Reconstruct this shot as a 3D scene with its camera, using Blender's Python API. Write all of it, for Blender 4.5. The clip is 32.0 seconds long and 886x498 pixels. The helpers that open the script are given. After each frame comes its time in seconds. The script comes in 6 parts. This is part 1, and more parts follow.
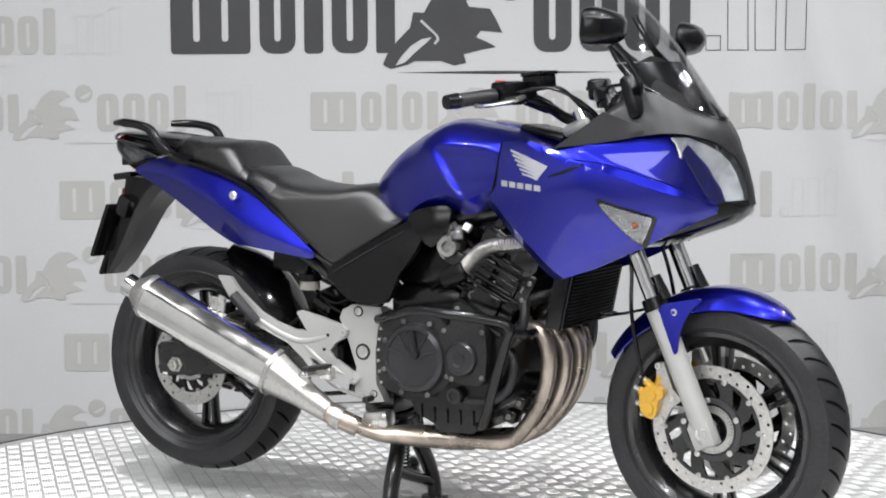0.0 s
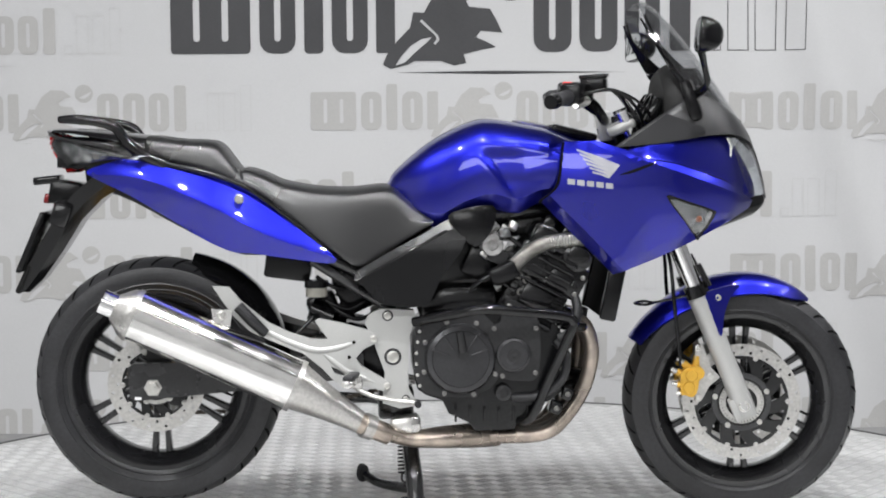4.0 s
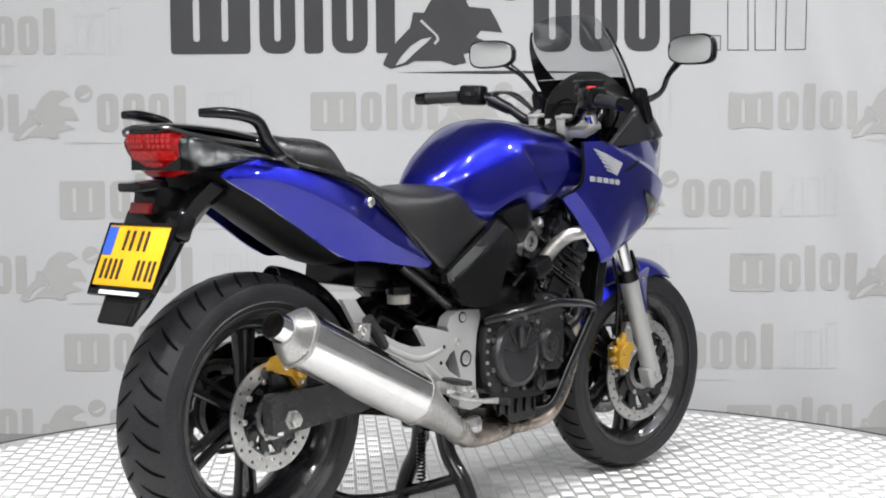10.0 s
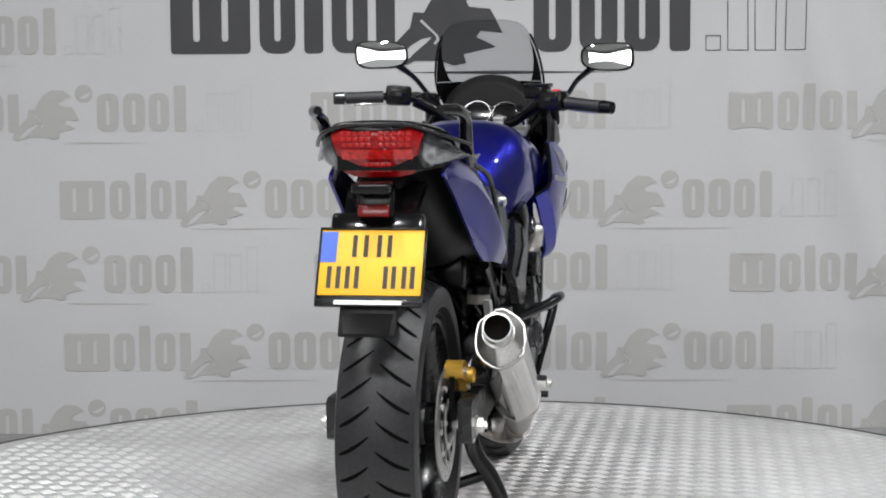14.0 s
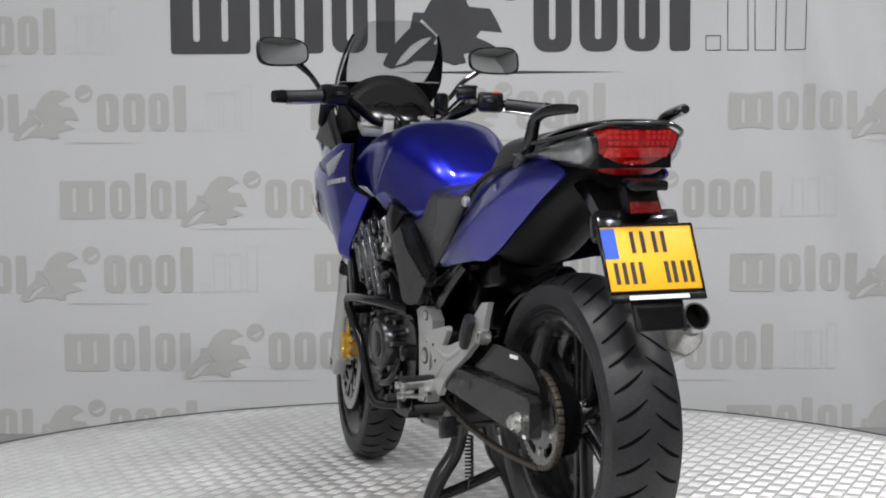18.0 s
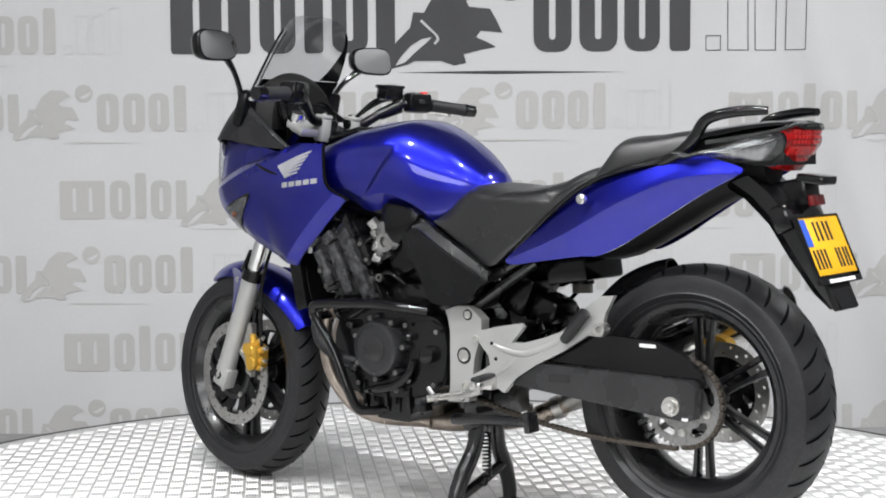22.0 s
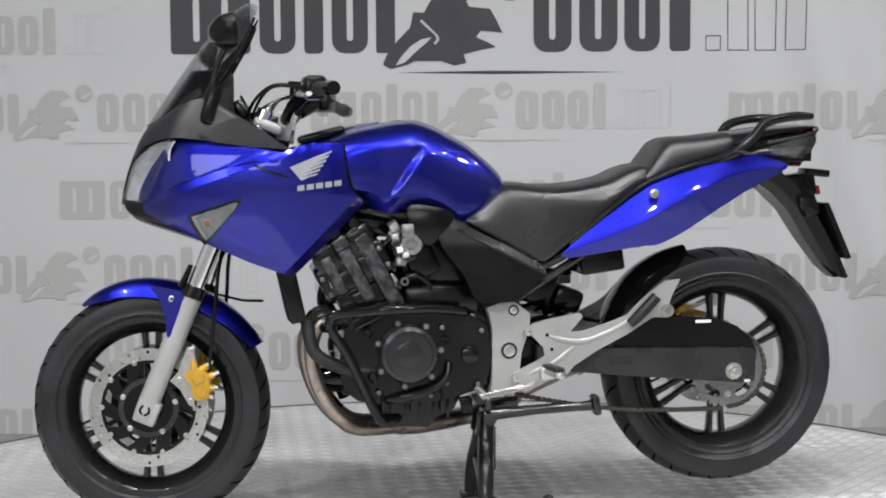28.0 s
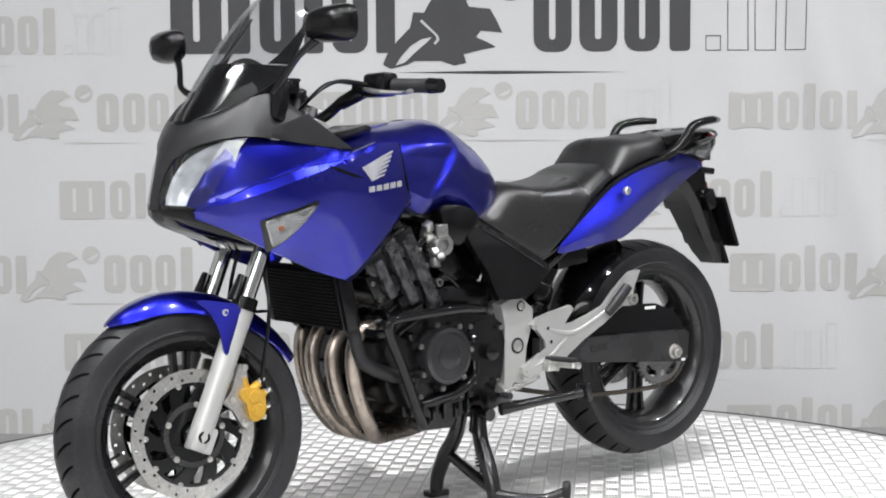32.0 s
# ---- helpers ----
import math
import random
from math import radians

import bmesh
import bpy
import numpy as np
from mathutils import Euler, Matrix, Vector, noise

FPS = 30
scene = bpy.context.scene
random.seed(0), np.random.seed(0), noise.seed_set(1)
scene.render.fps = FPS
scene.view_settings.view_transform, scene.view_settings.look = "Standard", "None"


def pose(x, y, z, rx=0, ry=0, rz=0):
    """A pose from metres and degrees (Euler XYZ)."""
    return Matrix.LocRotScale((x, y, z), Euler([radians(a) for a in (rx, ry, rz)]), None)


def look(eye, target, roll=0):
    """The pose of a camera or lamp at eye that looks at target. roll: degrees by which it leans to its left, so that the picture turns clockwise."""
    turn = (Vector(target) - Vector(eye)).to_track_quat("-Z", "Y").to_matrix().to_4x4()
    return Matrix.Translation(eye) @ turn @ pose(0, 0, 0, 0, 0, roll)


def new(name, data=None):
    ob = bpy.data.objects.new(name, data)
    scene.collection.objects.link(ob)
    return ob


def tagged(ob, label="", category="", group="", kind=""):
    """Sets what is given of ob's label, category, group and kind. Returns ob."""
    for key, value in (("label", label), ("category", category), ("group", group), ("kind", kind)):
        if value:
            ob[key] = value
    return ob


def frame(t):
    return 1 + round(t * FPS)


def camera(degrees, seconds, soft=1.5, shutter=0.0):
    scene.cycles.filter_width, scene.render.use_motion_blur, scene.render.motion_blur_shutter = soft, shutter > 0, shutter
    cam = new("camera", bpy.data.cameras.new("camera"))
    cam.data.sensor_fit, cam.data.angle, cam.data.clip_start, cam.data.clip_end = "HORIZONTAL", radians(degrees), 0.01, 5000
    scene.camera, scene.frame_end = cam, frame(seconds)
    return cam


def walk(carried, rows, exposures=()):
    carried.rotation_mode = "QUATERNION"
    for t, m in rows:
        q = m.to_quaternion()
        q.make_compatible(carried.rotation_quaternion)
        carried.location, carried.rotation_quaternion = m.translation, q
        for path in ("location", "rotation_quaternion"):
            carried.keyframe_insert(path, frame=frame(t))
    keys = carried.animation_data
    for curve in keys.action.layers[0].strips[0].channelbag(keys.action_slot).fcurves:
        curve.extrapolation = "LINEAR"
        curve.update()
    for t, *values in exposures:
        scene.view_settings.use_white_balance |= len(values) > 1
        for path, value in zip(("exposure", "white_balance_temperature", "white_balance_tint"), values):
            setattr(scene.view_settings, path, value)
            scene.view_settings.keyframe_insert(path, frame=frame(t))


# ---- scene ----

# ------------------------------------------------------------------ camera
cam = camera(32.57, 32.0, soft=1.9)
EYE = (0.0, -3.896, 0.95)
VIEW = look(EYE, (EYE[0] + 0.0008, EYE[1] + 1.0, EYE[2] - 0.06747), roll=-0.41)
walk(cam, [(0, VIEW), (32, VIEW)], [(0, 0.0), (3, -0.03), (6, -0.03), (8, -0.07), (10, 0.0), (12, -0.1), (13, -0.15), (14, -0.38), (15, -0.47), (17, -0.5), (18, -0.42), (19, -0.28), (21, -0.22), (22, -0.03), (23, 0.0), (25, -0.05),
                                  (27, -0.3), (28, -0.35), (29, -0.30), (30, -0.32), (31, -0.1), (32, 0.05)])

# ------------------------------------------------------------------ light
world = bpy.data.worlds.new("hall_light")
scene.world = world
world.use_nodes = True
world.node_tree.nodes["Background"].inputs[0].default_value = (0.9, 0.95, 1.0, 1)
world.node_tree.nodes["Background"].inputs[1].default_value = 0.05


def spot_lamp(x, y, z, size, power):
    """A small round fitting under the ceiling, shining down."""
    data = bpy.data.lights.new("ceiling_spot", "AREA")
    data.shape, data.size, data.energy, data.color = "DISK", size, power, (0.985, 0.99, 1.0)
    new("ceiling_spot", data).matrix_world = pose(x, y, z)


for lx in (-2.1, -0.7, 0.7, 2.1):
    for ly in (-3.3, -1.1):
        spot_lamp(lx, ly, 3.5, 0.11, 59 if lx < 1 else 51)
for ly in (-1.6, -0.3, 1.0):
    spot_lamp(3.5, ly, 3.5, 0.16, 30)
# one large soft light high behind the camera
data = bpy.data.lights.new("soft_box", "AREA")
data.shape, data.size, data.size_y, data.energy, data.color = "RECTANGLE", 5.0, 1.2, 108, (0.99, 1.0, 1.0)
new("soft_box", data).matrix_world = look((-1.3, -5.9, 2.6), (0, 0, 0.5))

# ------------------------------------------------------------------ materials


def material(name, colour, rough=0.5, metal=0.0, coat=0.0, grain=0.0, grain_scale=60.0, bump=0.0, bump_scale=200.0,
             stain=0.0, stain_scale=5.0, rough_var=0.08, spec=0.5):
    """A surface with fine grain, broad stains and a little relief."""
    mat = bpy.data.materials.new(name)
    mat.use_nodes = True
    nt = mat.node_tree
    bsdf = nt.nodes["Principled BSDF"]
    bsdf.inputs["Roughness"].default_value = rough
    bsdf.inputs["Metallic"].default_value = metal
    bsdf.inputs["Coat Weight"].default_value = coat
    bsdf.inputs["Specular IOR Level"].default_value = spec
    bsdf.inputs["Coat Roughness"].default_value = 0.04
    coord = nt.nodes.new("ShaderNodeTexCoord")
    fine = nt.nodes.new("ShaderNodeTexNoise")
    fine.inputs["Scale"].default_value, fine.inputs["Detail"].default_value = grain_scale, 5
    broad = nt.nodes.new("ShaderNodeTexNoise")
    broad.inputs["Scale"].default_value, broad.inputs["Detail"].default_value = stain_scale, 4
    for n in (fine, broad):
        nt.links.new(coord.outputs["Object"], n.inputs["Vector"])
    mixer = nt.nodes.new("ShaderNodeMix")
    mixer.data_type, mixer.blend_type = "RGBA", "MULTIPLY"
    mixer.inputs["Factor"].default_value = 1.0
    tone = nt.nodes.new("ShaderNodeMapRange")
    tone.inputs["From Min"].default_value, tone.inputs["From Max"].default_value = 0.3, 0.7
    tone.inputs["To Min"].default_value, tone.inputs["To Max"].default_value = 1 - grain, 1 + grain * 0.4
    nt.links.new(fine.outputs["Fac"], tone.inputs["Value"])
    patch = nt.nodes.new("ShaderNodeMapRange")
    patch.inputs["From Min"].default_value, patch.inputs["From Max"].default_value = 0.3, 0.7
    patch.inputs["To Min"].default_value, patch.inputs["To Max"].default_value = 1 - stain, 1 + stain * 0.4
    nt.links.new(broad.outputs["Fac"], patch.inputs["Value"])
    both = nt.nodes.new("ShaderNodeMath")
    both.operation = "MULTIPLY"
    nt.links.new(tone.outputs[0], both.inputs[0])
    nt.links.new(patch.outputs[0], both.inputs[1])
    mixer.inputs["A"].default_value = (*colour, 1)
    nt.links.new(both.outputs[0], mixer.inputs["B"])
    nt.links.new(mixer.outputs["Result"], bsdf.inputs["Base Color"])
    gloss = nt.nodes.new("ShaderNodeMapRange")
    gloss.inputs["From Min"].default_value, gloss.inputs["From Max"].default_value = 0.3, 0.7
    gloss.inputs["To Min"].default_value = max(0.02, rough - rough_var)
    gloss.inputs["To Max"].default_value = rough + rough_var
    nt.links.new(broad.outputs["Fac"], gloss.inputs["Value"])
    nt.links.new(gloss.outputs[0], bsdf.inputs["Roughness"])
    if bump:
        relief = nt.nodes.new("ShaderNodeTexNoise")
        relief.inputs["Scale"].default_value, relief.inputs["Detail"].default_value = bump_scale, 4
        nt.links.new(coord.outputs["Object"], relief.inputs["Vector"])
        node = nt.nodes.new("ShaderNodeBump")
        node.inputs["Strength"].default_value, node.inputs["Distance"].default_value = bump, 0.002
        nt.links.new(relief.outputs["Fac"], node.inputs["Height"])
        nt.links.new(node.outputs[0], bsdf.inputs["Normal"])
    return mat


def glass(name, colour, rough=0.02, clear=0.8):
    """A thin pane: mostly lets light through, with a glossy face."""
    mat = bpy.data.materials.new(name)
    mat.use_nodes = True
    nt = mat.node_tree
    out = nt.nodes["Material Output"]
    nt.nodes.remove(nt.nodes["Principled BSDF"])
    see = nt.nodes.new("ShaderNodeBsdfTransparent")
    see.inputs[0].default_value = (*colour, 1)
    shine = nt.nodes.new("ShaderNodeBsdfGlossy")
    shine.inputs["Roughness"].default_value = rough
    edge = nt.nodes.new("ShaderNodeLayerWeight")
    edge.inputs["Blend"].default_value = 0.5
    power = nt.nodes.new("ShaderNodeMath")
    power.operation = "POWER"
    power.inputs[1].default_value = 4.0
    nt.links.new(edge.outputs["Facing"], power.inputs[0])
    fres = nt.nodes.new("ShaderNodeMath")
    fres.operation, fres.use_clamp = "MULTIPLY_ADD", True
    fres.inputs[1].default_value, fres.inputs[2].default_value = 0.45, 0.045
    nt.links.new(power.outputs[0], fres.inputs[0])
    mix = nt.nodes.new("ShaderNodeMixShader")
    nt.links.new(fres.outputs[0], mix.inputs[0])
    nt.links.new(see.outputs[0], mix.inputs[1])
    nt.links.new(shine.outputs[0], mix.inputs[2])
    nt.links.new(mix.outputs[0], out.inputs[0])
    return mat


BLUE = material("blue_metallic_paint", (0.0085, 0.0110, 0.31), 0.30, 0.93, 1.0, grain=0.10, grain_scale=900, stain=0.03, rough_var=0.03)
BLUE.node_tree.nodes["Principled BSDF"].inputs["Coat Roughness"].default_value = 0.025
BLACK_PLASTIC = material("black_plastic", (0.0035, 0.0035, 0.004), 0.19, spec=0.30, grain=0.2, grain_scale=300, bump=0.08, bump_scale=700, stain=0.15)
SIDE_PLASTIC = material("side_cover_plastic", (0.0045, 0.0045, 0.005), 0.25, spec=0.30, grain=0.2, grain_scale=300, bump=0.1, bump_scale=600, stain=0.2)
BLACK_GLOSS = material("black_gloss", (0.004, 0.004, 0.0045), 0.12, coat=0.15, spec=0.38, grain=0.1, stain=0.1)
MATT_BLACK = material("matt_black", (0.006, 0.006, 0.006), 0.55, spec=0.25, grain=0.3, grain_scale=200, bump=0.1, bump_scale=500)
ARM_GREY = material("swingarm_grey", (0.027, 0.027, 0.028), 0.27, spec=0.42, grain=0.2, grain_scale=150, stain=0.25, stain_scale=10)
GREY_COWL = material("dark_grey_cowl", (0.013, 0.013, 0.0145), 0.40, spec=0.45, grain=0.15, grain_scale=400, bump=0.05, bump_scale=900)
VINYL = material("seat_vinyl", (0.011, 0.011, 0.0115), 0.31, spec=0.75, grain=0.2, grain_scale=350, bump=0.25, bump_scale=600, stain=0.15)
RUBBER = material("tyre_rubber", (0.019, 0.019, 0.021), 0.42, spec=0.42, grain=0.35, grain_scale=120, bump=0.18, bump_scale=400, stain=0.4, stain_scale=9)
RUBBER_GROOVE = material("tyre_groove", (0.002, 0.002, 0.002), 0.95, spec=0.1)
ENGINE = material("engine_paint", (0.005, 0.005, 0.0055), 0.17, spec=0.45, grain=0.3, grain_scale=80, bump=0.15, bump_scale=250, stain=0.4, stain_scale=14)
COVER = material("engine_cover_grey", (0.027, 0.027, 0.028), 0.19, 0.2, grain=0.2, grain_scale=150, bump=0.06, stain=0.25)
CARRIER_GREY = material("carrier_grey", (0.050, 0.050, 0.052), 0.30, 0.4, grain=0.2, grain_scale=150, stain=0.25)
GENERATOR = material("generator_grey", (0.058, 0.058, 0.061), 0.23, 0.6, grain=0.18, grain_scale=200, stain=0.25)
CASTING = material("worn_casting_grey", (0.12, 0.12, 0.125), 0.28, 0.75, grain=0.5, grain_scale=60, bump=0.3, bump_scale=90, stain=0.5, stain_scale=30)
FRAME_BLACK = material("frame_black", (0.010, 0.010, 0.011), 0.24, coat=0.4, grain=0.15, stain=0.2)
WHEEL_BLACK = material("wheel_black", (0.010, 0.010, 0.011), 0.26, coat=0.4, grain=0.15, stain=0.2)
SILVER = material("silver_paint", (0.42, 0.42, 0.41), 0.36, 0.35, grain=0.06, grain_scale=500, stain=0.08)
ALU = material("bare_aluminium", (0.72, 0.71, 0.69), 0.30, 0.95, grain=0.12, grain_scale=60, bump=0.04, stain=0.15, stain_scale=18)
MUFFLER = material("polished_muffler", (0.88, 0.87, 0.85), 0.13, 1.0, grain=0.08, grain_scale=40, bump=0.03, bump_scale=30, stain=0.08, stain_scale=12)
CHROME = material("chrome", (0.82, 0.82, 0.82), 0.08, 1.0, grain=0.03)
LAMP_DARK = material("lamp_interior", (0.28, 0.28, 0.285), 0.24, 0.6, grain=0.3, grain_scale=40)
LAMP_CHROME = material("fluted_lamp_chrome", (0.86, 0.86, 0.87), 0.30, 0.35, grain=0.30, grain_scale=45, bump=0.5, bump_scale=70)
STEEL = material("brushed_steel", (0.55, 0.54, 0.52), 0.34, 0.9, grain=0.2, grain_scale=120, stain=0.15)
HEADER_STEEL = material("heated_pipe_steel", (0.50, 0.43, 0.37), 0.30, 0.9, grain=0.3, grain_scale=30, stain=0.5, stain_scale=8)
GOLD = material("gold_caliper", (0.62, 0.36, 0.05), 0.36, 0.5, grain=0.12, grain_scale=200, bump=0.05)
BOLT = material("bolt_zinc", (0.62, 0.61, 0.58), 0.30, 0.9, grain=0.15)
CASE_BOLT = material("dull_case_bolt", (0.24, 0.235, 0.225), 0.36, 0.85, grain=0.25, stain=0.3, stain_scale=20)
GREY_PRINT_SILVER = material("silver_decal", (0.31, 0.31, 0.34), 0.5, 0.1, grain=0.08, grain_scale=300)
RED_BRIGHT = material("bright_red_cell", (0.46, 0.010, 0.010), 0.12, coat=0.3, grain=0.3, grain_scale=200)
RED_LENS = material("red_lens", (0.33, 0.003, 0.004), 0.16, coat=0.35, spec=0.3, grain=0.45, grain_scale=70, bump=0.5, bump_scale=110)
RED_DIM = material("dim_red_reflector", (0.16, 0.004, 0.005), 0.2, coat=0.3, grain=0.4, grain_scale=150)
REAR_SILVER = material("rear_flasher_silver", (0.42, 0.42, 0.42), 0.2, 0.9, grain=0.7, grain_scale=55, bump=0.8, bump_scale=75)
RED_PALE = material("pale_red_lens", (0.62, 0.018, 0.016), 0.16, coat=0.3, spec=0.3, grain=0.4, grain_scale=110)
RED_PLASTIC = material("red_plastic", (0.55, 0.02, 0.02), 0.4)
AMBER = material("amber_bulb", (0.34, 0.085, 0.02), 0.3, grain=0.3, grain_scale=200)
FLASHER_GREY = material("fluted_flasher", (0.42, 0.415, 0.41), 0.25, 0.8, grain=0.55, grain_scale=60, bump=0.7, bump_scale=80)
YELLOW_PLATE = material("yellow_plate", (0.86, 0.45, 0.010), 0.42, grain=0.04, stain=0.05)
PLATE_BLUE = material("plate_blue", (0.03, 0.10, 0.55), 0.42)
PRINT_BLACK = material("plate_black", (0.015, 0.012, 0.01), 0.5)
WHITE_PRINT = material("white_print", (0.75, 0.75, 0.75), 0.5)
RESERVOIR = material("cloudy_reservoir", (0.26, 0.25, 0.22), 0.3, grain=0.2, grain_scale=40)
SOOT = material("soot", (0.006, 0.005, 0.004), 0.9, spec=0.1)
CHAIN_STEEL = material("chain_steel", (0.10, 0.085, 0.07), 0.45, 0.7, grain=0.4, grain_scale=90)
SPROCKET_STEEL = material("sprocket_steel", (0.34, 0.335, 0.33), 0.38, 0.85, grain=0.25, grain_scale=120, stain=0.3)
CLEAR = glass("clear_lens", (0.86, 0.87, 0.88))
SMOKE = glass("smoked_screen", (0.86, 0.865, 0.87), rough=0.025)
MIRROR = material("mirror_glass", (0.90, 0.92, 0.91), 0.02, 1.0, rough_var=0.0)
CLOTH = material("white_cloth", (0.54, 0.54, 0.545), 0.85, grain=0.03, grain_scale=150, bump=0.10, bump_scale=500, stain=0.05, stain_scale=1.2)
PRINT_GREY = material("grey_print", (0.435, 0.428, 0.420), 0.85, grain=0.05, grain_scale=150, stain=0.06, stain_scale=2)
PRINT_FAINT = material("faint_print", (0.51, 0.51, 0.51), 0.85, grain=0.05, grain_scale=150)
PRINT_DARK = material("dark_print", (0.055, 0.055, 0.058), 0.8, grain=0.08, grain_scale=150)


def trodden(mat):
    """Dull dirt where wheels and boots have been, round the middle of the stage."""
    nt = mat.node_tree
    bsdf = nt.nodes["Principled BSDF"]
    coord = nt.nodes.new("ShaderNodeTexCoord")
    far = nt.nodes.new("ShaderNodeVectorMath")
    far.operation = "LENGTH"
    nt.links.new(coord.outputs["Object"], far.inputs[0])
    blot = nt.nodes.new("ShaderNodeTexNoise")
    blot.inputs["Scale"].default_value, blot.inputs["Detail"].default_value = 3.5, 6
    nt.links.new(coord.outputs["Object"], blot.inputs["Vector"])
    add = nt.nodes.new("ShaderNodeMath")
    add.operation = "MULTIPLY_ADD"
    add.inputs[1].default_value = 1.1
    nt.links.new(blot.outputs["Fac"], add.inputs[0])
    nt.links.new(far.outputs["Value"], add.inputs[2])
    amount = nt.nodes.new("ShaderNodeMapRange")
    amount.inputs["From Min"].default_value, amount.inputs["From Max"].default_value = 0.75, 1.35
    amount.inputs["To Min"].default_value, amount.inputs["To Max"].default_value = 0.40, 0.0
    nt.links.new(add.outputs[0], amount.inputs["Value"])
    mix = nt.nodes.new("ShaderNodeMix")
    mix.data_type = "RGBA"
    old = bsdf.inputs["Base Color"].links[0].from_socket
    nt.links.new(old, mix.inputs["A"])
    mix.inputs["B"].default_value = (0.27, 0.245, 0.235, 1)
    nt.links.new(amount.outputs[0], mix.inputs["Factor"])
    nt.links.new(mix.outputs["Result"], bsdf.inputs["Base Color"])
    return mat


PLATE_STEEL = material("tread_plate", (0.49, 0.49, 0.485), 0.50, 0.18, grain=0.12, grain_scale=25, bump=0.06, bump_scale=90, stain=0.18, stain_scale=2.5)
TREAD_TOP = material("tread_bar", (0.72, 0.72, 0.715), 0.38, 0.50, grain=0.1, grain_scale=60, stain=0.12, stain_scale=3)
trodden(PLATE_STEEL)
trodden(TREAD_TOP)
RIM_DARK = material("turntable_edge", (0.05, 0.05, 0.05), 0.5, grain=0.2)
CONCRETE = material("hall_floor", (0.30, 0.30, 0.30), 0.6, grain=0.15, grain_scale=8, stain=0.2)
WALL_PAINT = material("hall_wall", (0.42, 0.42, 0.42), 0.8, grain=0.03, stain=0.05, stain_scale=1)
DARK_WALL = material("grey_hall_wall", (0.17, 0.17, 0.175), 0.8, grain=0.05, stain=0.1, stain_scale=1)
CEILING_PAINT = material("hall_ceiling", (0.20, 0.20, 0.20), 0.8, grain=0.03, stain=0.05, stain_scale=1)

# ------------------------------------------------------------------ mesh tools


def link(name, bm, mat, parent=None, label="", smooth=35):
    me = bpy.data.meshes.new(name)
    bmesh.ops.recalc_face_normals(bm, faces=bm.faces)
    bm.to_mesh(me)
    bm.free()
    me.materials.append(mat)
    if smooth:
        me.shade_smooth()
        me.set_sharp_from_angle(angle=radians(smooth))
    ob = new(name, me)
    if parent is not None:
        ob.parent = parent
    if label:
        tagged(ob, label)
    return ob


def part(name, bm, mat, parent, label="", smooth=35):
    """One mesh object under a thing or under a part."""
    return link(name, bm, mat, parent, label, smooth)


def again(ob, m, parent=None):
    """The same mesh once more, at another pose."""
    twin = new(ob.name.split(".")[0], ob.data)
    twin.parent = parent or ob.parent
    twin.matrix_basis = m
    return twin


def smooth_line(pts, steps=6, closed=False):
    """A Catmull-Rom curve through points."""
    P = [Vector(p) for p in pts]
    n = len(P)
    out = []
    for i in range(n if closed else n - 1):
        if closed:
            a, b, c, d = P[i - 1], P[i], P[(i + 1) % n], P[(i + 2) % n]
        else:
            a, b, c, d = P[max(i - 1, 0)], P[i], P[i + 1], P[min(i + 2, n - 1)]
        for k in range(steps):
            t = k / steps
            out.append(0.5 * (2 * b + (c - a) * t + (2 * a - 5 * b + 4 * c - d) * t * t + (3 * b - a - 3 * c + d) * t ** 3))
    if not closed:
        out.append(P[-1])
    return out


def curve(table, x):
    """A smooth value from a short table of (x, value)."""
    if x <= table[0][0]:
        return table[0][1]
    for i in range(len(table) - 1):
        (x0, v0), (x1, v1) = table[i], table[i + 1]
        if x <= x1:
            t = (x - x0) / (x1 - x0)
            a = table[i - 1] if i else table[i]
            d = table[i + 2] if i + 2 < len(table) else table[i + 1]
            m0 = (v1 - a[1]) / (x1 - a[0]) * (x1 - x0)
            m1 = (d[1] - v0) / (d[0] - x0) * (x1 - x0)
            return (2 * t ** 3 - 3 * t * t + 1) * v0 + (t ** 3 - 2 * t * t + t) * m0 + (3 * t * t - 2 * t ** 3) * v1 + (t ** 3 - t * t) * m1
    return table[-1][1]


def skin(bm, rings, closed=True, caps=True):
    """Faces between rings of equal count."""
    rows = [[bm.verts.new(p) for p in ring] for ring in rings]
    n = len(rows[0])
    for a, b in zip(rows, rows[1:]):
        for i in range(n if closed else n - 1):
            j = (i + 1) % n
            bm.faces.new((a[i], a[j], b[j], b[i]))
    if caps and closed:
        bm.faces.new(rows[0][::-1])
        bm.faces.new(rows[-1])
    return rows


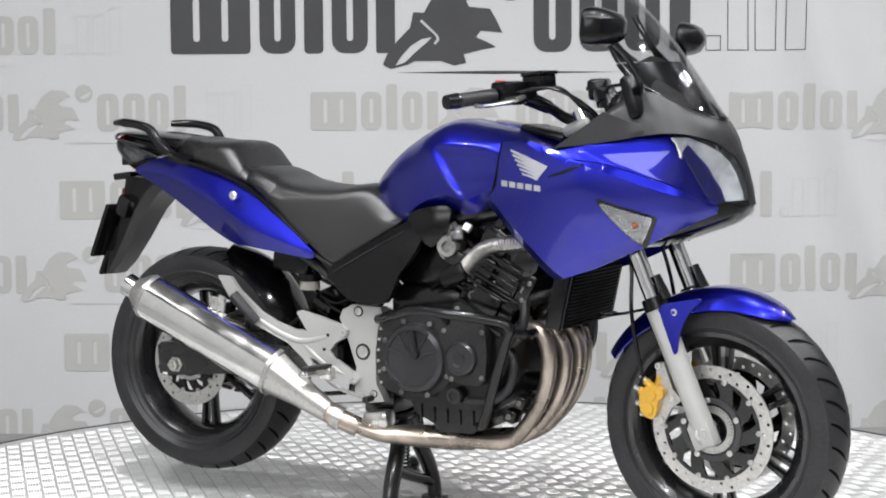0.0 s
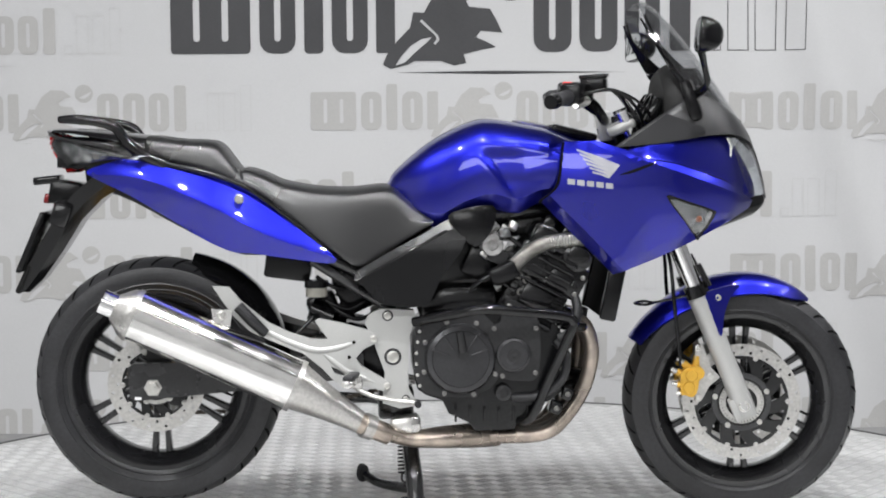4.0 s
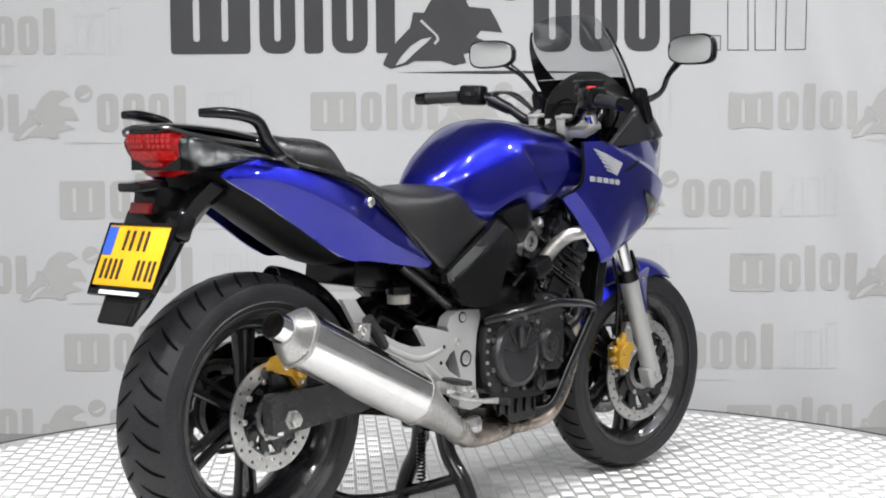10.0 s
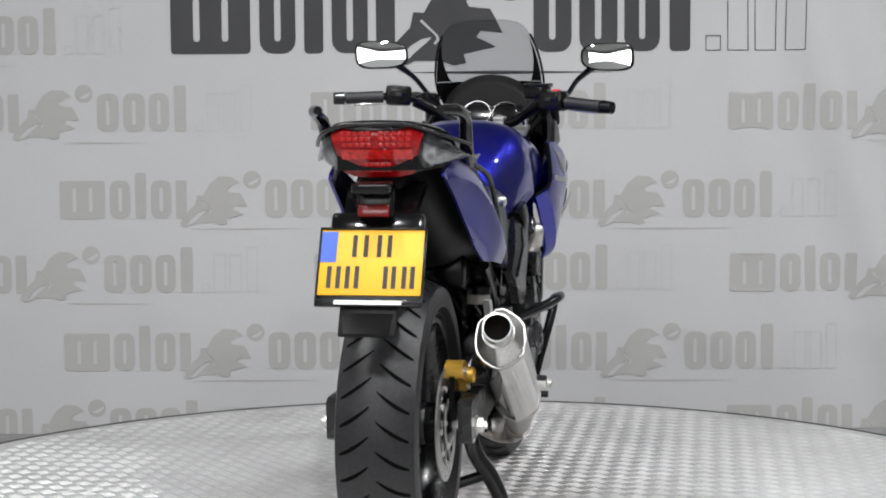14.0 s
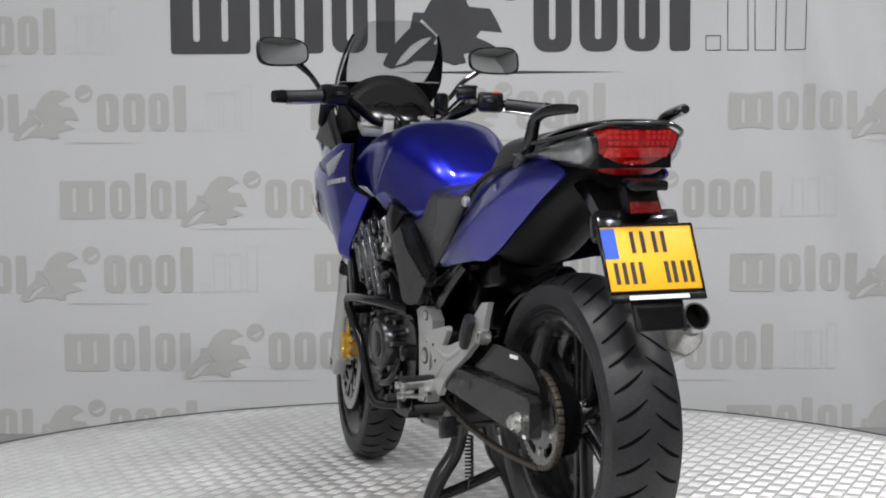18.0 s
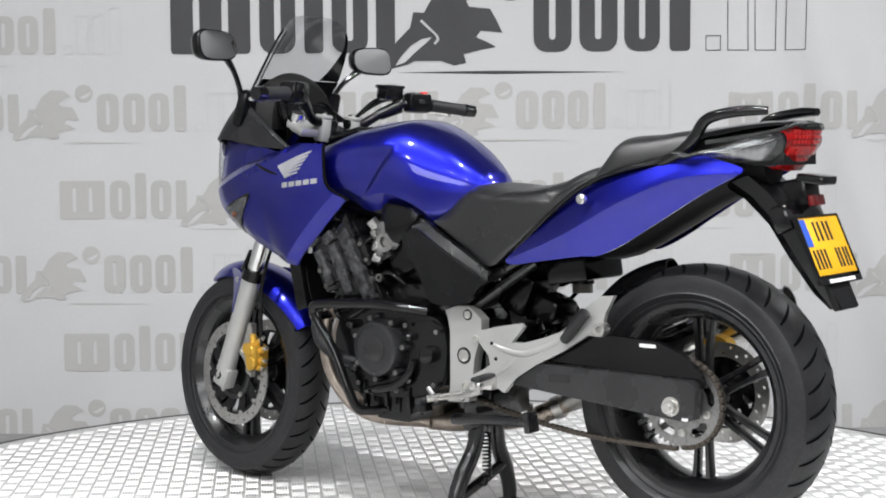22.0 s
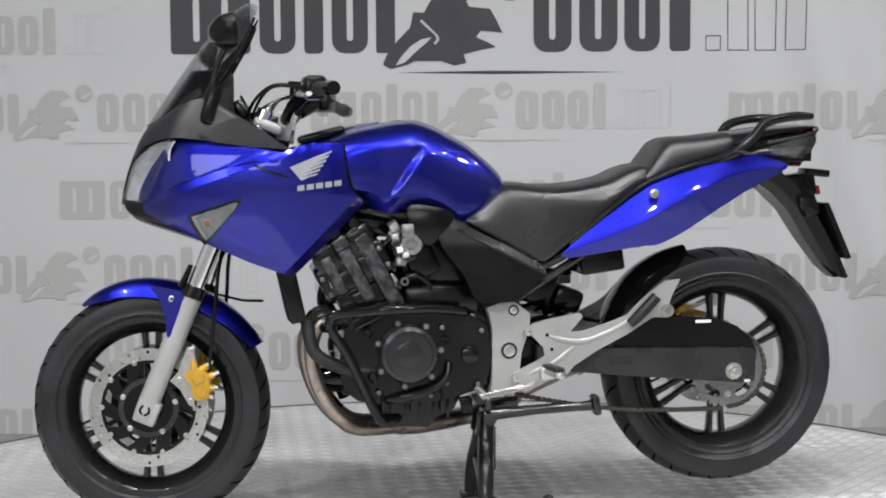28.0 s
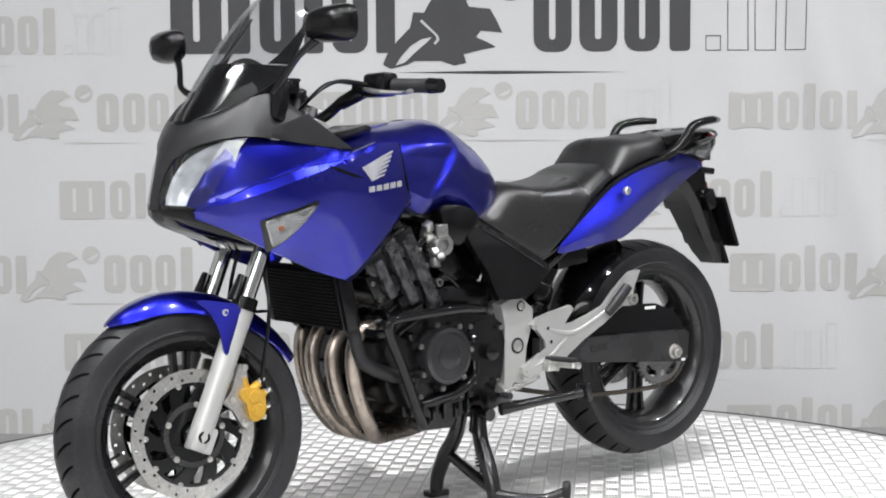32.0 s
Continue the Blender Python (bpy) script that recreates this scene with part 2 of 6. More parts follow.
def tube(pts, r, n=12, steps=6, bm=None, flat=1.0, up=(0, 0, 1)):
    """A round bar along a smooth line; r is one radius or one for each point."""
    bm = bm or bmesh.new()
    radii = r if isinstance(r, (list, tuple)) else [r] * len(pts)
    line = smooth_line([(*p,) for p in pts], steps) if len(pts) > 2 and steps > 1 else [Vector(p) for p in pts]
    m = len(line)
    rings = []
    side = None
    for i, p in enumerate(line):
        t = (line[min(i + 1, m - 1)] - line[max(i - 1, 0)]).normalized()
        if side is None:
            side = t.cross(Vector(up))
            if side.length < 0.1:
                side = t.cross(Vector((0, 1, 0)))
        side = (side - t * side.dot(t)).normalized()
        top = side.cross(t)
        f = i / (m - 1) * (len(radii) - 1)
        k = min(int(f), len(radii) - 2)
        rad = radii[k] + (radii[k + 1] - radii[k]) * (f - k)
        rings.append([p + side * (math.cos(2 * math.pi * j / n) * rad) + top * (math.sin(2 * math.pi * j / n) * rad * flat) for j in range(n)])
    skin(bm, rings)
    return bm


def lathe(profile, n=48, bm=None, centre=(0, 0, 0), loop=False):
    """A body turned round the y axis: profile of (radius, y)."""
    bm = bm or bmesh.new()
    cx, cy, cz = centre
    rings = []
    pr = list(profile) + ([profile[0]] if loop else [])
    for r, y in pr:
        r = max(r, 0.0004)
        rings.append([(cx + r * math.cos(2 * math.pi * i / n), cy + y, cz + r * math.sin(2 * math.pi * i / n)) for i in range(n)])
    skin(bm, rings, caps=not loop)
    if loop:
        bmesh.ops.remove_doubles(bm, verts=bm.verts, dist=1e-6)
    return bm


def slab(outline, y0, y1, bevel=0.0, bm=None, holes=()):
    """A flat plate: outline in x and z, from y0 to y1."""
    bm = bm or bmesh.new()
    ring = [Vector((p[0], p[1])) for p in outline]
    pts, faces = flat_mesh(ring, holes)
    a = [bm.verts.new((p[0], y0, p[1])) for p in pts]
    b = [bm.verts.new((p[0], y1, p[1])) for p in pts]
    made = []
    for f in faces:
        made.append(bm.faces.new([a[i] for i in f]))
        made.append(bm.faces.new([b[i] for i in f][::-1]))
    for loop in (range(len(ring)), *hole_ranges(len(ring), holes)):
        loop = list(loop)
        for i, k in enumerate(loop):
            j = loop[(i + 1) % len(loop)]
            bm.faces.new((a[k], a[j], b[j], b[k]))
    if bevel:
        rim = [e for e in bm.edges if len(e.link_faces) == 2 and e.calc_face_angle(0) > 0.9]
        bmesh.ops.bevel(bm, geom=rim, offset=bevel, segments=2, affect="EDGES", profile=0.6)
    return bm


def hole_ranges(start, holes):
    out = []
    for h in holes:
        out.append(range(start, start + len(h)))
        start += len(h)
    return out


def flat_mesh(ring, holes=(), grid=0.0, lines=()):
    """Triangles that fill an outline with holes, with inner points on a grid."""
    from mathutils import geometry
    pts = [Vector((p[0], p[1])) for p in ring]
    edges = [(i, (i + 1) % len(ring)) for i in range(len(ring))]
    for h in holes:
        s = len(pts)
        pts += [Vector((p[0], p[1])) for p in h]
        edges += [(s + i, s + (i + 1) % len(h)) for i in range(len(h))]

    for line in lines:
        s = len(pts)
        pts += [Vector((p[0], p[1])) for p in line]
        edges += [(s + i, s + i + 1) for i in range(len(line) - 1)]

    def inside(p, loop):
        hit = False
        for i in range(len(loop)):
            a, b = loop[i - 1], loop[i]
            if (a[1] > p[1]) != (b[1] > p[1]) and p[0] < (b[0] - a[0]) * (p[1] - a[1]) / (b[1] - a[1]) + a[0]:
                hit = not hit
        return hit

    fixed = len(pts)
    if grid:
        xs = [p[0] for p in ring]
        zs = [p[1] for p in ring]
        x = min(xs) + grid / 2
        row = 0
        while x < max(xs):
            z = min(zs) + grid / 2 * (1 + row % 2)
            while z < max(zs):
                q = Vector((x, z))
                if inside(q, ring) and min((q - pts[k]).length for k in range(fixed)) > grid * 0.45:
                    pts.append(q)
                z += grid
            x += grid * 0.87
            row += 1
    res = geometry.delaunay_2d_cdt(pts, edges, [], 1, 1e-6)
    verts, tris = res[0], res[2]
    keep = []
    for f in tris:
        c = sum((Vector(verts[i]) for i in f), Vector((0, 0))) / len(f)
        if inside(c, ring) and not any(inside(c, h) for h in holes):
            keep.append(f)
    return [tuple(v) for v in verts], keep


def panel(outline, depth, side=1, thick=0.004, grid=0.02, steps=4, bm=None, sharp=False, lines=()):
    """A bulging body panel: outline in x and z, depth(x, z) its distance from the middle plane."""
    bm = bm or bmesh.new()
    ring = [Vector(p) for p in outline] if sharp else smooth_line(outline, steps, closed=True)
    pts, faces = flat_mesh(ring, (), grid, lines)
    a = [bm.verts.new((p[0], side * depth(*p), p[1])) for p in pts]
    b = [bm.verts.new((p[0], side * (depth(*p) - thick), p[1])) for p in pts]
    for f in faces:
        bm.faces.new([a[i] for i in f])
        bm.faces.new([b[i] for i in f][::-1])
    n = len(ring)
    for i in range(n):
        j = (i + 1) % n
        try:
            bm.faces.new((a[i], a[j], b[j], b[i]))
        except ValueError:
            pass
    return bm


def block(cx, cy, cz, sx, sy, sz, turn=(0, 0, 0), bevel=0.004, bm=None):
    """A box with rounded edges."""
    bm = bm or bmesh.new()
    m = pose(cx, cy, cz, *turn) @ Matrix.Diagonal((sx, sy, sz, 1))
    made = bmesh.ops.create_cube(bm, size=1.0, matrix=m)["verts"]
    if bevel:
        edges = {e for v in made for e in v.link_edges}
        bmesh.ops.bevel(bm, geom=list(edges), offset=bevel, segments=2, affect="EDGES", profile=0.5)
    return bm


def bolt_head(x, y, z, r=0.007, side=1, bm=None):
    return lathe([(0.0, 0), (r, 0), (r, 0.004 * side), (r * 0.55, 0.005 * side), (r * 0.5, 0.002 * side), (0, 0.002 * side)], 10, bm, (x, y, z))


def turned(bm, m):
    bmesh.ops.transform(bm, matrix=m, verts=bm.verts)
    return bm


def arc(cx, cz, r, a0, a1, n=12):
    return [(cx + r * math.cos(radians(a0 + (a1 - a0) * i / n)), cz + r * math.sin(radians(a0 + (a1 - a0) * i / n))) for i in range(n + 1)]

# ------------------------------------------------------------------ the hall and its backdrop
FLOOR_Z, BACK_Y = -0.22, 2.30


def plain(name, verts, faces, mat, smooth=0):
    me = bpy.data.meshes.new(name)
    me.from_pydata(verts, [], faces)
    me.materials.append(mat)
    if smooth:
        me.shade_smooth()
    return new(name, me)


def room_slab(name, x0, x1, y0, y1, z0, z1, mat):
    bm = block((x0 + x1) / 2, (y0 + y1) / 2, (z0 + z1) / 2, x1 - x0, y1 - y0, z1 - z0, bevel=0)
    return tagged(link(name, bm, mat, smooth=0), kind="structure")


room_slab("floor", -4.2, 4.2, -6.2, 3.4, FLOOR_Z - 0.1, FLOOR_Z, CONCRETE)
room_slab("ceiling", -4.2, 4.2, -6.2, 3.4, 3.7, 3.8, CEILING_PAINT)
room_slab("wall_west", -4.3, -4.2, -6.2, 3.4, FLOOR_Z, 3.7, WALL_PAINT)
room_slab("wall_east", 4.2, 4.3, -6.2, 3.4, FLOOR_Z, 3.7, DARK_WALL)
room_slab("wall_south", -4.3, 4.3, -6.3, -6.2, FLOOR_Z, 3.7, WALL_PAINT)
room_slab("wall_north", -4.3, 4.3, 3.4, 3.5, FLOOR_Z, 3.7, WALL_PAINT)


def cloth_y(x, z):
    """The hang of the cloth: flat in the middle, slanting folds to one side."""
    s = x + 0.28 * (z - 0.9)
    fold = max(0.0, min(1.0, (s - 1.15) / 0.5))
    left = max(0.0, min(1.0, (-x - 1.4) / 0.6))
    return BACK_Y + fold * 0.030 * math.sin(s * 14.0) + 0.006 * math.sin(x * 2.3 + 1) + left * 0.006 * math.sin(x * 13)


def build_backdrop():
    nx, nz = 300, 60
    verts, faces = [], []
    for k in (0, 1):
        for j in range(nz + 1):
            for i in range(nx + 1):
                x, z = -3.0 + 6.0 * i / nx, FLOOR_Z + 2.9 * j / nz
                verts.append((x, cloth_y(x, z) + 0.003 * k, z))
    for k in (0, 1):
        o = k * (nx + 1) * (nz + 1)
        for j in range(nz):
            for i in range(nx):
                a = o + j * (nx + 1) + i
                faces.append((a, a + 1, a + nx + 2, a + nx + 1))
    ob = plain("backdrop", verts, faces, CLOTH, smooth=1)
    tagged(ob, "white printed cloth backdrop hanging behind the turntable", "backdrop", kind="structure")
    return ob


BACKDROP = build_backdrop()


def print_shape(bm, outline, lift=0.0015):
    vs = [bm.verts.new((x, cloth_y(x, z) - lift, z)) for x, z in outline]
    bm.faces.new(vs)


def bar(bm, x0, x1, z0, z1, round_top=True, round_low=True, lift=0.0015):
    """An upright bar that follows the cloth, with rounded ends."""
    r = min((x1 - x0) * 0.45, (z1 - z0) * 0.25)
    n = max(2, int((z1 - z0) / 0.05))
    ends = [(z0 + r * (1 - math.cos(math.radians(a))), r * (1 - math.sin(math.radians(a)))) for a in (0, 30, 60)] if round_low else [(z0, 0.0)]
    rows = ends + [(z0 + r + (z1 - z0 - 2 * r) * k / n, 0.0) for k in range(n + 1)]
    rows += [(z1 - r * (1 - math.cos(math.radians(a))), r * (1 - math.sin(math.radians(a)))) for a in (60, 30, 0)] if round_top else [(z1, 0.0)]
    last = None
    for z, inset in rows:
        row = []
        for k in range(6):
            x = x0 + inset + (x1 - x0 - 2 * inset) * k / 5
            row.append(bm.verts.new((x, cloth_y(x, z) - lift, z)))
        if last:
            for k in range(5):
                bm.faces.new((last[k], last[k + 1], row[k + 1], row[k]))
        last = row


def frame_bar(bm, x0, x1, z0, z1, w):
    for a in ((x0, x1, z0, z0 + w), (x0, x1, z1 - w, z1), (x0, x0 + w, z0 + w, z1 - w), (x1 - w, x1, z0 + w, z1 - w)):
        bar(bm, a[0], a[1], a[2], a[3], False, False, 0.002)


def slotted(bm, x0, x1, z0, z1, r_low, r_top, slots):
    """A printed upright block with rounded corners and upright slots in it."""
    ring = []
    for cx, cz, r, a in ((x1, z0, r_low, -90), (x1, z1, r_top, 0), (x0, z1, r_top, 90), (x0, z0, r_low, 180)):
        if r:
            ring += arc(cx + (r if cx == x0 else -r), cz + (r if cz == z0 else -r), r, a, a + 90, 4)
        else:
            ring.append((cx, cz))
    holes = []
    for a, b, c, d in slots:
        w = (b - a) / 2
        holes.append(arc(a + w, c + w, w, 180, 360, 5) + arc(a + w, d - w, w, 0, 180, 5))
    flat, tris = flat_mesh([Vector(p) for p in ring], holes, 0.024 if x1 > 1.0 else 0.06)
    vs = [bm.verts.new((a, cloth_y(a, b) - 0.0026, b)) for a, b in flat]
    for f in tris:
        bm.faces.new([vs[k] for k in f])


def printed_mark(x, z, s, mat, faint, label):
    """A run of slotted blocks, a slanted blot, more blocks and thin frames; x, z its lower corner, s its scale."""
    h = 0.155
    slot = (0.028, 0.127)
    blocks = [(0.0, 0.184, h, 0.010, ((0.052, 0.067), (0.118, 0.133))), (0.205, 0.288, h, 0.030, ((0.239, 0.254),)), (0.308, 0.352, h * 1.2, 0.010, ()), (0.372, 0.455, h, 0.030, ((0.406, 0.421),)), (0.474, 0.518, h, 0.006, ()),
              (0.838, 0.926, h, 0.030, ((0.874, 0.889),)), (0.944, 1.032, h, 0.030, ((0.980, 0.995),)), (1.048, 1.130, h, 0.030, ((1.082, 1.096),)), (1.152, 1.200, h * 1.2, 0.010, ())]
    for a, b, top, r, slots in blocks:
        bm = bmesh.new()
        slotted(bm, x + a * s, x + b * s, z, z + top * s, r * s, r * s, [(x + p * s, x + q * s, z + slot[0] * s, z + slot[1] * s) for p, q in slots])
        part("printed_block", bm, mat, BACKDROP, "", smooth=0)
    bm = bmesh.new()
    blot = [(0.489, -0.027), (0.507, -0.037), (0.546, -0.027), (0.563, -0.019), (0.624, -0.019), (0.654, -0.030), (0.682, -0.024), (0.676, -0.004), (0.716, 0.006), (0.751, 0.012), (0.729, 0.025), (0.705, 0.035), (0.716, 0.050),
            (0.766, 0.045), (0.752, 0.075), (0.738, 0.100), (0.690, 0.105), (0.682, 0.118), (0.705, 0.135), (0.735, 0.142), (0.700, 0.168), (0.650, 0.170), (0.612, 0.140), (0.592, 0.105), (0.585, 0.092), (0.560, 0.093), (0.553, 0.058), (0.527, 0.032), (0.498, -0.004)]
    gaps = [[(0.517, -0.030), (0.530, -0.010), (0.553, 0.016), (0.579, 0.032), (0.603, 0.036), (0.589, 0.022), (0.563, 0.0), (0.540, -0.022)],
            [(0.580, 0.0765), (0.599, 0.0585), (0.617, 0.040), (0.6206, 0.0295), (0.6108, 0.0185), (0.606, 0.021), (0.614, 0.031), (0.611, 0.040), (0.592, 0.0565), (0.575, 0.0727)]]
    flat, tris = flat_mesh([Vector((x + a * s, z + b * s)) for a, b in blot], [[Vector((x + a * s, z + b * s)) for a, b in gap] for gap in gaps], 0.024 if x > 0.5 else 0.06)
    vs = [bm.verts.new((a, cloth_y(a, b) - 0.0030, b)) for a, b in flat]
    for f in tris:
        bm.faces.new([vs[i] for i in f])
    part("printed_blot", bm, mat, BACKDROP, label, smooth=0)
    bm = bmesh.new()
    ring = arc(0.785, 0.155, 0.037, 0, 345, 22)
    slit = [(0.764, 0.137), (0.785, 0.134), (0.806, 0.146), (0.816, 0.163), (0.800, 0.156), (0.782, 0.147)]
    flat, tris = flat_mesh([Vector((x + s * a, z + s * b)) for a, b in ring], [[Vector((x + s * a, z + s * b)) for a, b in slit]])
    vs = [bm.verts.new((a, cloth_y(a, b) - 0.0015, b)) for a, b in flat]
    for f in tris:
        bm.faces.new([vs[i] for i in f])
    part("printed_dot", bm, mat, BACKDROP, "", smooth=0)
    bm = bmesh.new()
    print_shape(bm, [(x + s * a, z + s * b) for a, b in ((0.52, -0.045), (0.75, -0.05), (1.05, -0.047), (0.75, -0.042))])
    part("printed_line", bm, mat, BACKDROP, "", smooth=0)
    for a, b, top in ((1.235, 1.270, 0.035), (1.285, 1.335, h), (1.350, 1.400, h), (1.420, 1.465, h * 1.2)):
        bm = bmesh.new()
        frame_bar(bm, x + a * s, x + b * s, z, z + top * s, 0.0035)
        part("printed_frame", bm, faint, BACKDROP, "", smooth=0)


for mx, mz in ((-2.235, 1.02), (-0.529, 1.02), (1.170, 1.01), (-1.557, 0.666), (0.148, 0.656), (-2.22, 0.362), (-0.522, 0.360), (1.180, 0.350),
               (-1.552, 0.04), (0.158, 0.03), (-2.21, -0.27), (-0.53, -0.27), (1.170, -0.275), (-2.76, 1.335)):
    printed_mark(mx, mz, 1.0, PRINT_GREY, PRINT_FAINT, "")
printed_mark(-1.092, 1.331, 1.755, PRINT_DARK, PRINT_DARK, "large dark grey printed blot")


def build_turntable():
    """The round tread-plate stage, turning about its middle."""
    base = new("turntable")
    tagged(base, "round turning stage covered with bare steel tread plate", "turntable")
    R = 1.735
    part("skirt", lathe([(R + 0.001, -0.003), (R + 0.010, -0.003), (R + 0.012, 0.012), (R + 0.010, 0.19), (R - 0.04, 0.21), (R - 0.04, 0.03), (R + 0.001, 0.022)], 128, loop=True), RIM_DARK, base)
    ob = base.children[0]
    ob.matrix_basis = Matrix.Rotation(radians(-90), 4, "X")
    bm = bmesh.new()
    rings = [[(r * math.cos(2 * math.pi * i / 128), r * math.sin(2 * math.pi * i / 128), z) for i in range(128)] for r, z in ((R, -0.02), (R, 0.0))]
    skin(bm, rings)
    part("tread_plate", bm, PLATE_STEEL, base)
    verts, faces = [], []
    pitch, bars_each, half, wide, high = 0.0425, 5, 0.0178, 0.0031, 0.0021
    n = int(R * 1.42 / pitch) + 1
    for i in range(-n, n + 1):
        for j in range(-n, n + 1):
            cx, cy = (i - j) * pitch * 0.7071, (i + j) * pitch * 0.7071
            if math.hypot(cx, cy) > R - 0.045:
                continue
            a = radians(45 if (i + j) % 2 else 135)
            ux, uy = math.cos(a), math.sin(a)
            for k in range(bars_each):
                v = (k - (bars_each - 1) / 2) * 0.0076
                o = len(verts)
                for du, dv, dz in ((-1, -1, 0), (1, -1, 0), (1, 1, 0), (-1, 1, 0), (-0.90, -0.62, 0.72), (0.90, -0.62, 0.72), (0.90, 0.62, 0.72), (-0.90, 0.62, 0.72), (-0.76, 0, 1), (0.76, 0, 1)):
                    p, q = du * half, v + dv * wide
                    verts.append((cx + ux * p - uy * q, cy + uy * p + ux * q, dz * high + 0.0002))
                faces += [(o, o + 1, o + 5, o + 4), (o + 1, o + 2, o + 6, o + 5), (o + 2, o + 3, o + 7, o + 6), (o + 3, o, o + 4, o + 7), (o + 4, o + 5, o + 9, o + 8), (o + 6, o + 7, o + 8, o + 9), (o + 5, o + 6, o + 9), (o + 7, o + 4, o + 8)]
    bars = plain("tread_relief", verts, faces, TREAD_TOP)
    bars.parent = base
    tagged(bars, kind="stuff")
    return base


TURNTABLE = build_turntable()

# ------------------------------------------------------------------ the motorcycle: x forward, y to its left, z up from the stage
BIKE = tagged(new("motorcycle"), "blue half-faired sport touring motorcycle parked on its centre stand", "motorcycle")
FX, FZ, RX, RZ = 0.752, 0.300, -0.729, 0.368
RAKE = radians(22.5)
HEAD = Vector((0.715, 0, 0.285))
AXIS = Vector((-math.sin(RAKE), 0, math.cos(RAKE)))
STEER = Matrix.Translation(HEAD) @ Matrix.Rotation(radians(-7.0), 4, AXIS) @ Matrix.Translation(-HEAD)


def steer(ob):
    """Turned with the handlebar."""
    ob.matrix_basis = STEER @ ob.matrix_basis
    return ob


def wheel(name, x, z, R, width, rim_w, phase, label):
    """A tyre on a black cast wheel with six pairs of spokes; its own space is centred on the axle."""
    hub = new(name)
    hub.parent = BIKE
    tagged(hub, label)
    h = width / 2
    prof = [(0.213, -rim_w / 2), (0.222, -rim_w / 2 - 0.004), (0.230, -h * 0.835), (0.2325, -h * 0.870), (0.2350, -h * 0.858), (R - 0.068, -h * 0.962), (R - 0.065, -h * 0.990), (R - 0.062, -h * 0.968), (R - 0.052, -h * 0.99), (R - 0.036, -h), (R - 0.024, -h * 0.95)]
    for a in range(9):
        f = -1 + a / 4
        y = h * 0.86 * f
        prof.append((R - 0.020 * abs(f) ** 2.0 - 0.001, y))
    prof += [(p[0], -p[1]) for p in prof[10::-1]]
    prof += [(0.213, rim_w / 2), (0.215, 0)]
    tyre = part("tyre", lathe(prof, 96, loop=True), RUBBER, hub)

    def surface(f, lift=0.0):
        return R - 0.020 * abs(f) ** 2.0 - 0.001 + lift, h * 0.86 * f

    bm = bmesh.new()
    n = 34
    for k in range(n):
        for s in (-1, 1):
            a0 = 2 * math.pi * (k + (0.5 if s > 0 else 0)) / n
            ring_a, ring_b = [], []
            for i in range(9):
                t = i / 8
                f = s * (0.10 + 0.98 * t)
                ang = a0 + (0.20 * t - 0.06 * t * t) * (0.3 / R)
                wide = (0.0018 + 0.0030 * math.sin(math.pi * t)) / R
                r, y = surface(f, 0.0009)
                if abs(f) > 1:
                    r, y = R - 0.0235 - (abs(f) - 1) * 0.08, s * (h * 0.905 + 0.001)
                ring_a.append(bm.verts.new((r * math.cos(ang - wide), y, r * math.sin(ang - wide))))
                ring_b.append(bm.verts.new((r * math.cos(ang + wide), y, r * math.sin(ang + wide))))
            for i in range(8):
                bm.faces.new((ring_a[i], ring_a[i + 1], ring_b[i + 1], ring_b[i]))
    part("tread_groove", bm, RUBBER_GROOVE, hub)
    w = rim_w / 2
    rim = part("rim", lathe([(0.224, -w - 0.005), (0.226, -w), (0.214, -w + 0.004), (0.203, -w + 0.012), (0.196, -0.02), (0.196, 0.02), (0.203, w - 0.012), (0.214, w - 0.004), (0.226, w), (0.224, w + 0.005),
                             (0.213, w + 0.004), (0.198, w - 0.010), (0.186, 0.022), (0.184, 0), (0.186, -0.022), (0.198, -w + 0.010), (0.213, -w - 0.004)], 96, loop=True), WHEEL_BLACK, hub)
    part("hub", lathe([(0.0, -0.055), (0.038, -0.055), (0.044, -0.04), (0.040, -0.02), (0.052, 0.0), (0.040, 0.02), (0.044, 0.04), (0.038, 0.055), (0.0, 0.055)], 40), WHEEL_BLACK, hub)
    for k in range(6):
        a = radians(phase + 60 * k)
        for s in (-1, 1):
            bm = bmesh.new()
            rings = []
            for i in range(6):
                r = 0.040 + 0.152 * i / 5
                off = s * (0.0125 + 0.006 * (i / 5) ** 2)
                tw, th = 0.0065 + 0.001 * abs(i - 2.5), 0.016 - 0.002 * math.sin(math.pi * i / 5)
                c = Vector((r * math.cos(a) - off * math.sin(a), 0, r * math.sin(a) + off * math.cos(a)))
                u = Vector((-math.sin(a), 0, math.cos(a)))
                rings.append([c + u * (tw * px) + Vector((0, th * py, 0)) for px, py in ((-1, -0.6), (-0.6, -1), (0.6, -1), (1, -0.6), (1, 0.6), (0.6, 1), (-0.6, 1), (-1, 0.6))])
            skin(bm, rings)
            part("spoke", bm, WHEEL_BLACK, hub)
    part("valve", tube([(0.187 * math.cos(radians(phase - 105)), 0, 0.187 * math.sin(radians(phase - 105))), (0.155 * math.cos(radians(phase - 103)), 0, 0.155 * math.sin(radians(phase - 103)))], 0.0035, 8, 1), BLACK_PLASTIC, hub)
    hub.matrix_basis = pose(x, 0, z)
    return hub


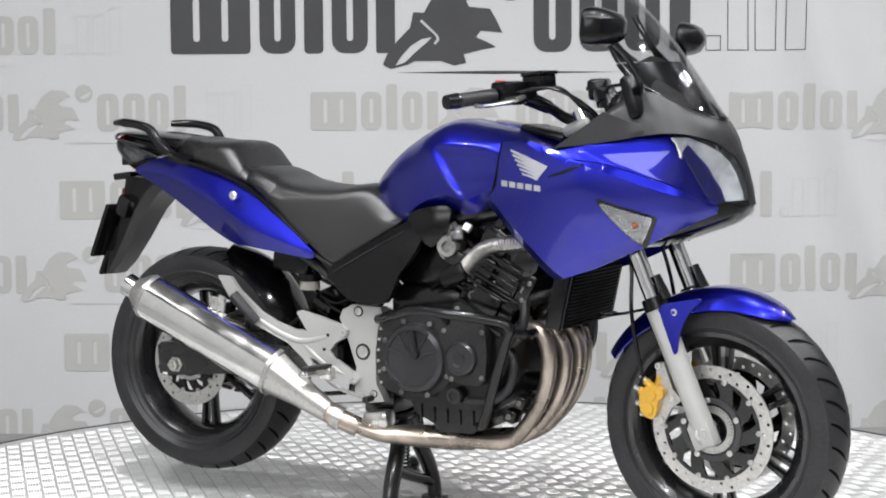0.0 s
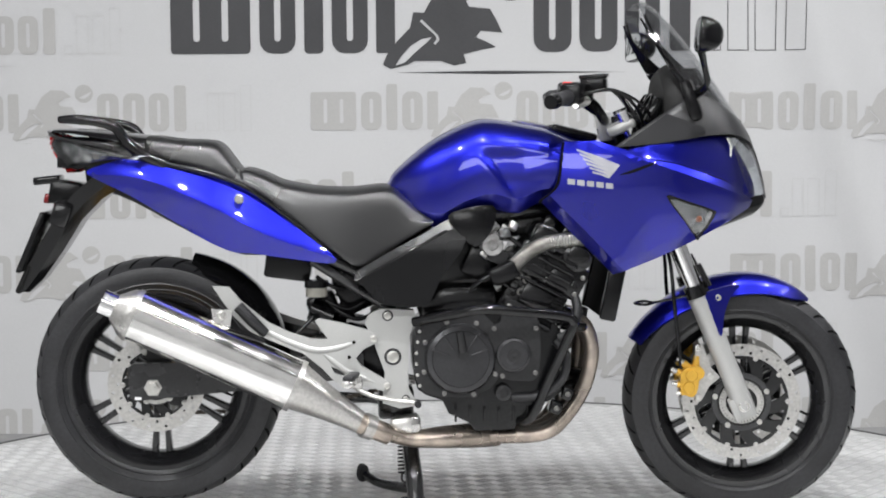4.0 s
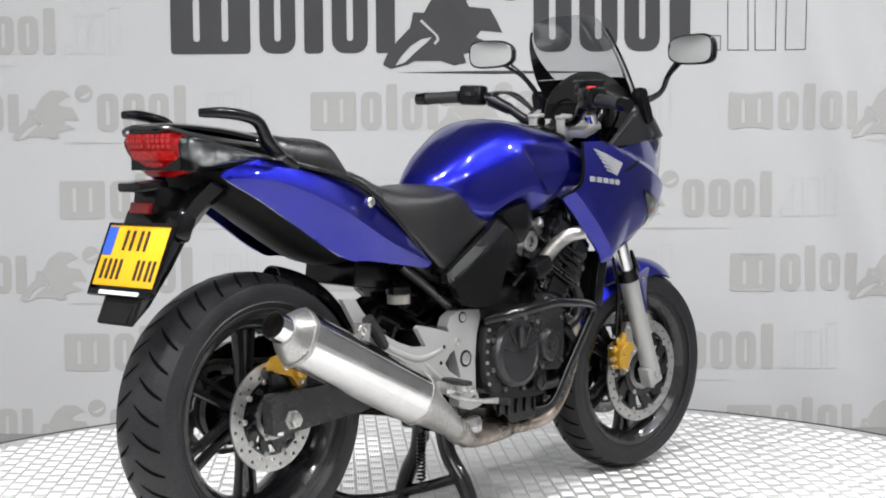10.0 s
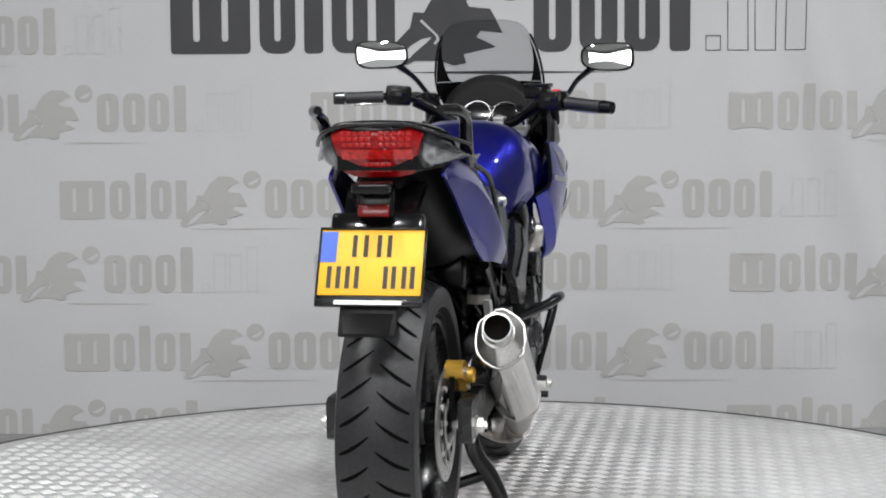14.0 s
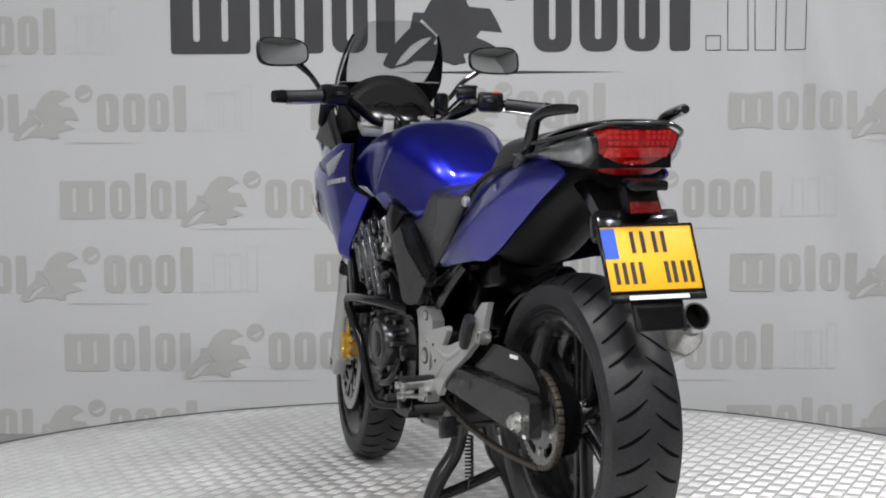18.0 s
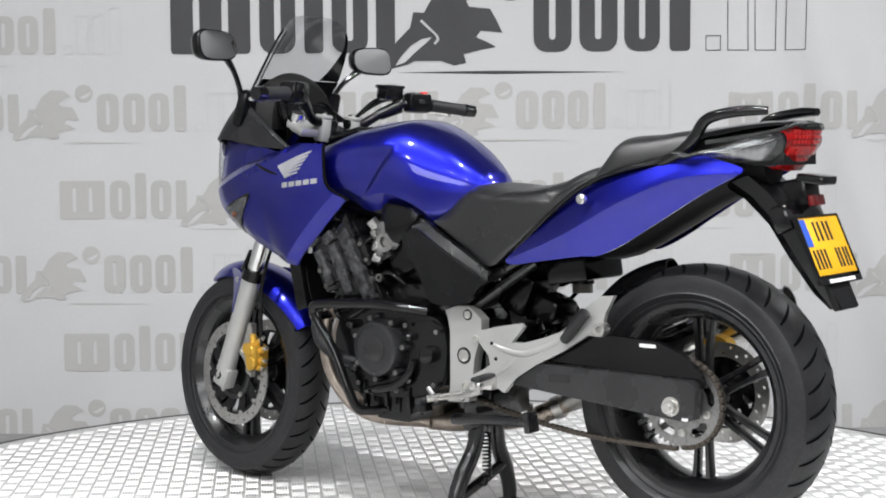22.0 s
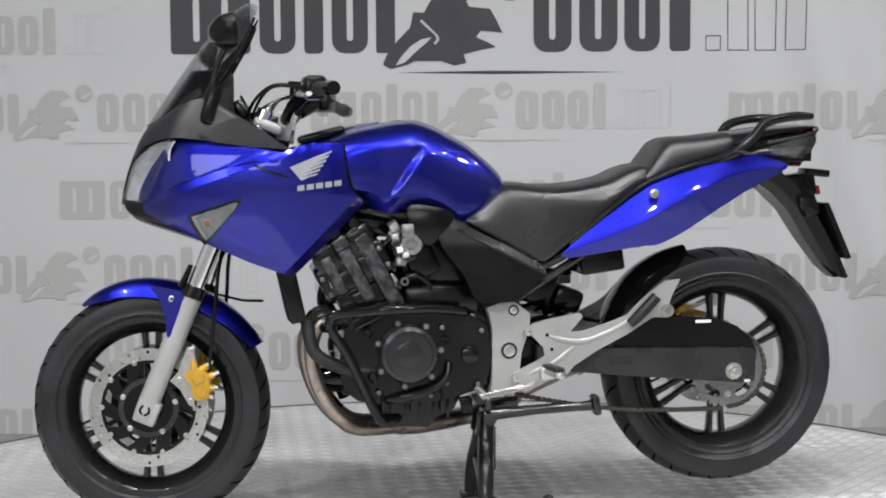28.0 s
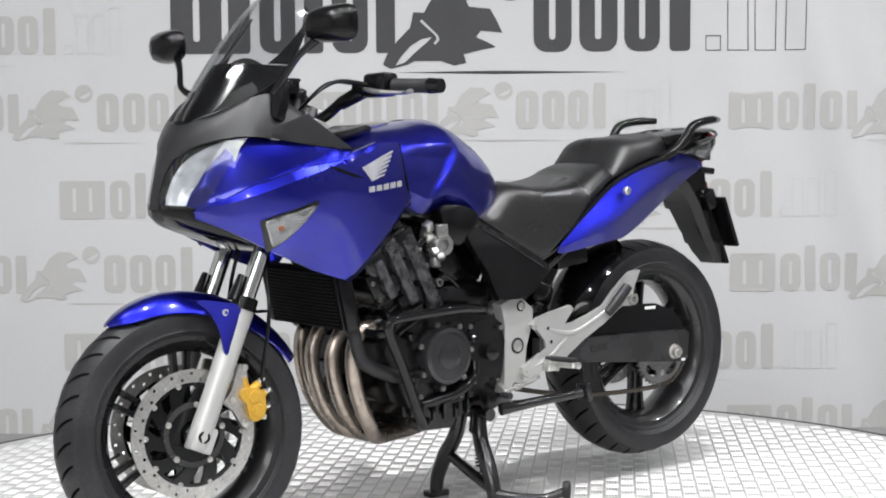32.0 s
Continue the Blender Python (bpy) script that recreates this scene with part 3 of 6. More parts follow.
def brake_disc(parent, y, R, r_in, side, carrier=True, holes=18):
    """A drilled brake rotor on a dark carrier."""
    ring = arc(0, 0, R, 0, 352.5, 47)
    inner = arc(0, 0, r_in, 0, 350, 35)
    drilled = [inner]
    rows = (r_in + (R - r_in) * 0.3, r_in + (R - r_in) * 0.7)
    for k in range(holes * 2):
        a = 2 * math.pi * k / (holes * 2)
        rr = rows[k % 2]
        drilled.append([(rr * math.cos(a) + 0.0042 * math.cos(q), rr * math.sin(a) + 0.0042 * math.sin(q)) for q in [2 * math.pi * i / 8 for i in range(8)]])
    disc = part("brake_disc", slab(ring, y - 0.0022, y + 0.0022, 0, None, drilled), STEEL, parent)
    if carrier:
        outer = arc(0, 0, r_in + 0.002, 0, 352.5, 47)
        cut = []
        for k in range(10):
            a = 2 * math.pi * k / 10
            cut.append([(rr * math.cos(a + d), rr * math.sin(a + d)) for rr, d in ((r_in * 0.65, 0.0), (r_in * 0.65, 0.20), (r_in * 0.80, 0.33), (r_in * 0.955, 0.46), (r_in * 0.955, 0.20), (r_in * 0.80, 0.09))])
        part("disc_carrier", slab(outer, y - 0.004, y + 0.003, 0, None, cut + [arc(0, 0, 0.034, 0, 330, 11)]), BLACK_GLOSS, parent)
        part("carrier_ring", slab(arc(0, 0, r_in * 0.635, 0, 352.5, 47), y - 0.005 * (side < 0) - 0.001, y + 0.005 * (side > 0) + 0.001, 0, None, [arc(0, 0, r_in * 0.53, 0, 350, 35)]), CARRIER_GREY, parent)
        for k in range(5):
            a = 2 * math.pi * k / 5 + 0.42
            part("disc_bolt", bolt_head(0, 0, 0, 0.0070, side), BOLT, parent).matrix_basis = pose(r_in * 0.585 * math.cos(a), y + 0.006 * side, r_in * 0.585 * math.sin(a))
        for k in range(10):
            a = 2 * math.pi * k / 10 + 0.02
            part("disc_rivet", bolt_head(0, 0, 0, 0.0065, side), STEEL, parent).matrix_basis = pose(r_in * 0.995 * math.cos(a), y + 0.003 * side, r_in * 0.995 * math.sin(a))
    return disc


def build_wheels():
    front = wheel("front_wheel", FX, FZ, 0.300, 0.122, 0.094, 90, "black six-spoke front wheel with a worn road tyre")
    for s in (-1, 1):
        brake_disc(front, s * 0.066, 0.149, 0.117, s)
        if s < 0:
            part("sensor_ring", slab(arc(0, 0, 0.056, 0, 352, 44), s * 0.0715 - 0.0015, s * 0.0715 + 0.0015, 0, None,
                                     [arc(0, 0, 0.040, 0, 345, 23)] + [[(0.0515 * math.cos(a) + 0.0035 * (math.cos(a) * u - math.sin(a) * v * 0.3), 0.0515 * math.sin(a) + 0.0035 * (math.sin(a) * u + math.cos(a) * v * 0.3)) for u, v in ((-1, -1), (1, -1), (1, 1), (-1, 1))] for a in [2 * math.pi * i / 40 for i in range(40)]]), STEEL, front)
        part("wheel_spacer", lathe([(0, 0.05 * s), (0.030, 0.05 * s), (0.026, 0.078 * s), (0.016, 0.088 * s), (0, 0.088 * s)], 28), BLACK_GLOSS, front)
    steer(front)
    rear = wheel("rear_wheel", RX, RZ, 0.312, 0.164, 0.120, 90, "black six-spoke rear wheel with a wide worn tyre")
    brake_disc(rear, -0.090, 0.120, 0.083, -1, holes=16)
    part("sensor_ring", lathe([(0.040, -0.094), (0.050, -0.094), (0.050, -0.098), (0.040, -0.098)], 60, loop=True), STEEL, rear)
    part("hub_cover", lathe([(0, -0.05), (0.045, -0.05), (0.040, -0.098), (0.02, -0.105), (0, -0.105)], 32), BLACK_PLASTIC, rear)
    # sprocket and its cushion drum on the chain side
    part("cushion_drum", lathe([(0.0, 0.04), (0.078, 0.04), (0.080, 0.055), (0.074, 0.085), (0.05, 0.092), (0.0, 0.092)], 48), BLACK_GLOSS, rear)
    teeth = []
    for i in range(172):
        a = 2 * math.pi * i / 172
        teeth.append(((0.1035 if i % 4 in (1, 2) else 0.0955) * math.cos(a), (0.1035 if i % 4 in (1, 2) else 0.0955) * math.sin(a)))
    cut = []
    for k in range(5):
        a = 2 * math.pi * k / 5 + 0.3
        cut.append([(0.072 * (1 + 0.14 * e) * math.cos(a + d * 0.36), 0.072 * (1 + 0.14 * e) * math.sin(a + d * 0.36)) for d, e in ((-1, 0), (-0.7, 1), (0, 1.2), (0.7, 1), (1, 0), (0.7, -1), (0, -0.8), (-0.7, -1))])
    part("sprocket", slab(teeth, 0.098, 0.104, 0, None, cut), SPROCKET_STEEL, rear)
    for k in range(5):
        a = 2 * math.pi * (k + 0.5) / 5 + 0.3
        part("sprocket_bolt", bolt_head(0, 0, 0, 0.009, 1), BOLT, rear).matrix_basis = pose(0.066 * math.cos(a), 0.104, 0.066 * math.sin(a))


def along(t, off=0.0):
    """A place on the fork: t metres up from the axle, off metres ahead of it."""
    return FX + AXIS[0] * t + off * math.cos(RAKE), FZ + AXIS[2] * t + off * math.sin(RAKE)


def build_fork():
    for s in (-1, 1):
        y = 0.103 * s
        bm = bmesh.new()
        pts = [along(t) for t in (-0.028, 0.0, 0.10, 0.22, 0.305)]
        tube([(x, y, z) for x, z in pts], [0.024, 0.027, 0.026, 0.027, 0.0285], 20, 4, bm)
        leg = steer(part("fork_leg", bm, SILVER, BIKE, "silver fork leg"))
        x, z = along(0.0)
        part("axle_clamp", block(x - 0.003, y, z - 0.006, 0.056, 0.040, 0.060, (0, -22.5, 0), 0.006), SILVER, leg)
        part("axle_end", lathe([(0, 0.0), (0.014, 0.0), (0.014, s * 0.006), (0.008, s * 0.006), (0.007, s * 0.001), (0, s * 0.001)], 20, None, (x, y + s * 0.020, z)), BOLT if s < 0 else BLACK_GLOSS, leg)
        x0, z0 = along(0.300)
        x1, z1 = along(0.330)
        part("dust_seal", tube([(x0, y, z0), (x1, y, z1)], [0.031, 0.029], 20, 1), BLACK_PLASTIC, leg)
        x0, z0 = along(0.32)
        x1, z1 = along(0.80)
        steer(part("fork_tube", tube([(x0, y, z0), (x1, y, z1)], 0.0205, 20, 1), CHROME, BIKE))
        # guard tabs in front of the seal
        x0, z0 = along(0.315, 0.032)
        x1, z1 = along(0.375, 0.030)
        steer(part("seal_guard", tube([(x0, y, z0), (x1, y, z1)], [0.020, 0.012], 10, 1, flat=0.5), BLACK_PLASTIC, BIKE))
        # caliper behind the leg
        bm = bmesh.new()
        cx, cz = along(0.105, -0.098)
        out = [(0.029, 0.032), (0.010, 0.040), (-0.022, 0.031), (-0.028, 0.006), (-0.023, -0.027), (0.003, -0.038), (0.015, -0.021), (0.019, 0.004), (0.031, 0.016)]
        slab(smooth_line([(cx + a, cz + b) for a, b in out], 3, True), s * 0.074, s * 0.118, 0.005, bm)
        cal = steer(part("caliper", bm, GOLD, BIKE, "gold anodised brake caliper"))
        part("caliper_lug", tube([(cx + 0.012, s * 0.094, cz + 0.034), (cx + 0.016, s * 0.094, cz + 0.064)], [0.012, 0.009], 14, 1), GOLD, cal)
        for ax, az, bx, bz in ((0.004, 0.026, -0.034, 0.058), (-0.010, 0.012, -0.050, 0.030), (-0.012, -0.010, -0.047, -0.008), (-0.008, -0.024, -0.036, -0.034)):
            part("caliper_finger", tube([(cx + ax, s * 0.098, cz + az), (cx + ax + 0.65 * (bx - ax), s * 0.098, cz + az + 0.65 * (bz - az))], [0.012, 0.009], 10, 1), GOLD, cal)
            part("pad_pin", tube([(cx + ax + 0.6 * (bx - ax), s * 0.096, cz + az + 0.6 * (bz - az)), (cx + bx, s * 0.096, cz + bz)], [0.007, 0.006], 10, 1), BOLT, cal)
        for d in (-0.014, 0.018):
            part("piston_boss", lathe([(0, 0.117 * s), (0.016, 0.117 * s), (0.014, 0.121 * s), (0, 0.121 * s)], 24, None, (cx - 0.004 + 0.2 * d, 0, cz + d)), GOLD, cal)
        for dx, dz in ((0.048, 0.013), (0.016, 0.086), (0.020, -0.040)):
            part("caliper_bolt", bolt_head(cx + dx, 0.104 * s, cz + dz, 0.008, s), BOLT, cal)
        part("caliper_bracket", slab([(cx + 0.012, cz - 0.058), (cx + 0.026, cz - 0.050), (cx + 0.046, cz - 0.012), (cx + 0.072, cz + 0.010), (cx + 0.050, cz + 0.034), (cx + 0.028, cz + 0.094), (cx + 0.010, cz + 0.092), (cx + 0.008, cz + 0.030)], s * 0.088, s * 0.102, 0.002), STEEL, cal)
        x0, z0 = along(0.14, -0.11)
        x1, z1 = along(0.30, -0.055)
        x2, z2 = along(0.42, -0.03)
        steer(part("brake_hose", tube([(x0, s * 0.095, z0), (x1 - 0.01, s * 0.115, z1), (x2, s * 0.09, z2), along(0.55, -0.02)[:1] + (s * 0.07,) + along(0.55, -0.02)[1:]], 0.005, 8), BLACK_PLASTIC, BIKE))
    steer(part("hose_guide", tube([(0.530, -0.085, 0.558), (0.510, -0.110, 0.556), (0.485, -0.105, 0.556), (0.480, -0.080, 0.556), (0.505, -0.066, 0.558), (0.530, -0.085, 0.558), (0.590, -0.094, 0.572), (0.640, -0.100, 0.585)], 0.0035, 8), BLACK_GLOSS, BIKE))
    steer(part("axle", tube([(FX, -0.12, FZ), (FX, 0.12, FZ)], 0.010, 12, 1), STEEL, BIKE))
    for t, h in ((0.56, 0.035), (0.765, 0.028)):
        x, z = along(t, -0.02)
        steer(part("fork_yoke", block(x, 0, z, 0.075, 0.25, h, (0, -22.5, 0), 0.010), BLACK_GLOSS if t < 0.7 else SILVER, BIKE))
    x0, z0 = along(0.50, -0.04)
    x1, z1 = along(0.78, -0.04)
    part("steering_head", tube([(x0, 0, z0), (x1, 0, z1)], 0.036, 20, 1), FRAME_BLACK, BIKE)


def build_fender():
    """The front mudguard: an arched skin over the tyre with side ears to the fork legs."""
    bm = bmesh.new()
    rings = []
    n = 40
    for i in range(n + 1):
        u = i / n
        a = radians(151 - 95 * u)
        r = curve([(0, 0.324), (0.25, 0.320), (0.5, 0.323), (0.75, 0.326), (0.92, 0.320), (1, 0.312)], u)
        w = curve([(0, 0.052), (0.2, 0.068), (0.5, 0.074), (0.8, 0.066), (0.93, 0.050), (1, 0.018)], u)
        drop = curve([(0, 0.030), (0.3, 0.045), (0.6, 0.050), (0.9, 0.030), (1, 0.006)], u)
        ring = []
        for j in range(13):
            v = -1 + j / 6
            y = w * math.copysign(abs(v) ** 0.85, v)
            rr = r - drop * abs(v) ** 2.6
            ring.append(Vector((FX + rr * math.cos(a), y, FZ + rr * math.sin(a))))
        inner = [Vector((FX + (p.x - FX) * 0.988, p.y * 0.95, FZ + (p.z - FZ) * 0.988)) for p in ring[::-1]]
        rings.append(ring + inner)
    skin(bm, rings)
    fender = steer(part("front_mudguard", bm, BLUE, BIKE, "blue painted front mudguard"))
    for s in (-1, 1):
        ear = [along(t, o) for t, o in ((0.285, 0.105), (0.300, 0.055), (0.302, 0.016), (0.255, 0.010), (0.196, 0.009), (0.192, 0.018), (0.215, 0.030), (0.240, 0.046), (0.268, 0.074))]
        part("side_ear", panel(ear, lambda a, b: 0.128 - 0.40 * max(0.0, (a - FX) * math.cos(RAKE) + (b - FZ) * math.sin(RAKE) - 0.014), s, 0.005, 0.012), BLUE, fender)
        bx, bz = along(0.280, 0.042)
        part("ear_bolt", bolt_head(bx, 0.114 * s, bz, 0.008, s), BOLT, fender)


def build_body():
    # fuel tank
    top = [(-0.165, 0.842), (-0.150, 0.862), (-0.136, 0.886), (-0.063, 0.950), (-0.005, 0.986), (0.052, 1.012), (0.095, 1.021), (0.167, 1.013), (0.252, 0.996), (0.309, 0.975), (0.38, 0.955)]
    low = [(-0.165, 0.80), (-0.10, 0.775), (-0.04, 0.752), (-0.01, 0.752), (0.03, 0.775), (0.096, 0.797), (0.165, 0.786), (0.223, 0.812), (0.30, 0.82), (0.38, 0.83)]
    wide = [(-0.165, 0.040), (-0.14, 0.075), (-0.09, 0.112), (-0.03, 0.138), (0.05, 0.165), (0.13, 0.180), (0.20, 0.186), (0.28, 0.186), (0.38, 0.17)]
    bm = bmesh.new()
    rings = []
    for i in range(110):
        x = -0.165 + 0.545 * i / 109
        zt, zb, w = curve(top, x), curve(low, x), curve(wide, x)
        h = zt - zb
        half = [(w * 0.78, zb)] + smooth_line([(w * 0.965, zb + 0.165 * h), (w * 0.99, zb + 0.28 * h), (w, zb + 0.45 * h), (w * 0.94, zb + 0.68 * h), (w * 0.73, zb + 0.88 * h), (w * 0.40, zb + 0.975 * h), (0, zt)], 8)
        knee = []
        for p in half:
            d = (x - 0.085) * 0.82 + (p[1] - 0.925) * 0.57
            step = max(0.0, min(1.0, d / 0.022 + 0.5))
            low_in = max(0.0, min(1.0, (0.955 - p[1]) / 0.03))
            fade = max(0.0, min(1.0, (0.30 - x) / 0.12)) * max(0.0, min(1.0, (p[1] - 0.795) / 0.07))
            knee.append(0.012 * step * step * (3 - 2 * step) * low_in * fade)
        pts = [(x, -(p[0] - k), p[1]) for p, k in zip(half, knee)] + [(x, p[0] - k, p[1]) for p, k in list(zip(half, knee))[-2::-1]]
        rings.append(pts)
    skin(bm, rings)
    tank = part("fuel_tank", bm, BLUE, BIKE, "blue metallic fuel tank with knee recesses", 28)
    part("filler_ring", lathe([(0.0, 0), (0.048, 0), (0.050, 0.006), (0.040, 0.010), (0.0, 0.011)], 40), STEEL, tank).matrix_basis = pose(0.215, 0, 1.000, 90, 0, 0) @ pose(0, 0, 0, 0, 0, -10)

    part("tank_cover", block(0.318, 0, 0.982, 0.120, 0.150, 0.022, (0, 14, 0), 0.010), BLACK_PLASTIC, tank, "black cover ahead of the filler")

    # rider's seat
    top = [(-0.53, 0.885), (-0.505, 0.903), (-0.46, 0.893), (-0.41, 0.871), (-0.324, 0.855), (-0.237, 0.852), (-0.15, 0.858), (-0.11, 0.836), (-0.04, 0.772)]
    low = [(-0.53, 0.865), (-0.494, 0.852), (-0.431, 0.812), (-0.335, 0.738), (-0.25, 0.672), (-0.222, 0.660), (-0.19, 0.674), (-0.12, 0.715), (-0.04, 0.762)]
    wide = [(-0.53, 0.115), (-0.45, 0.135), (-0.36, 0.150), (-0.25, 0.152), (-0.15, 0.140), (-0.04, 0.132)]
    bm = bmesh.new()
    rings = []
    for i in range(33):
        x = -0.53 + 0.49 * i / 32
        zt, zb, w = curve(top, x), curve(low, x), curve(wide, x)
        h = zt - zb
        e = min(h, 0.07)
        half = smooth_line([(w * 0.96, zb), (w * 1.03, zb + 0.02 * h), (w * 1.02, zb + 0.35 * h), (w * 0.97, zt - 0.55 * e), (w * 0.86, zt - 0.22 * e), (w * 0.62, zt - 0.06 * e), (w * 0.3, zt - 0.01 * e), (0, zt)], 3)
        rings.append([(x, -p[0], p[1]) for p in half] + [(x, p[0], p[1]) for p in half[-2::-1]])
    skin(bm, rings)
    part("rider_seat", bm, VINYL, BIKE, "black vinyl rider seat", 60)

    # passenger's seat
    top = [(-0.76, 0.970), (-0.742, 0.984), (-0.655, 0.975), (-0.585, 0.971), (-0.562, 0.962), (-0.545, 0.940), (-0.520, 0.905), (-0.505, 0.885)]
    low = [(-0.76, 0.93), (-0.68, 0.915), (-0.62, 0.900), (-0.56, 0.880), (-0.505, 0.858)]
    wide = [(-0.76, 0.095), (-0.68, 0.118), (-0.58, 0.132), (-0.505, 0.130)]
    bm = bmesh.new()
    rings = []
    for i in range(25):
        x = -0.76 + 0.255 * i / 24
        zt, zb, w = curve(top, x), curve(low, x), curve(wide, x)
        h = zt - zb
        half = smooth_line([(w * 0.97, zb), (w * 1.02, zb + 0.1 * h), (w * 1.0, zb + 0.45 * h), (w * 0.90, zb + 0.78 * h), (w * 0.66, zb + 0.95 * h), (w * 0.3, zt), (0, zt)], 3)
        rings.append([(x, -p[0], p[1]) for p in half] + [(x, p[0], p[1]) for p in half[-2::-1]])
    skin(bm, rings)
    part("passenger_seat", bm, VINYL, BIKE, "black vinyl passenger seat", 60)

    # tail
    tail_w = [(-0.90, 0.115), (-0.80, 0.140), (-0.65, 0.168), (-0.50, 0.180), (-0.38, 0.172), (-0.28, 0.158)]

    tail_mid = [(-0.9, 0.89), (-0.75, 0.878), (-0.6, 0.820), (-0.45, 0.742), (-0.28, 0.678)]
    tail_crease = [(-0.86 + 0.55 * k / 30, curve(tail_mid, -0.86 + 0.55 * k / 30)) for k in range(31)]

    def tail_depth(x, z):
        d = z - curve(tail_mid, x)
        return curve(tail_w, x) - 0.42 * (math.sqrt(d * d + 0.00001) - 0.003)

    outline = [(-0.884, 0.896), (-0.835, 0.915), (-0.781, 0.925), (-0.677, 0.902), (-0.58, 0.880), (-0.483, 0.843), (-0.387, 0.767), (-0.290, 0.690), (-0.280, 0.672), (-0.305, 0.668), (-0.40, 0.682), (-0.486, 0.694),
               (-0.534, 0.698), (-0.600, 0.728), (-0.666, 0.768), (-0.783, 0.838), (-0.859, 0.876)]
    for s in (-1, 1):
        p = part("tail_panel", panel(outline, tail_depth, s, 0.006, 0.012, lines=[tail_crease]), BLUE, BIKE, "blue metallic tail side panel", 16)
        part("panel_screw", lathe([(0, 0), (0.011, 0), (0.012, 0.010 * s), (0.008, 0.014 * s), (0, 0.014 * s)], 16, None, (-0.510, 0.176 * s, 0.828)), BOLT, p)
        part("tail_edge_trim", tube([(-0.77, s * 0.128, 0.933), (-0.68, s * 0.146, 0.912), (-0.58, s * 0.158, 0.889), (-0.49, s * 0.158, 0.852), (-0.40, s * 0.155, 0.787), (-0.30, s * 0.150, 0.702)], 0.006, 8), BLACK_PLASTIC, BIKE)
        # grab rail
        part("grab_rail", tube([(-0.945, s * 0.122, 1.022), (-0.900, s * 0.142, 1.022), (-0.850, s * 0.150, 1.016), (-0.808, s * 0.148, 1.002), (-0.780, s * 0.145, 0.965), (-0.742, s * 0.140, 0.934), (-0.690, s * 0.135, 0.910)],
                               [0.009, 0.012, 0.012, 0.013, 0.014, 0.014, 0.012], 12), BLACK_GLOSS, BIKE, "glossy black grab rail")
    # cowl above the lamp
    bm = bmesh.new()
    rings = []
    for i in range(13):
        x = -0.992 + 0.25 * i / 12
        w = curve([(-0.992, 0.040), (-0.975, 0.080), (-0.93, 0.100), (-0.85, 0.118), (-0.742, 0.120)], x)
        zt = curve([(-0.992, 0.990), (-0.97, 1.002), (-0.85, 0.998), (-0.742, 0.985)], x)
        t = 0.006 + 0.10 * (x + 0.992)
        rings.append([(x, w * math.cos(a), zt - t + t * math.sin(a)) for a in [math.pi * k / 10 for k in range(11)]] + [(x, -w, zt - t - 0.002), (x, w, zt - t - 0.002)])
    skin(bm, rings)
    part("tail_cowl", bm, BLACK_GLOSS, BIKE)
    # belly of the tail
    bm = bmesh.new()
    rings = []
    for i in range(17):
        x = -0.90 + 0.62 * i / 16
        zb = curve([(-0.90, 0.858), (-0.80, 0.822), (-0.666, 0.748), (-0.534, 0.684), (-0.42, 0.680), (-0.28, 0.672)], x)
        zt = curve([(-0.90, 0.95), (-0.76, 0.94), (-0.6, 0.88), (-0.5, 0.84), (-0.4, 0.76), (-0.28, 0.685)], x)
        w = curve(tail_w, x) - 0.060
        half = smooth_line([(w, zt), (w * 0.97, zb + 0.62 * (zt - zb)), (w * 0.80, zb + 0.30 * (zt - zb)), (w * 0.45, zb + 0.06 * (zt - zb)), (0, zb)], 4)
        rings.append([(x, -p[0], p[1]) for p in half] + [(x, p[0], p[1]) for p in half[-2::-1]])
    skin(bm, rings)
    part("undertray", bm, MATT_BLACK, BIKE, "black plastic undertail", 50)
    part("battery_box", block(-0.40, 0.0, 0.660, 0.115, 0.17, 0.075, (0, 8, 0), 0.008), BLACK_PLASTIC, BIKE)

    # rear lamp: red in the middle, clear flashers to the sides
    def bow(y):
        """How far the lamp's face has swept forward at a side distance."""
        return 3.2 * y * y + 1.25 * (math.hypot(max(0.0, abs(y) - 0.078), 0.010) - 0.010)

    LAMP_W = 1.17

    def lamp(y0, y1, mat, name, lift=0.0, deep=0.02):
        bm = bmesh.new()
        rings = []
        n = 14
        for i in range(n + 1):
            y = y0 + (y1 - y0) * i / n
            a = abs(y)
            zt = 0.988 - 2.2 * max(0, a - 0.045) ** 1.5
            zb = curve([(0, 0.892), (0.05, 0.893), (0.085, 0.905), (0.11, 0.918), (0.140, 0.935)], a)
            ring = []
            for k in range(9):
                v = k / 8
                z = zb + (zt - zb) * v
                lean = 0.80 + 0.23 * v
                yy = y * (lean + (1 - lean) * max(0.0, min(1.0, (a - 0.078) / 0.064)))
                aa = abs(yy)
                x = -1.000 + bow(yy) + 0.075 * max(0.0, (aa - 0.098) / 0.044) ** 1.4 + 0.050 * (1 - v) ** 1.3 + 0.016 * v ** 6 - lift
                ring.append((x, yy * LAMP_W, z))
            ring += [(p[0] + deep, p[1], p[2]) for p in ring[::-1]]
            rings.append(ring)
        skin(bm, rings)
        return part(name, bm, mat, BIKE)

    red = lamp(-0.076, 0.076, RED_LENS, "tail_light")
    tagged(red, "red tail light lens")
    bm = bmesh.new()
    rings = []
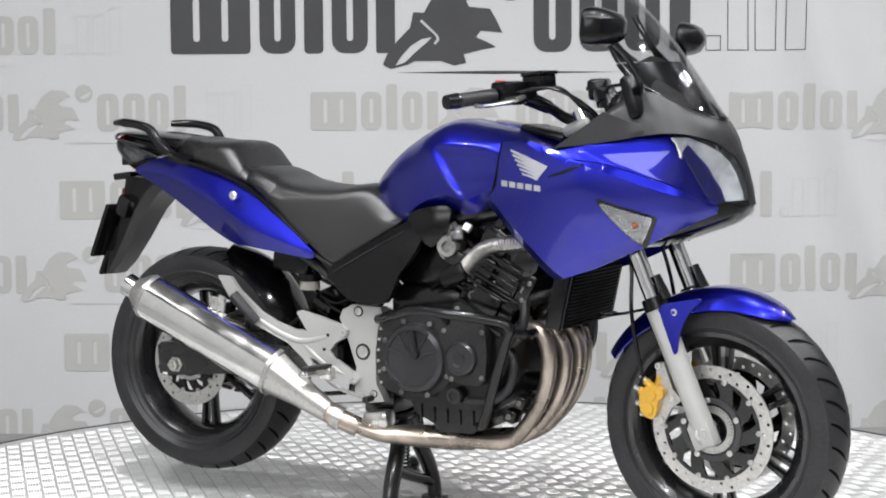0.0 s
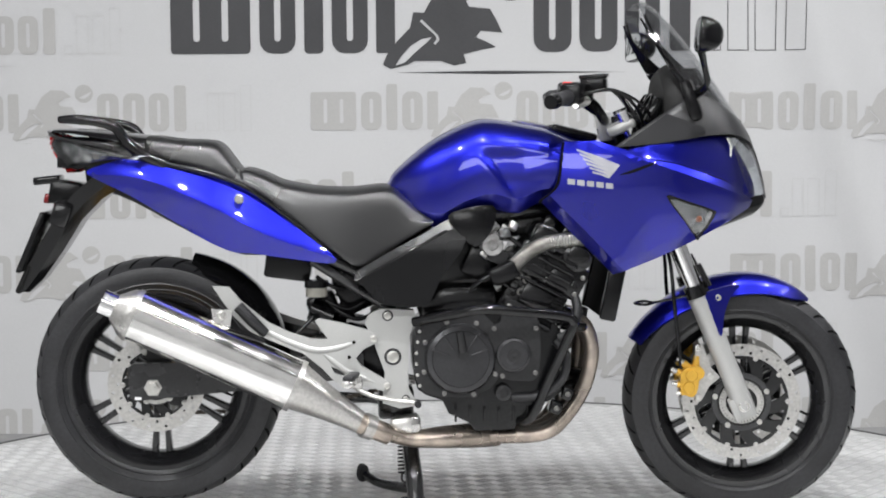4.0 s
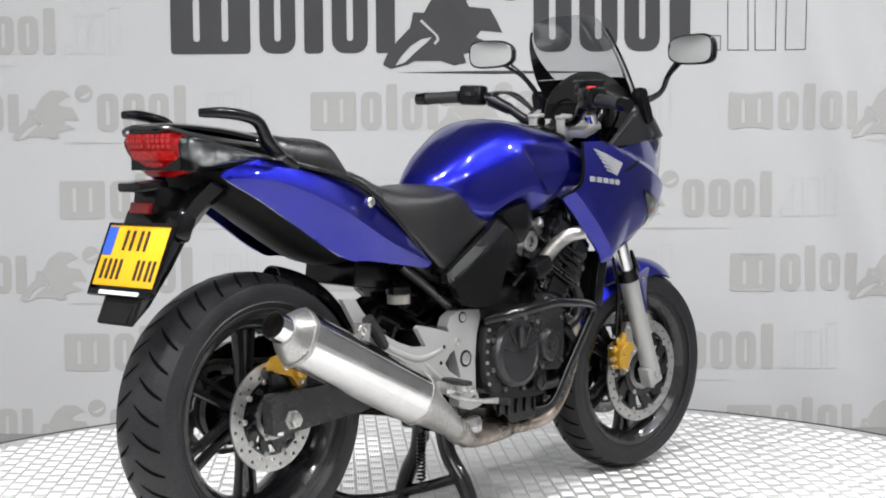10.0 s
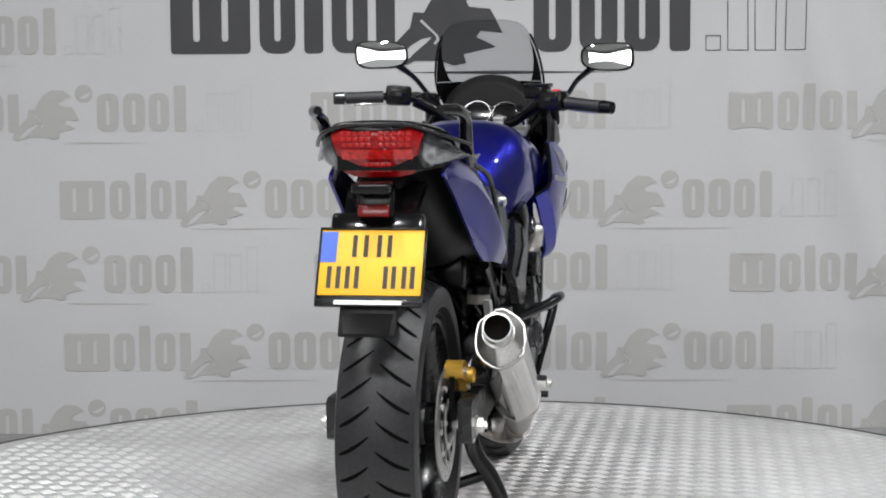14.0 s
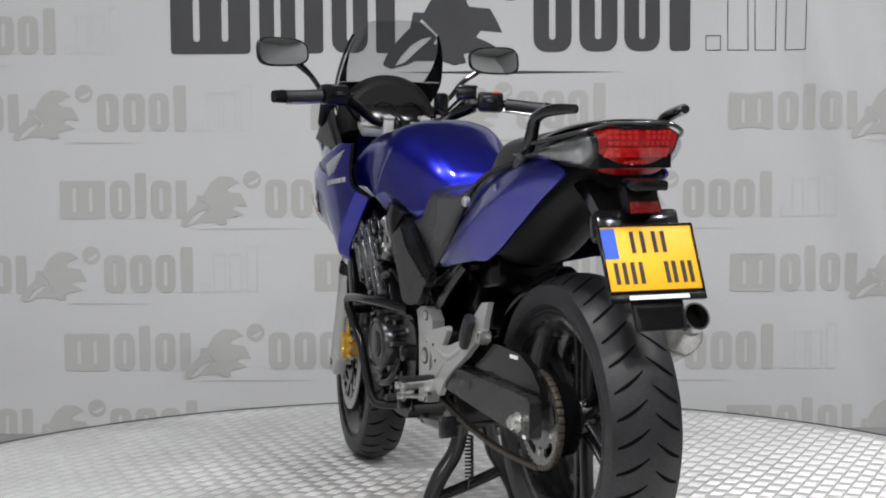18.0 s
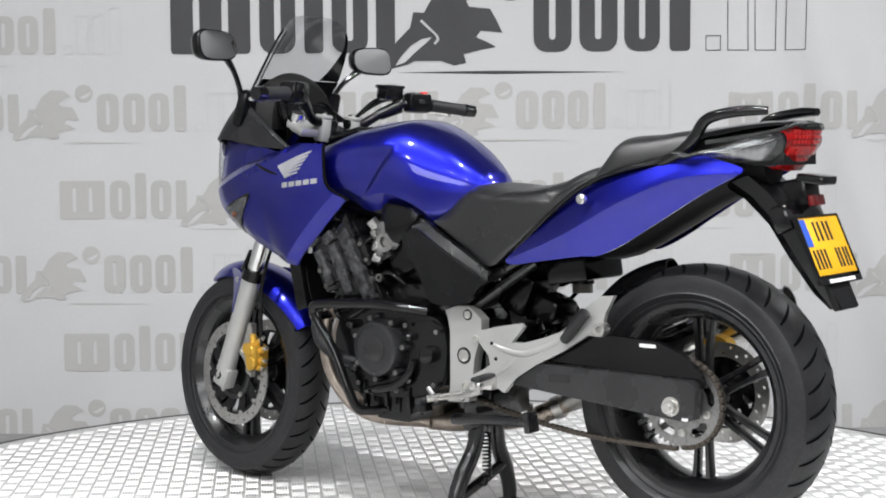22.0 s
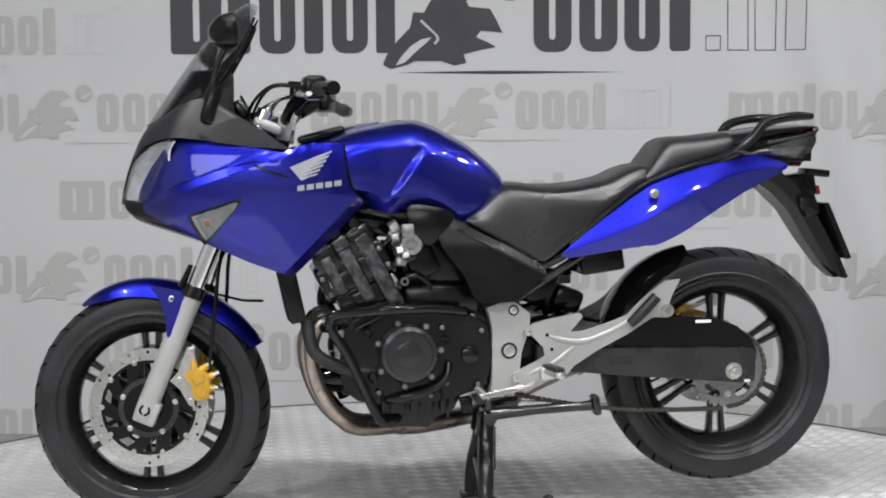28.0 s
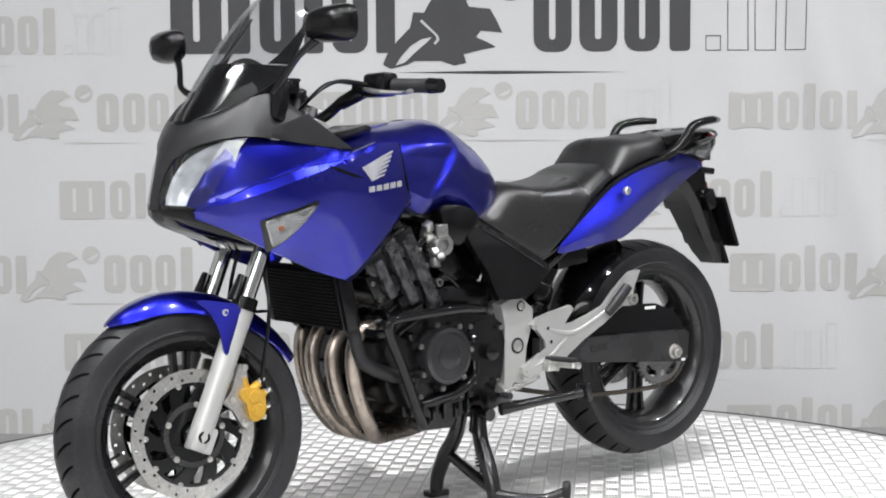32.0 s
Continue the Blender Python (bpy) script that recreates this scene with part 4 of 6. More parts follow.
    for i in range(15):
        y = -0.060 + 0.120 * i / 14
        row = [(-1.0025 + bow(y) + 0.050 * (1 - v) ** 1.3, y * LAMP_W, 0.893 + 0.093 * v) for v in (0.36, 0.46, 0.56)]
        rings.append(row + [(p[0] + 0.004, p[1], p[2]) for p in row[::-1]])
    skin(bm, rings)
    part("lens_band", bm, RED_PALE, red, "paler red band of the lens")
    cell = None
    for v, ys in ((0.90, 11), (0.78, 11), (0.66, 11), (0.26, 5), (0.14, 5)):
        for k in range(ys):
            y = (k - (ys - 1) / 2) * 0.0112
            if ys == 11 and abs(y) < 0.006:
                continue
            m = pose(-1.0005 + bow(y) + 0.050 * (1 - v) ** 1.3 + 0.016 * v ** 6, y * LAMP_W * (0.80 + 0.23 * v), 0.893 + 0.093 * v, 0, 0, math.degrees(math.atan2(6.4 * y, 1)) * -1)
            if cell is None:
                cell = part("lens_cell", block(0, 0, 0, 0.003, 0.0106, 0.0085, (0, 0, 0), 0.0012), RED_BRIGHT, red)
                cell.matrix_basis = m
            else:
                again(cell, m, red)
    trim = [(-0.992 + bow(y) + 0.075 * max(0.0, (abs(y) - 0.098) / 0.044) ** 1.4, y * LAMP_W, 0.993 - 1.2 * max(0, abs(y) - 0.05) ** 1.4) for y in [-0.135 + 0.27 * i / 18 for i in range(19)]]
    part("tail_trim", tube(trim, 0.0045, 8, 1), COVER, BIKE, "thin dark trim over the tail light")
    for s in (-1, 1):
        lamp(0.0765 * s, 0.0790 * s, BLACK_PLASTIC, "lens_divider", 0.001, 0.095)
        lens = lamp(0.0792 * s, 0.142 * s, CLEAR, "rear_flasher")
        tagged(lens, "clear rear turn signal lens")
        tagged(lamp(0.080 * s, 0.139 * s, REAR_SILVER, "flasher_reflector", -0.020), "silver flasher reflector")
    # closed body behind the lenses
    bm = bmesh.new()
    rings = []
    for x, w, zt, zb in ((-0.962, 0.080, 0.980, 0.905), (-0.930, 0.088, 0.981, 0.905), (-0.900, 0.102, 0.981, 0.907), (-0.860, 0.111, 0.979, 0.911), (-0.800, 0.117, 0.973, 0.922), (-0.750, 0.114, 0.966, 0.930)):
        rings.append([(x, w, zb), (x, w, zb + 0.7 * (zt - zb)), (x, w * 0.9, zt), (x, -w * 0.9, zt), (x, -w, zb + 0.7 * (zt - zb)), (x, -w, zb)])
    skin(bm, rings)
    part("lamp_housing", bm, BLACK_PLASTIC, BIKE)
    # plate carrier
    bm = bmesh.new()
    rings = []
    for x, z, w, t in ((-0.862, 0.882, 0.078, 0.060), (-0.908, 0.845, 0.074, 0.050), (-0.955, 0.790, 0.066, 0.044), (-1.000, 0.715, 0.058, 0.042), (-1.045, 0.640, 0.050, 0.034), (-1.066, 0.600, 0.044, 0.018)):
        rings.append([(x - 0.014, -w, z), (x + t * 0.5, -w * 0.95, z - t * 0.2), (x + t, -w * 0.7, z - t * 0.35), (x + t, w * 0.7, z - t * 0.35), (x + t * 0.5, w * 0.95, z - t * 0.2), (x - 0.014, w, z)])
    skin(bm, rings)
    part("plate_carrier", bm, BLACK_GLOSS, BIKE, "long black plastic plate carrier", 25)
    part("carrier_wing", block(-0.958, 0, 0.790, 0.045, 0.185, 0.060, (0, 23, 0), 0.010), BLACK_GLOSS, BIKE)
    part("mudflap", block(-1.058, 0, 0.628, 0.012, 0.112, 0.075, (0, 24, 0), 0.004), MATT_BLACK, BIKE)
    part("plate_lamp", block(-1.000, 0, 0.874, 0.065, 0.074, 0.020, (0, -6, 0), 0.005), BLACK_GLOSS, BIKE)
    part("lamp_stem", block(-0.955, 0, 0.842, 0.078, 0.074, 0.062, (0, 10, 0), 0.008), BLACK_PLASTIC, BIKE)
    part("rear_reflector", block(-1.000, 0, 0.828, 0.014, 0.062, 0.024, (0, 14, 0), 0.003), RED_DIM, BIKE, "small dark red reflector")
    tilt = 23.5
    m = pose(-1.026, 0.0, 0.727, 0, tilt, 0)
    bm = turned(block(0.004, 0, -0.004, 0.006, 0.208, 0.154, (0, 0, 0), 0.003), m)
    holder = part("plate_frame", bm, BLACK_PLASTIC, BIKE, "black plate holder")
    for cy, cz, sy, sz in ((0.1025, 0.0, 0.004, 0.146), (-0.1025, 0.0, 0.004, 0.146), (0, 0.0715, 0.208, 0.004), (0, -0.078, 0.208, 0.014)):
        part("plate_rim", turned(block(-0.001, cy, cz, 0.010, sy, sz, (0, 0, 0), 0.001), m), BLACK_PLASTIC, holder)
    part("number_plate", turned(block(-0.001, 0, 0.003, 0.004, 0.202, 0.132, (0, 0, 0), 0.0015), m), YELLOW_PLATE, holder, "yellow embossed number plate")
    part("plate_band", turned(block(-0.0035, 0.0845, 0.034, 0.001, 0.031, 0.062, (0, 0, 0), 0), m), PLATE_BLUE, holder)
    for y, z in ((0.034, 0.036), (0.012, 0.036), (-0.014, 0.036), (-0.034, 0.036), (0.080, -0.027), (0.062, -0.027), (0.044, -0.027), (0.026, -0.027), (-0.030, -0.027), (-0.046, -0.027), (-0.066, -0.027), (-0.082, -0.027)):
        part("plate_bar", turned(block(-0.0035, y, z, 0.0014, 0.0085, 0.044, (0, 0, 0), 0), m), PRINT_BLACK, holder)
    part("holder_print", turned(block(-0.0064, 0, -0.078, 0.0012, 0.130, 0.0085, (0, 0, 0), 0), m), WHITE_PRINT, holder)


def fair_depth(x, z):
    w = curve([(0.20, 0.190), (0.30, 0.222), (0.40, 0.236), (0.50, 0.232), (0.60, 0.214), (0.69, 0.180), (0.74, 0.130), (0.79, 0.07)], x)
    d = z - 0.855
    k = curve([(0.2, 0.3), (0.4, 0.2), (0.6, 2.4), (0.75, 4.0)], x)
    rear_edge = (x - 0.221) * 0.7130 + (z - 0.815) * 0.7012
    low_edge = -(x - 0.399) * 0.4076 + (z - 0.634) * 0.9132
    cut_in = 0.95 * max(0.0, 0.024 - rear_edge) + 0.35 * max(0.0, 0.020 - low_edge)
    ledge = (z - 0.860) * 0.945 - (0.677 - x) * 0.327
    if x < 0.75:
        cut_in += 0.62 * max(0.0, min(0.018, ledge + 0.018))
    waist = max(0.0, 0.835 + 0.10 * (x - 0.25) - z) * max(0.0, min(1.0, (0.56 - x) / 0.08))
    return w - (k if d < 0 else 1.3) * d * d - cut_in - 0.13 * waist


def build_fairing():
    outline = [(0.272, 0.960), (0.268, 0.895), (0.255, 0.845), (0.221, 0.815), (0.298, 0.734), (0.399, 0.634), (0.499, 0.668), (0.605, 0.716), (0.700, 0.764), (0.758, 0.793), (0.764, 0.810), (0.677, 0.860), (0.557, 0.902), (0.466, 0.918), (0.420, 0.940), (0.350, 0.962)]
    dense = []
    for a, b in zip(outline, outline[1:] + outline[:1]):
        dense += [(a[0] + (b[0] - a[0]) * k / 4, a[1] + (b[1] - a[1]) * k / 4) for k in range(4)]
    creases = [[(0.2381 + 0.1740 * k / 14, 0.8318 - 0.1769 * k / 14) for k in range(15)],
               [(0.725 - 0.265 * k / 22, 0.8243 + 0.0917 * k / 22) for k in range(23)],
               [(0.262 + 0.25 * k / 20, 0.8362 + 0.025 * k / 20) for k in range(21)]]
    for s in (-1, 1):
        side = part("side_fairing", panel(dense, fair_depth, s, 0.006, 0.012, sharp=True, lines=creases), BLUE, BIKE, "blue metallic half fairing side", 11)
        part("panel_seam", tube([(x, s * (fair_depth(x, z) - 0.003), z) for x, z in ((0.274, 0.958), (0.266, 0.895), (0.253, 0.846), (0.219, 0.813))], 0.0045, 8, 3), RUBBER_GROOVE, side)
        upper = [(0.410, 0.938), (0.466, 0.905), (0.557, 0.890), (0.677, 0.848), (0.745, 0.808), (0.774, 0.822), (0.768, 0.850), (0.742, 0.900), (0.690, 0.972), (0.640, 0.972), (0.576, 0.966)]
        part("nose_panel", panel([p for a, b in zip(upper, upper[1:] + upper[:1]) for p in (a, ((a[0] + b[0]) / 2, (a[1] + b[1]) / 2))], lambda x, z: fair_depth(x, z) - 0.008, s, 0.006, 0.012, sharp=True), BLUE, BIKE, "blue nose panel beside the headlight", 45)
        part("nose_seam", tube([(x, s * (fair_depth(x, z) - 0.003), z) for x, z in ((0.742, 0.816), (0.677, 0.861), (0.615, 0.882), (0.557, 0.903), (0.500, 0.914), (0.462, 0.920), (0.425, 0.938))], 0.0012, 8, 3), RUBBER_GROOVE, side)
        # dark slot
        part("vent_slot", panel([(0.405, 0.880), (0.440, 0.893), (0.492, 0.910), (0.478, 0.900), (0.435, 0.884)], lambda x, z: fair_depth(x, z) + 0.002, s, 0.004, 0.02), BLACK_PLASTIC, side)
        # flasher
        tri = [(0.519, 0.828), (0.570, 0.815), (0.640, 0.792), (0.650, 0.782), (0.635, 0.750), (0.617, 0.720), (0.608, 0.718), (0.570, 0.762)]
        seat = part("front_flasher", panel(tri, lambda x, z: fair_depth(x, z) + 0.002, s, 0.004, 0.02, 3), BLACK_GLOSS, BIKE, "triangular front turn signal")
        small = [(0.585 + (x - 0.585) * 0.84, 0.777 + (z - 0.777) * 0.80) for x, z in tri]
        part("reflector", panel(small, lambda x, z: fair_depth(x, z) + 0.004, s, 0.003, 0.02, 3), FLASHER_GREY, seat)
        part("bulb", lathe([(0, 0), (0.008, 0), (0.007, 0.005 * s), (0, 0.007 * s)], 16), AMBER, seat).matrix_basis = pose(0.605, s * (fair_depth(0.605, 0.77) + 0.003), 0.770)
        part("lens", panel(small, lambda x, z: fair_depth(x, z) + 0.014, s, 0.002, 0.02, 3), CLEAR, seat)
        # wing-like badge and a bar below it
        for k in range(6):
            x0, z0, x1, z1 = 0.302 + 0.0073 * k, 0.943 - 0.0109 * k, 0.405 - 0.0044 * k, 0.903 - 0.0052 * k
            feather = [(x0, z0), (x0 + 0.4 * (x1 - x0), z0 + 0.36 * (z1 - z0)), (x1, z1), (x1 - 0.004, z1 - 0.006), (x0 + 0.4 * (x1 - x0), z0 + 0.50 * (z1 - z0) - 0.003), (x0 + 0.002, z0 - 0.005)]
            part("badge_feather", panel(feather, lambda x, z: fair_depth(x, z) + 0.0022, s, 0.0015, 0.03, sharp=True), GREY_PRINT_SILVER, side)
        for k in range(5):
            x0, z0 = 0.281 + 0.0225 * k, 0.871 - 0.0026 * k
            part("badge_bar", panel([(x0, z0), (x0 + 0.017, z0 - 0.002), (x0 + 0.017, z0 - 0.015), (x0, z0 - 0.013)], lambda x, z: fair_depth(x, z) + 0.0022, s, 0.0015, 0.03, sharp=True), GREY_PRINT_SILVER, side)
    # nose shell behind the lamp
    def nose_x(y, z):
        return curve([(0.79, 0.790), (0.812, 0.817), (0.86, 0.808), (0.916, 0.792), (1.008, 0.749), (1.06, 0.706)], z) - curve([(0.78, 5.0), (0.82, 4.7), (0.87, 3.9), (0.975, 2.75), (1.1, 2.7)], z) * y * y

    def shell(name, loops, mat, push, thick=0.004, label="", n=10):
        """Rows of (z, y from, y to) on the nose surface."""
        bm = bmesh.new()
        rings = []
        for z, a, b in loops:
            ys = [a + (b - a) * i / n for i in range(n + 1)]
            front = [(nose_x(y, z) + push, y, z) for y in ys]
            rings.append(front + [(p[0] - thick, p[1], p[2]) for p in front[::-1]])
        skin(bm, rings)
        return part(name, bm, mat, BIKE, label)

    shell("nose_back", [(0.800, -0.08, 0.08), (0.86, -0.13, 0.13), (0.93, -0.145, 0.145), (0.985, -0.15, 0.15)], BLACK_PLASTIC, -0.075)
    for s in (-1, 1):
        bm = bmesh.new()
        rings = []
        for z, a, b in ((0.822, 0.036, 0.112), (0.842, 0.034, 0.122), (0.862, 0.036, 0.130), (0.885, 0.042, 0.138), (0.908, 0.054, 0.147), (0.930, 0.074, 0.156), (0.950, 0.102, 0.165), (0.966, 0.142, 0.172)):
            row = []
            for i in range(19):
                y = a + (b - a) * i / 18
                bowl = max(0.0, 1 - ((y - 0.100 - 0.35 * (z - 0.87)) / 0.052) ** 2 - ((z - 0.880) / 0.085) ** 2)
                row.append((nose_x(y, z) - 0.006 - 0.042 * bowl + (0.0012 if i % 2 else 0.0), s * y, z))
            rings.append(row + [(p[0] - 0.004, p[1], p[2]) for p in row[::-1]])
        skin(bm, rings)
        part("headlight_reflector", bm, LAMP_CHROME, BIKE, "chrome headlight reflector", 10)
        part("headlight_bulb", turned(lathe([(0, 0.0), (0.010, 0.0), (0.012, 0.012), (0.006, 0.022), (0, 0.024)], 16), pose(nose_x(0.098, 0.885) - 0.046, s * 0.098, 0.885, 0, 0, -90)), CHROME, BIKE)
    shell("lamp_mask", [(0.816, -0.090, 0.090), (0.84, -0.115, 0.115), (0.87, -0.128, 0.128), (0.92, -0.146, 0.146), (0.968, -0.168, 0.168)], LAMP_DARK, -0.056, 0.004, "", 20)
    shell("headlight", [(0.815, -0.098, 0.098), (0.83, -0.120, 0.120), (0.86, -0.134, 0.134), (0.90, -0.150, 0.150), (0.94, -0.165, 0.165), (0.974, -0.180, 0.180)], CLEAR, 0.0, 0.003, "wide clear twin headlight glass", 24)
    # black chin and belly under the lamp, one rounded hull
    bm = bmesh.new()
    rings = []
    for x, w, zt, zb in ((0.815, 0.012, 0.823, 0.800), (0.806, 0.050, 0.824, 0.784), (0.786, 0.070, 0.822, 0.768), (0.750, 0.082, 0.815, 0.754), (0.700, 0.094, 0.800, 0.737), (0.640, 0.106, 0.780, 0.716), (0.560, 0.105, 0.760, 0.705), (0.480, 0.10, 0.740, 0.700)):
        rings.append([(x, w, zt)] + [(x - 0.010 * math.sin(math.pi * k / 12), w * math.cos(math.pi * k / 12), zb + (zt - zb) * 0.55 * (1 - math.sin(math.pi * k / 12) ** 0.7)) for k in range(13)] + [(x, -w, zt)])
    skin(bm, rings)
    part("chin", bm, BLACK_GLOSS, BIKE, "glossy black chin under the headlight", 50)
    # dark cowl that wraps from one side over the nose to the other
    low = [(0.405, 0.192, 0.945), (0.510, 0.196, 0.957), (0.610, 0.194, 0.970), (0.684, 0.183, 0.976), (0.728, 0.136, 0.968), (0.762, 0.082, 0.952), (0.783, 0.034, 0.932), (0.788, 0.0, 0.925)]
    top = [(0.405, 0.192, 0.946), (0.485, 0.186, 1.000), (0.545, 0.176, 1.038), (0.600, 0.163, 1.070), (0.655, 0.146, 1.060), (0.705, 0.108, 1.030), (0.738, 0.060, 1.012), (0.752, 0.0, 1.003)]
    a = smooth_line(low, 4)
    b = smooth_line(top, 4)
    a = a + [Vector((p.x, -p.y, p.z)) for p in a[-2::-1]]
    b = b + [Vector((p.x, -p.y, p.z)) for p in b[-2::-1]]
    bm = bmesh.new()
    rings = []
    for p, q in zip(a, b):
        ring = []
        for k in range(7):
            v = k / 6
            m = p.lerp(q, v)
            out = 0.010 * math.sin(math.pi * v) * min(1, (q - p).length / 0.05)
            ring.append((m.x + out * 0.6, m.y * (1 + out * 2.0), m.z))
        rings.append(ring + [(x - 0.006, y * 0.95, z - 0.001) for x, y, z in ring[::-1]])
    skin(bm, rings)
    part("upper_cowl", bm, GREY_COWL, BIKE, "dark grey cowl round the windscreen", 60)
    for s in (-1, 1):
        part("cowl_wing", panel([(0.655, 0.979), (0.590, 1.004), (0.525, 1.026), (0.480, 0.994), (0.408, 0.946), (0.500, 0.953), (0.585, 0.965)], lambda x, z: 0.203 - 0.12 * max(0, z - 0.955) - 0.35 * max(0, x - 0.60), s, 0.006, 0.02, sharp=True), GREY_COWL, BIKE, "dark grey wing of the cowl")
    shell("nose_strip", [(0.812, -0.022, 0.022), (0.85, -0.018, 0.018), (0.89, -0.022, 0.022), (0.925, -0.040, 0.040), (0.955, -0.092, 0.092)], GREY_COWL, 0.003, 0.005)
    # windscreen
    def screen_point(u, v):
        cx = curve([(0, 0.754), (0.25, 0.690), (0.5, 0.630), (0.75, 0.568), (0.93, 0.522), (1, 0.500)], v)
        cz = curve([(0, 1.004), (0.25, 1.100), (0.5, 1.184), (0.75, 1.256), (0.93, 1.300), (1, 1.312)], v)
        hw = curve([(0, 0.030), (0.05, 0.074), (0.12, 0.116), (0.22, 0.146), (0.35, 0.158), (0.5, 0.155), (0.7, 0.141), (0.88, 0.116), (0.96, 0.090), (1, 0.050)], v)
        y = hw * u
        return Vector((cx - 4.2 * y * y, y, cz - 0.35 * y * y))

    def screen(name, u0, u1, v0, v1, mat, push=0.0, thick=0.003, label=""):
        bm = bmesh.new()
        rings = []
        for j in range(25):
            v = v0 + (v1 - v0) * j / 24
            row = [screen_point(u0 + (u1 - u0) * i / 20, v) + Vector((push, 0, push * 0.6)) for i in range(21)]
            rings.append(row + [p - Vector((thick, 0, thick * 0.5)) for p in row[::-1]])
        skin(bm, rings)
        return part(name, bm, mat, BIKE, label)

    screen("windscreen", -1, 1, 0, 1, SMOKE, label="smoke-tinted curved windscreen").visible_shadow = False
    for s in (-1, 1):
        part("screen_rim", tube([tuple(screen_point(s * 1.002, 0.02 + 0.80 * k / 16)) for k in range(17)], 0.0034, 6, 1), BLACK_GLOSS, BIKE)
    part("screen_rim", tube([tuple(screen_point(-1 + 2 * k / 12, 0.012)) for k in range(13)], 0.0034, 6, 1), BLACK_GLOSS, BIKE)
    screen("screen_base", -0.965, 0.965, 0.0, 0.40, BLACK_GLOSS, -0.013)
    for s in (-1, 1):
        bm = bmesh.new()
        rings = []
        for j in range(17):
            v = 0.40 + 0.42 * j / 16
            inner = curve([(0.28, 0.62), (0.45, 0.82), (0.65, 0.94), (0.82, 0.995)], v)
            row = [screen_point(s * 0.965 * (inner + (1 - inner) * i / 6), v) - Vector((0.012, 0, 0.006)) for i in range(7)]
            rings.append(row + [p - Vector((0.004, 0, 0)) for p in row[::-1]])
        skin(bm, rings)
        part("screen_edge", bm, BLACK_GLOSS, BIKE)
    # instruments
    bm = bmesh.new()
    rings = []
    for x, w, zt, zb in ((0.535, 0.122, 1.132, 1.00), (0.552, 0.140, 1.150, 0.99), (0.575, 0.152, 1.160, 0.98), (0.620, 0.145, 1.140, 0.98), (0.665, 0.120, 1.090, 0.98), (0.70, 0.10, 1.04, 0.98)):
        rings.append([(x, w * math.cos(a), zb + (zt - zb) * math.sin(a) ** 0.7) for a in [math.pi * k / 16 for k in range(17)]])
    skin(bm, rings)
    part("instrument_hood", bm, MATT_BLACK, BIKE, "black arched instrument hood")
    face = pose(0.515, 0, 1.036, 0, -62, 0)
    dash = part("instrument_panel", turned(block(0, 0, 0, 0.07, 0.205, 0.03, (0, 0, 0), 0.010), face), BLACK_GLOSS, BIKE)
    for y, r in ((-0.052, 0.034), (0.030, 0.038)):
        ring = lathe([(r, 0), (r + 0.004, 0), (r + 0.004, 0.006), (r, 0.006)], 28, loop=True)
        part("gauge_ring", turned(ring, face @ pose(0, y, 0.015, 90, 0, 0)), BLACK_GLOSS, dash)


def build_mirrors():
    for s, cx, cy, cz, turn in ((1, 0.540, 0.318, 1.220, 0), (-1, 0.575, -0.340, 1.205, 0)):
        m = pose(cx, cy, cz, 0, 5.0, 7 * s)
        ring = [(0.078 * math.copysign(abs(math.cos(a)) ** 0.62, math.cos(a)) + (0.004 * math.sin(a)), 0.041 * math.copysign(abs(math.sin(a)) ** 0.62, math.sin(a)) * (1 + 0.12 * s * math.cos(a))) for a in [2 * math.pi * i / 36 for i in range(36)]]
        bm = bmesh.new()
        rings = []
        for f, x in ((0.96, -0.006), (1.0, -0.003), (1.0, 0.004), (0.93, 0.020), (0.74, 0.038), (0.40, 0.050), (0.05, 0.054)):
            rings.append([(x, p[0] * f, p[1] * f) for p in ring])
        skin(bm, rings)
        shell = part("mirror", turned(bm, m), BLACK_PLASTIC, BIKE, "black rear-view mirror on a stalk", 60)
        bm = bmesh.new()
        skin(bm, [[(-0.007 - 0.0028 * (1 - f * f), p[0] * 0.91 * f, p[1] * 0.89 * f) for p in ring] for f in (1.0, 0.85, 0.68, 0.5, 0.33, 0.16, 0.02)])
        part("mirror_glass", turned(bm, m), MIRROR, shell, "", 60)
        part("mirror_mount", block(0.590, s * 0.176, 1.058, 0.034, 0.044, 0.105, (0, -18, 12 * s), 0.014), BLACK_PLASTIC, BIKE, "black mirror mount beside the screen")
        part("mirror_stalk", tube([(cx + 0.012, cy - s * 0.045, cz - 0.030), (cx + 0.03, cy - s * 0.090, cz - 0.065), (cx + 0.045, cy - s * 0.125, cz - 0.11), (0.600, s * 0.170, 1.070)], [0.011, 0.0075, 0.0075, 0.012], 10), BLACK_GLOSS, shell)


